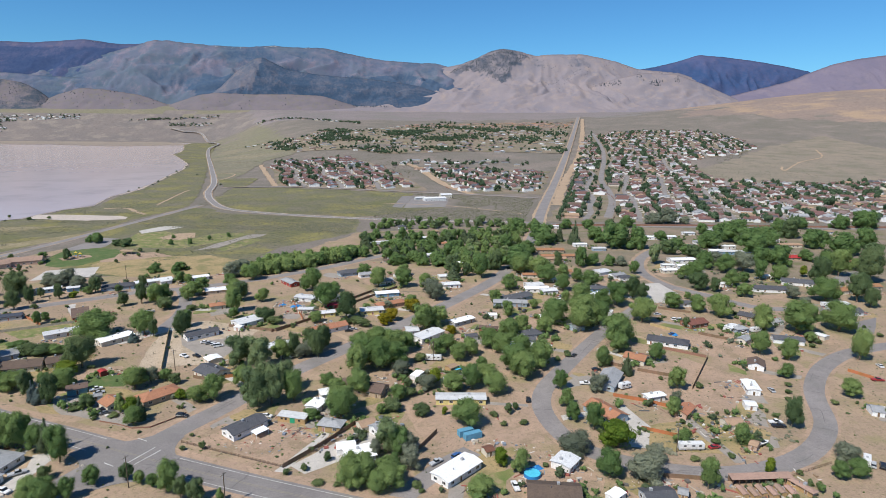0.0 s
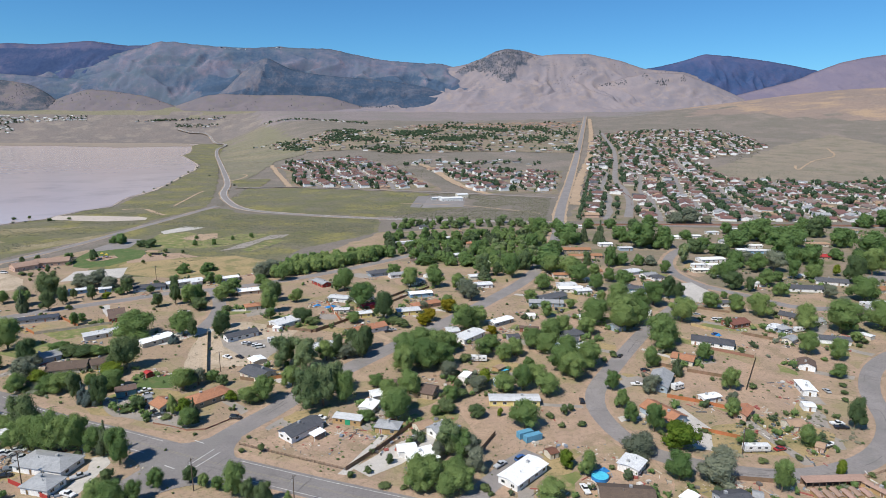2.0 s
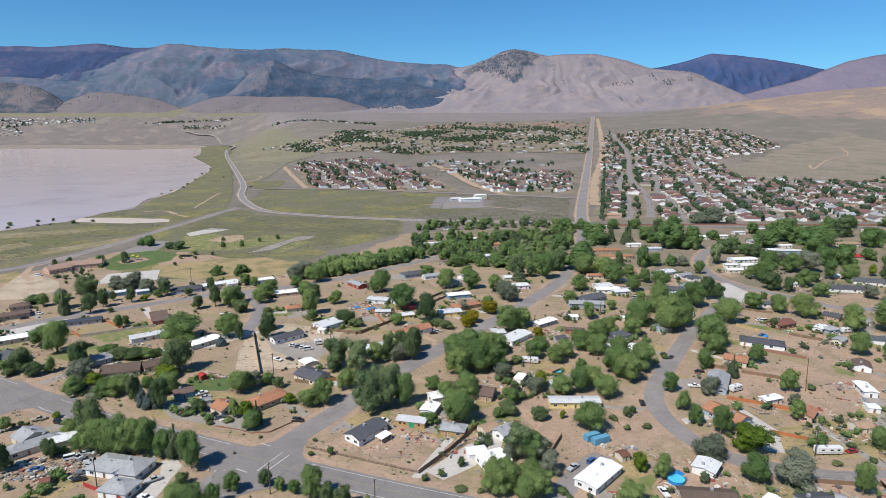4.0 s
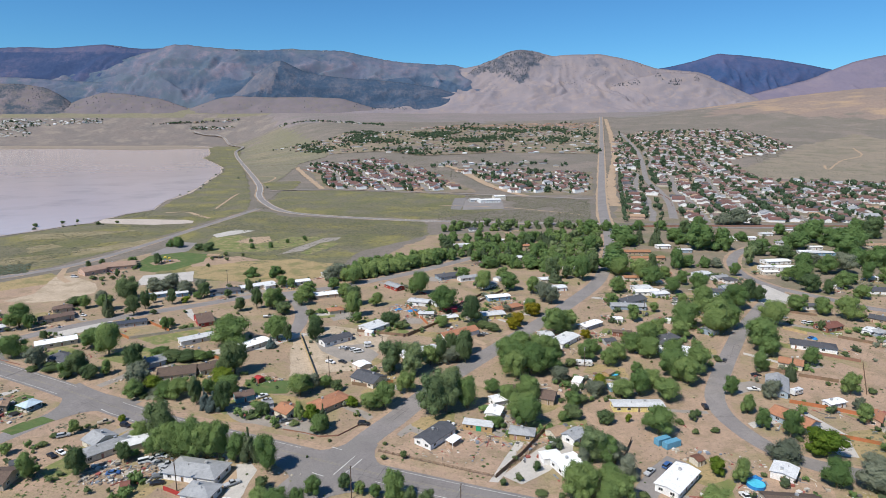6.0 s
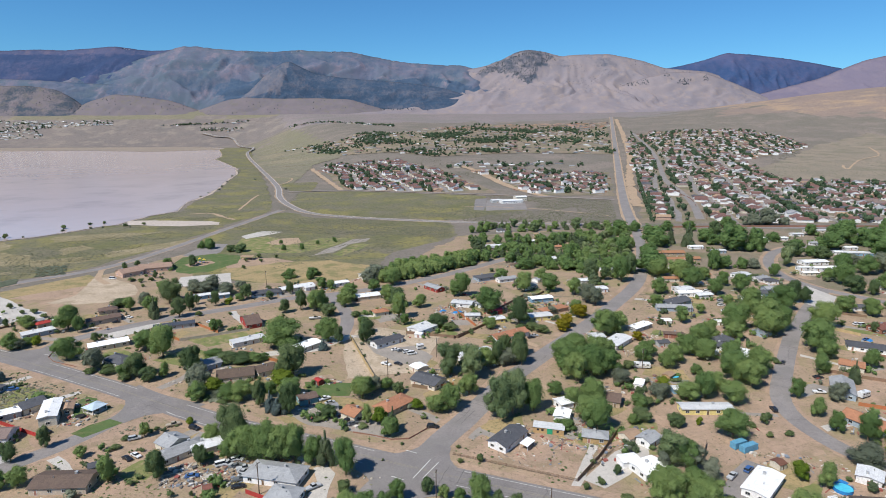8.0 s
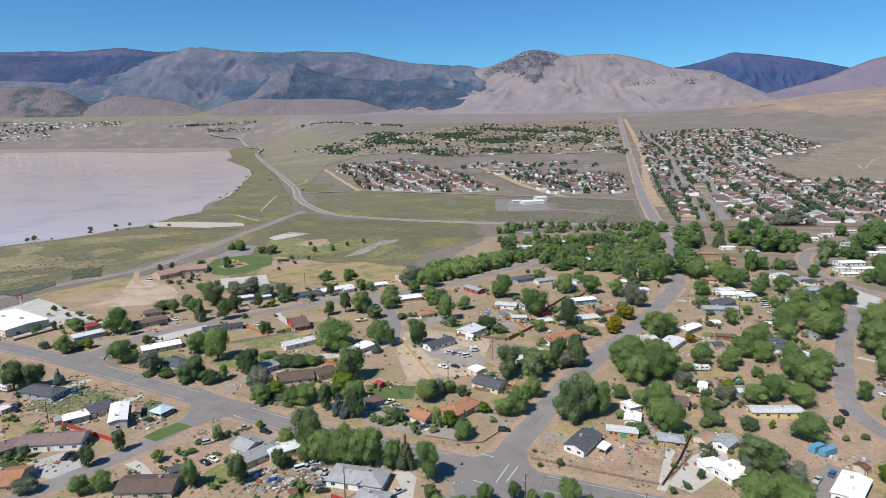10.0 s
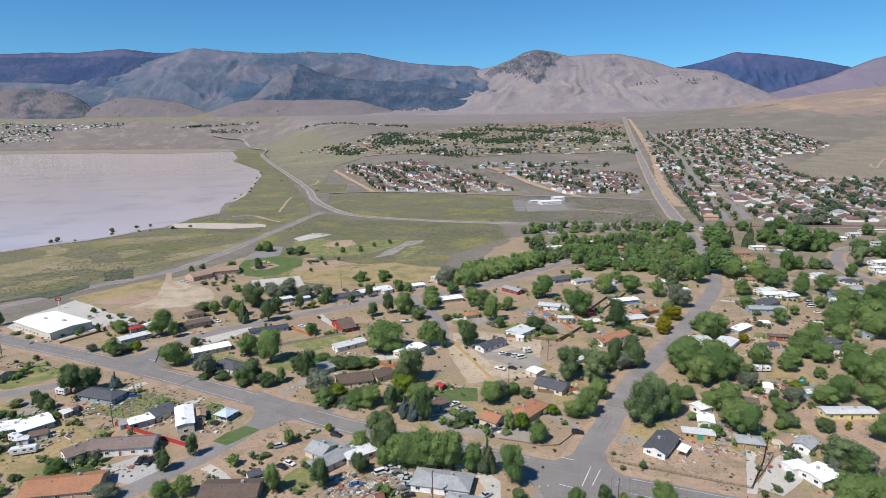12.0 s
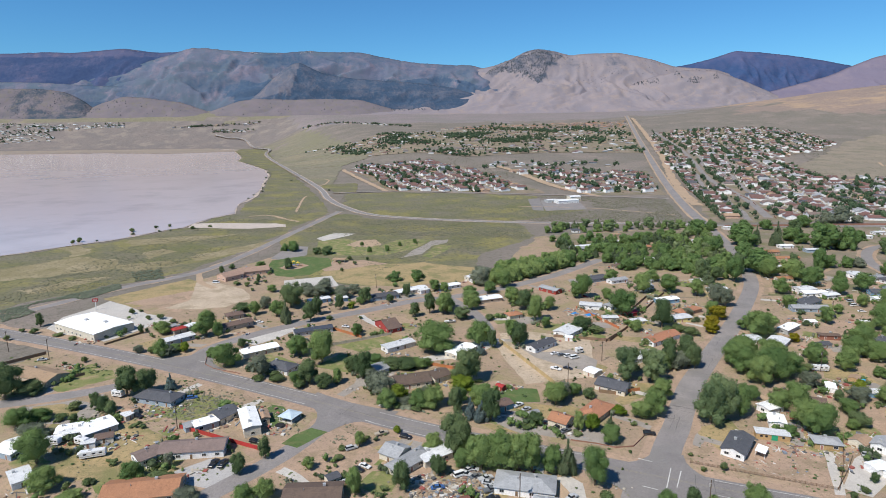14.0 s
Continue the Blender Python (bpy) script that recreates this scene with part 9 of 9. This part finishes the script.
def inside(corners, u, v):
    a, b, c, d = [Vector((*p, 0)) for p in corners]
    return (a * (1 - u) + b * u) * (1 - v) + (d * (1 - u) + c * u) * v


far_trees = []


FAR_V, FAR_F = {}, {}


def far_house_joined(x, y, turn, which):
    """The same house, laid into one mesh for each material, where the houses are too many to count."""
    if which not in far_protos:
        far_house(x, y, turn, which)
        return
    m = pose(x, y, height(x, y), 0, 0, turn)
    for ch in far_protos[which].children:
        key = ch.data.materials[0].name
        k = len(FAR_V.setdefault(key, []))
        FAR_V[key] += [tuple(m @ v.co) for v in ch.data.vertices]
        FAR_F.setdefault(key, []).extend([[i + k for i in p.vertices] for p in ch.data.polygons])


LANE_V, LANE_F, PAVE_V, PAVE_F, RAIL_V, RAIL_F = [], [], [], [], [], []


def suburb(ring, angle, seed, reds=0.5, tree_share=0.9, keep=0.93, lot=21.0, block=64.0, single_to=765):
    """Streets of houses inside a ring: a lane down the middle of each block, houses on both sides of it that face the lane,
    driveways, back fences and yard trees."""
    rng = random.Random(seed)
    a = radians(angle)
    ux, uy, vx, vy = math.cos(a), math.sin(a), -math.sin(a), math.cos(a)
    us = [x * ux + y * uy for x, y in ring]
    vs = [x * vx + y * vy for x, y in ring]

    def spot(u, v):
        v += noise.noise((u / 170, v / 300, seed)) * 34
        u += noise.noise((u / 90, v / 60, seed + 9)) * 14
        return u * ux + v * vx, u * uy + v * vy

    v = min(vs) + 20
    while v < max(vs):
        u, last = min(us), None
        while u < max(us):
            p, q = spot(u, v), spot(u + 10, v)
            if within(ring, *p) and within(ring, *q) and p[1] < 1700:
                k = len(LANE_V)
                for x, y in (p, q):
                    for sg in (-4, 4):
                        X, Y = x + vx * sg, y + vy * sg
                        LANE_V.append((X, Y, height(X, Y) + lift(X, Y) * 1.5 + 0.05))
                LANE_F.append((k, k + 2, k + 3, k + 1))
            u += 10
        for side in (-1, 1):
            u = min(us) + rng.uniform(0, lot)
            while u < max(us):
                u += lot * rng.uniform(0.92, 1.12)
                x, y = spot(u, v + side * rng.uniform(15, 22))
                if not within(ring, x, y):
                    continue
                if rng.random() < keep and clear(x, y, 5):
                    which = rng.choice((0, 1, 2, 5, 0)) if rng.random() < reds else rng.choice((1, 3, 4, 6, 7, 4, 8))
                    turn = angle + (0 if side > 0 else 180) + rng.uniform(-9, 9) + rng.choice((0, 0, 0, 90, -90))
                    (far_house_joined if y > single_to else far_house)(x, y, turn, which)
                    if y < 1700:
                        k = len(PAVE_V)
                        du = 4.5 * side
                        for eu, ev in ((-3, 4.2), (3, 4.2), (3, 11), (-3, 11)):
                            X, Y = spot(u + du + eu, v + side * ev)
                            PAVE_V.append((X, Y, height(X, Y) + lift(X, Y) * 1.6 + 0.08))
                        PAVE_F.append((k, k + 1, k + 2, k + 3) if side > 0 else (k, k + 3, k + 2, k + 1))
                        if rng.random() < 0.75:
                            k = len(RAIL_V)
                            for eu in (-lot / 2, lot / 2):
                                X, Y = spot(u + eu, v + side * (block / 2 - 0.6))
                                RAIL_V.extend([(X, Y, height(X, Y) - 0.2), (X, Y, height(X, Y) + 1.9), (X + vx * 0.15, Y + vy * 0.15, height(X, Y) + 1.9), (X + vx * 0.15, Y + vy * 0.15, height(X, Y) - 0.2)])
                            RAIL_F.extend([(k, k + 4, k + 5, k + 1), (k + 1, k + 5, k + 6, k + 2), (k + 2, k + 6, k + 7, k + 3), (k, k + 1, k + 2, k + 3), (k + 4, k + 7, k + 6, k + 5)])
                for _ in range(6):
                    x, y = spot(u + rng.uniform(-0.5, 0.5) * lot, v + side * rng.choice((rng.uniform(7, 12), rng.uniform(25, 31), rng.uniform(25, 31))))
                    if rng.random() < tree_share * (0.55 + 1.1 * noise.noise((x / 80, y / 80, 4))) and clear(x, y) and within(ring, x, y):
                        h = rng.choice((rng.uniform(2, 4), rng.uniform(4, 7), rng.uniform(6, 10), rng.uniform(9, 13)))
                        far_trees.append((x, y, h, h * rng.uniform(0.7, 1.05)))
        v += block


suburb([(-346, 1620), (-299, 1645), (-235, 1610), (-159, 1605), (-113, 1540), (-59, 1422), (-14, 1287), (22, 1125), (30, 1060), (-30, 1038), (-133, 1078), (-222, 1118)], 106, 11, 0.9, 0.7)
suburb([(40, 1330), (96, 1359), (224, 1300), (331, 1289), (236, 975), (110, 1010), (75, 1180)], 110, 12, 0.75, 0.7, 0.8)
suburb([(388, 1260), (455, 1480), (560, 1780), (680, 2117), (838, 2303), (1073, 2317), (1197, 2212), (1184, 1951), (1135, 1791), (992, 1642), (727, 1479), (700, 1330), (640, 1150), (816, 1092), (1000, 1130), (640, 700), (471, 684), (288, 698), (200, 712), (300, 1000)], 72, 14, 0.55, 0.95)
for key in FAR_V:
    me = flat_mesh("suburb_houses", FAR_V[key], FAR_F[key], bpy.data.materials[key])
    tagged(new("suburb_houses", me), "rows of small distant suburban houses", "houses", kind="stuff")
tagged(new("suburb_lanes", flat_mesh("suburb_lanes", LANE_V, LANE_F, M["asphalt_old"])), "grey lanes between the far houses", "road", kind="structure")
tagged(new("suburb_driveways", flat_mesh("suburb_driveways", PAVE_V, PAVE_F, M["concrete"])), "pale driveways of the far houses", "driveway", kind="structure")
tagged(new("suburb_fences", flat_mesh("suburb_fences", RAIL_V, RAIL_F, M["block"])), "red-brown fences behind the far houses", "fence", kind="stuff")
clumps("tree_crowns", far_trees, LEAF["fargreen"], "yard trees between the distant houses", "trees", 5, 4)


def far_town(edge, count, trees, seed, size=1.0, roofs=("tan", "umber", "maroon", "umber", "grey", "maroon", "pale")):
    """Far houses and trees, too small to tell apart."""
    rng = random.Random(seed)
    V, F, spots = {}, {}, []
    xs_, ys_ = [q[0] for q in edge], [q[1] for q in edge]

    def somewhere():
        while True:
            x, y = rng.uniform(min(xs_), max(xs_)), rng.uniform(min(ys_), max(ys_))
            if within(edge, x, y):
                return Vector((x, y, 0))

    for i in range(count):
        p = somewhere()
        roof = rng.choice(roofs)
        z = height(p.x, p.y)
        L, W, a = rng.uniform(12, 19) * size, rng.uniform(9, 12) * size, rng.uniform(-0.3, 0.3)
        ca, sa = math.cos(a), math.sin(a)
        ring = [(-L / 2, -W / 2), (L / 2, -W / 2), (L / 2, W / 2), (-L / 2, W / 2)]
        pts = [(p.x + u * ca - w * sa, p.y + u * sa + w * ca) for u, w in ring]
        side = rng.choice(("white", "cream", "cream", "beige", "grey"))
        for key, lo, hi in ((side, z - 1, z + 3.2), (roof, z + 3.2, z + 5.4)):
            vs, fs = V.setdefault((lo < z, key), []), F.setdefault((lo < z, key), [])
            k = len(vs)
            k2 = 1.0 if lo < z else 1.15
            vs += [(p.x + (u - p.x) * k2, p.y + (w - p.y) * k2, lo) for u, w in pts]
            if lo < z:
                vs += [(u, w, hi) for u, w in pts]
                fs += [(k + j, k + (j + 1) % 4, k + 4 + (j + 1) % 4, k + 4 + j) for j in range(4)]
            else:
                vs.append((p.x, p.y, hi))
                fs += [(k + j, k + (j + 1) % 4, k + 4) for j in range(4)]
    for key in V:
        me = flat_mesh("far_" + ("walls" if key[0] else "roofs"), V[key], F[key], (WALLM if key[0] else ROOFM)[key[1]])
        tagged(new("distant_houses", me), "tiny distant houses of a far town", "houses", kind="stuff")
    made, tries = 0, 0
    while made < trees and tries < trees * 20:
        tries += 1
        p = somewhere()
        if rng.random() > 0.06 + 2.2 * max(0.0, noise.noise((p.x / 150, p.y / 240, seed * 0.37))):
            continue
        made += 1
        h = rng.uniform(5, 12) * size
        spots.append((p.x, p.y, h, h * rng.uniform(0.9, 1.4)))
    clumps("distant_trees", spots, LEAF["fargreen"], "dark green trees among distant houses", "trees", seed, 2)


TOWN = [(-603, 2374), (-372, 2295), (-297, 2441), (-18, 2565), (264, 2666), (756, 2590), (470, 1640), (300, 1680), (177, 1687), (-36, 1620), (-147, 1772), (-323, 1855)]
far_town(TOWN, 430, 2300, 22)
far_town([(300, 2560), (740, 2540), (860, 2850), (560, 2880), (241, 2880), (-60, 2640)], 280, 60, 23, 1.3, ("terracotta", "pink", "tan", "pink", "umber"))
far_town([(-2850, 4090), (-2048, 4085), (-2016, 4010), (-2200, 4000), (-2471, 3936), (-2326, 3796), (-2640, 3752)], 170, 150, 24, 1.2, ("grey", "pale", "umber", "pale", "white_metal"))
far_town([(-1725, 3995), (-1170, 4077), (-1159, 4031), (-1618, 3995)], 35, 80, 25, 1.2)
far_town([(-1444, 3897), (-1158, 3889), (-1173, 3939), (-1462, 3955)], 20, 60, 29, 1.1)
far_town([(-790, 3500), (-180, 2920), (-175, 2840), (-780, 3430)], 50, 130, 26, 1.1)
far_town([(-20, 1390), (30, 1480), (190, 1480), (330, 1440), (300, 1385), (110, 1400)], 26, 40, 27, 1.0, ("pale", "grey", "umber"))
clumps("distant_trees", [(480 + i * 14 + noise.noise((i, 0, 3)) * 16, 1450 + i * 42 + noise.noise((i, 5, 3)) * 20, 7, 9) for i in range(22)], LEAF["fargreen"], "trees along the straight road", "trees", 71, 2)
clumps("distant_trees", [(196 + i * 8.4 + noise.noise((i, 1, 8)) * 9, 715 + i * 24 + noise.noise((i, 2, 8)) * 10, 8.5, 8) for i in range(34)], LEAF["fargreen"], "trees along the straight road", "trees", 72, 3)

# ---- sagebrush and weeds ----
def scatter(corners, count, seed, hs, material, label):
    rng = random.Random(seed)
    spots = []
    for i in range(int(count * 1.8)):
        p = inside(corners, rng.random(), rng.random())
        if noise.noise((p.x * 0.02, p.y * 0.02, seed)) > -0.25 and clear(p.x, p.y) and not (-476 < p.x < -344 and 729 < p.y < 783) and not (-20 < p.x < 80 and 822 < p.y < 962):
            h = rng.uniform(*hs) * 0.62
            spots.append((p.x, p.y, h, h * rng.uniform(2.0, 3.6)))
    clumps("sagebrush", spots, material, label, "brush", seed, 1)


scatter([(-225, 500), (-60, 640), (-60, 740), (-300, 790)], 1500, 31, (0.6, 1.3), LEAF["sagebush"], "low grey sagebrush on the flat")
scatter([(-40, 740), (150, 710), (215, 925), (30, 990)], 1300, 32, (0.7, 1.5), LEAF["sagebush"], "low grey sagebrush on the flat")
scatter([(-500, 410), (-430, 480), (-345, 700), (-480, 690)], 1500, 33, (0.5, 1.2), LEAF["sagebush"], "sage and tufts on the meadow")
scatter([(-340, 262), (-275, 282), (-230, 262), (-330, 240)], 140, 34, (0.5, 1.1), LEAF["sagebush"], "sagebrush by the road")
scatter([(-420, 330), (-300, 275), (-285, 285), (-330, 300)], 90, 35, (0.5, 1.1), LEAF["bush"], "weeds by the road")
scatter([(640, 1180), (1060, 1220), (1300, 1750), (720, 1340)], 1400, 36, (0.9, 1.9), LEAF["sagebush"], "sparse brush on the bare hillside")
scatter([(-240, 1270), (0, 1100), (60, 1360), (-60, 1680)], 700, 37, (0.8, 1.8), LEAF["sagebush"], "sparse brush")
scatter([(90, 178), (160, 190), (150, 210), (85, 205)], 90, 38, (0.4, 1.1), LEAF["sagebush"], "weeds and sage on the lot")
scatter([(-100, 195), (-40, 170), (-45, 215), (-85, 225)], 80, 39, (0.3, 0.7), LEAF["bush"], "weeds on the lot")


scatter([(-468, 730), (-345, 700), (-330, 980), (-425, 900)], 2600, 40, (0.5, 1.3), LEAF["sagebush"], "sage and tufts on the meadow")
scatter([(-300, 870), (-60, 755), (20, 990), (-310, 1090)], 3200, 41, (0.6, 1.4), LEAF["sagebush"], "sage scattered over the field")
scatter([(-330, 690), (-60, 640), (-70, 735), (-290, 800)], 2200, 42, (0.6, 1.4), LEAF["sagebush"], "sage scattered over the verge")
scatter([(-40, 740), (150, 700), (215, 925), (-20, 1000)], 2200, 43, (0.8, 1.7), LEAF["sagebush"], "low grey sagebrush on the flat")
scatter([(-440, 1060), (-330, 980), (-590, 1900), (-620, 1850)], 2000, 44, (0.6, 1.4), LEAF["sagebush"], "sage and tufts on the meadow")
scatter([(640, 1180), (1060, 1220), (1500, 1900), (900, 1600)], 1600, 45, (1.0, 2.2), LEAF["sagebush"], "sparse brush on the bare hillside")
for x, y, h in ((-515, 705, 6), (-492, 723, 4.5), (-482, 730, 3.5), (-459, 737, 4), (-452, 736, 3.5), (-472, 1151, 6), (-487, 1216, 6), (-505, 1314, 6), (-537, 1461, 7), (-470, 1041, 5), (-474, 1094, 5), (-570, 1624, 6), (-458, 1364, 7), (-346, 1151, 7), (-537, 668, 4)):
    plant("silver", [(x, y, h * 0.6, h * 0.9)])


scatter([(-335, 287), (-215, 236), (-222, 222), (-335, 262)], 260, 46, (0.4, 1.0), LEAF["sagebush"], "dry weeds along the main road")
scatter([(-330, 200), (-200, 170), (-190, 185), (-310, 235)], 300, 48, (0.3, 0.8), LEAF["bush"], "weeds in the dry yards")


scatter([(90, 184), (115, 177), (111, 173.5), (89, 180)], 90, 55, (0.7, 1.4), LEAF["sagebush"], "sagebrush clumps inside the street bend")
scatter([(127, 180), (145, 186), (142, 181), (127, 175)], 60, 56, (0.7, 1.4), LEAF["sagebush"], "sagebrush clumps inside the street bend")


scatter([(-475.5, 415.7), (-426.3, 480.0), (-417.1, 465.9), (-457.6, 388.2)], 800, 58, (0.8, 1.7), LEAF["silver"], "grey sagebrush belt along the lake road")
scatter([(-435.3, 519.7), (-411.4, 525.4), (-395.2, 492.9), (-415.7, 485.9)], 160, 59, (0.8, 1.7), LEAF["silver"], "grey sagebrush in the meadow")
scatter([(-209.6, 258.7), (-191.9, 251.8), (-188.8, 246.1), (-206.4, 253.9)], 90, 60, (0.7, 1.5), LEAF["silver"], "grey sagebrush beside the main road")
scatter([(-302.9, 283.4), (-274.2, 266.7), (-290.6, 248.9), (-311.3, 261.9)], 130, 57, (0.4, 1.0), LEAF["sagebush"], "dry weeds on the empty lot")


def weeds(corners, count, seed, hs=(0.15, 0.5), kind="sagebush"):
    rng = random.Random(seed)
    spots = []
    for i in range(count):
        p = inside(corners, rng.random(), rng.random())
        if noise.noise((p.x * 0.035, p.y * 0.035, seed)) > -0.05 and clear(p.x, p.y):
            h = rng.uniform(*hs)
            spots.append((p.x, p.y, h, h * rng.uniform(1.4, 2.6)))
    clumps("weeds", spots, LEAF[kind], "dry weeds and tufts on the dirt", "weeds", seed, 1)


weeds([(-420, 150), (-20, 130), (0, 440), (-380, 400)], 5200, 51)
weeds([(-20, 130), (330, 120), (420, 420), (0, 440)], 5200, 52)
weeds([(-400, 160), (300, 120), (350, 420), (-360, 400)], 1600, 53, (0.4, 0.9), "bush")
rng = random.Random(91)
for kind_, label_, share, hs in (("bush", "green shrubs and hedges round the houses", 800, (0.8, 2.6)), ("green", "leafy garden shrubs and saplings", 520, (1.4, 4.0)), ("silver", "grey-green garden shrubs", 300, (1.0, 3.0)), ("conifer", "dark evergreen shrubs by the houses", 320, (1.2, 4.0))):
    spots = []
    while len(spots) < share:
        hx, hy, r = rng.choice(HOMES)
        a, q = rng.uniform(0, 6.28), r + rng.choice((rng.uniform(-0.5, 3), rng.uniform(0.5, 14)))
        x, y = hx + math.cos(a) * q, hy + math.sin(a) * q
        if hy < 640 and clear(x, y) and not any(math.hypot(x - u, y - v) < w for u, v, w in ((-246, 242, 26), (-66, 198, 24), (-115, 300, 26), (15, 195, 22), (130, 235, 26))):
            for k in range(rng.choice((1, 1, 2, 4))):
                h = rng.uniform(*hs)
                spots.append((x + rng.uniform(-3, 3) * (k > 0), y + rng.uniform(-3, 3) * (k > 0), h, h * rng.uniform(0.9, 1.5)))
    clumps("garden_shrubs", spots, LEAF[kind_], label_, "shrubs", len(spots), 3)
for q, k, sd in (([(-400, 180), (-120, 180), (-60, 440), (-340, 400)], 40, 61), ([(-60, 180), (250, 180), (330, 420), (0, 440)], 45, 62)):
    rng = random.Random(sd)
    tries = 0
    while k and tries < 2000:
        tries += 1
        p = inside(q, rng.random(), rng.random())
        if clear(p.x, p.y, 1.0):
            h = rng.uniform(0.9, 2.4)
            plant("bush", [(p.x, p.y, h, h * rng.uniform(1.0, 1.6))])
            k -= 1
grow_wood(*FAR_CROWNS, "scattered leafy trees among the far houses")
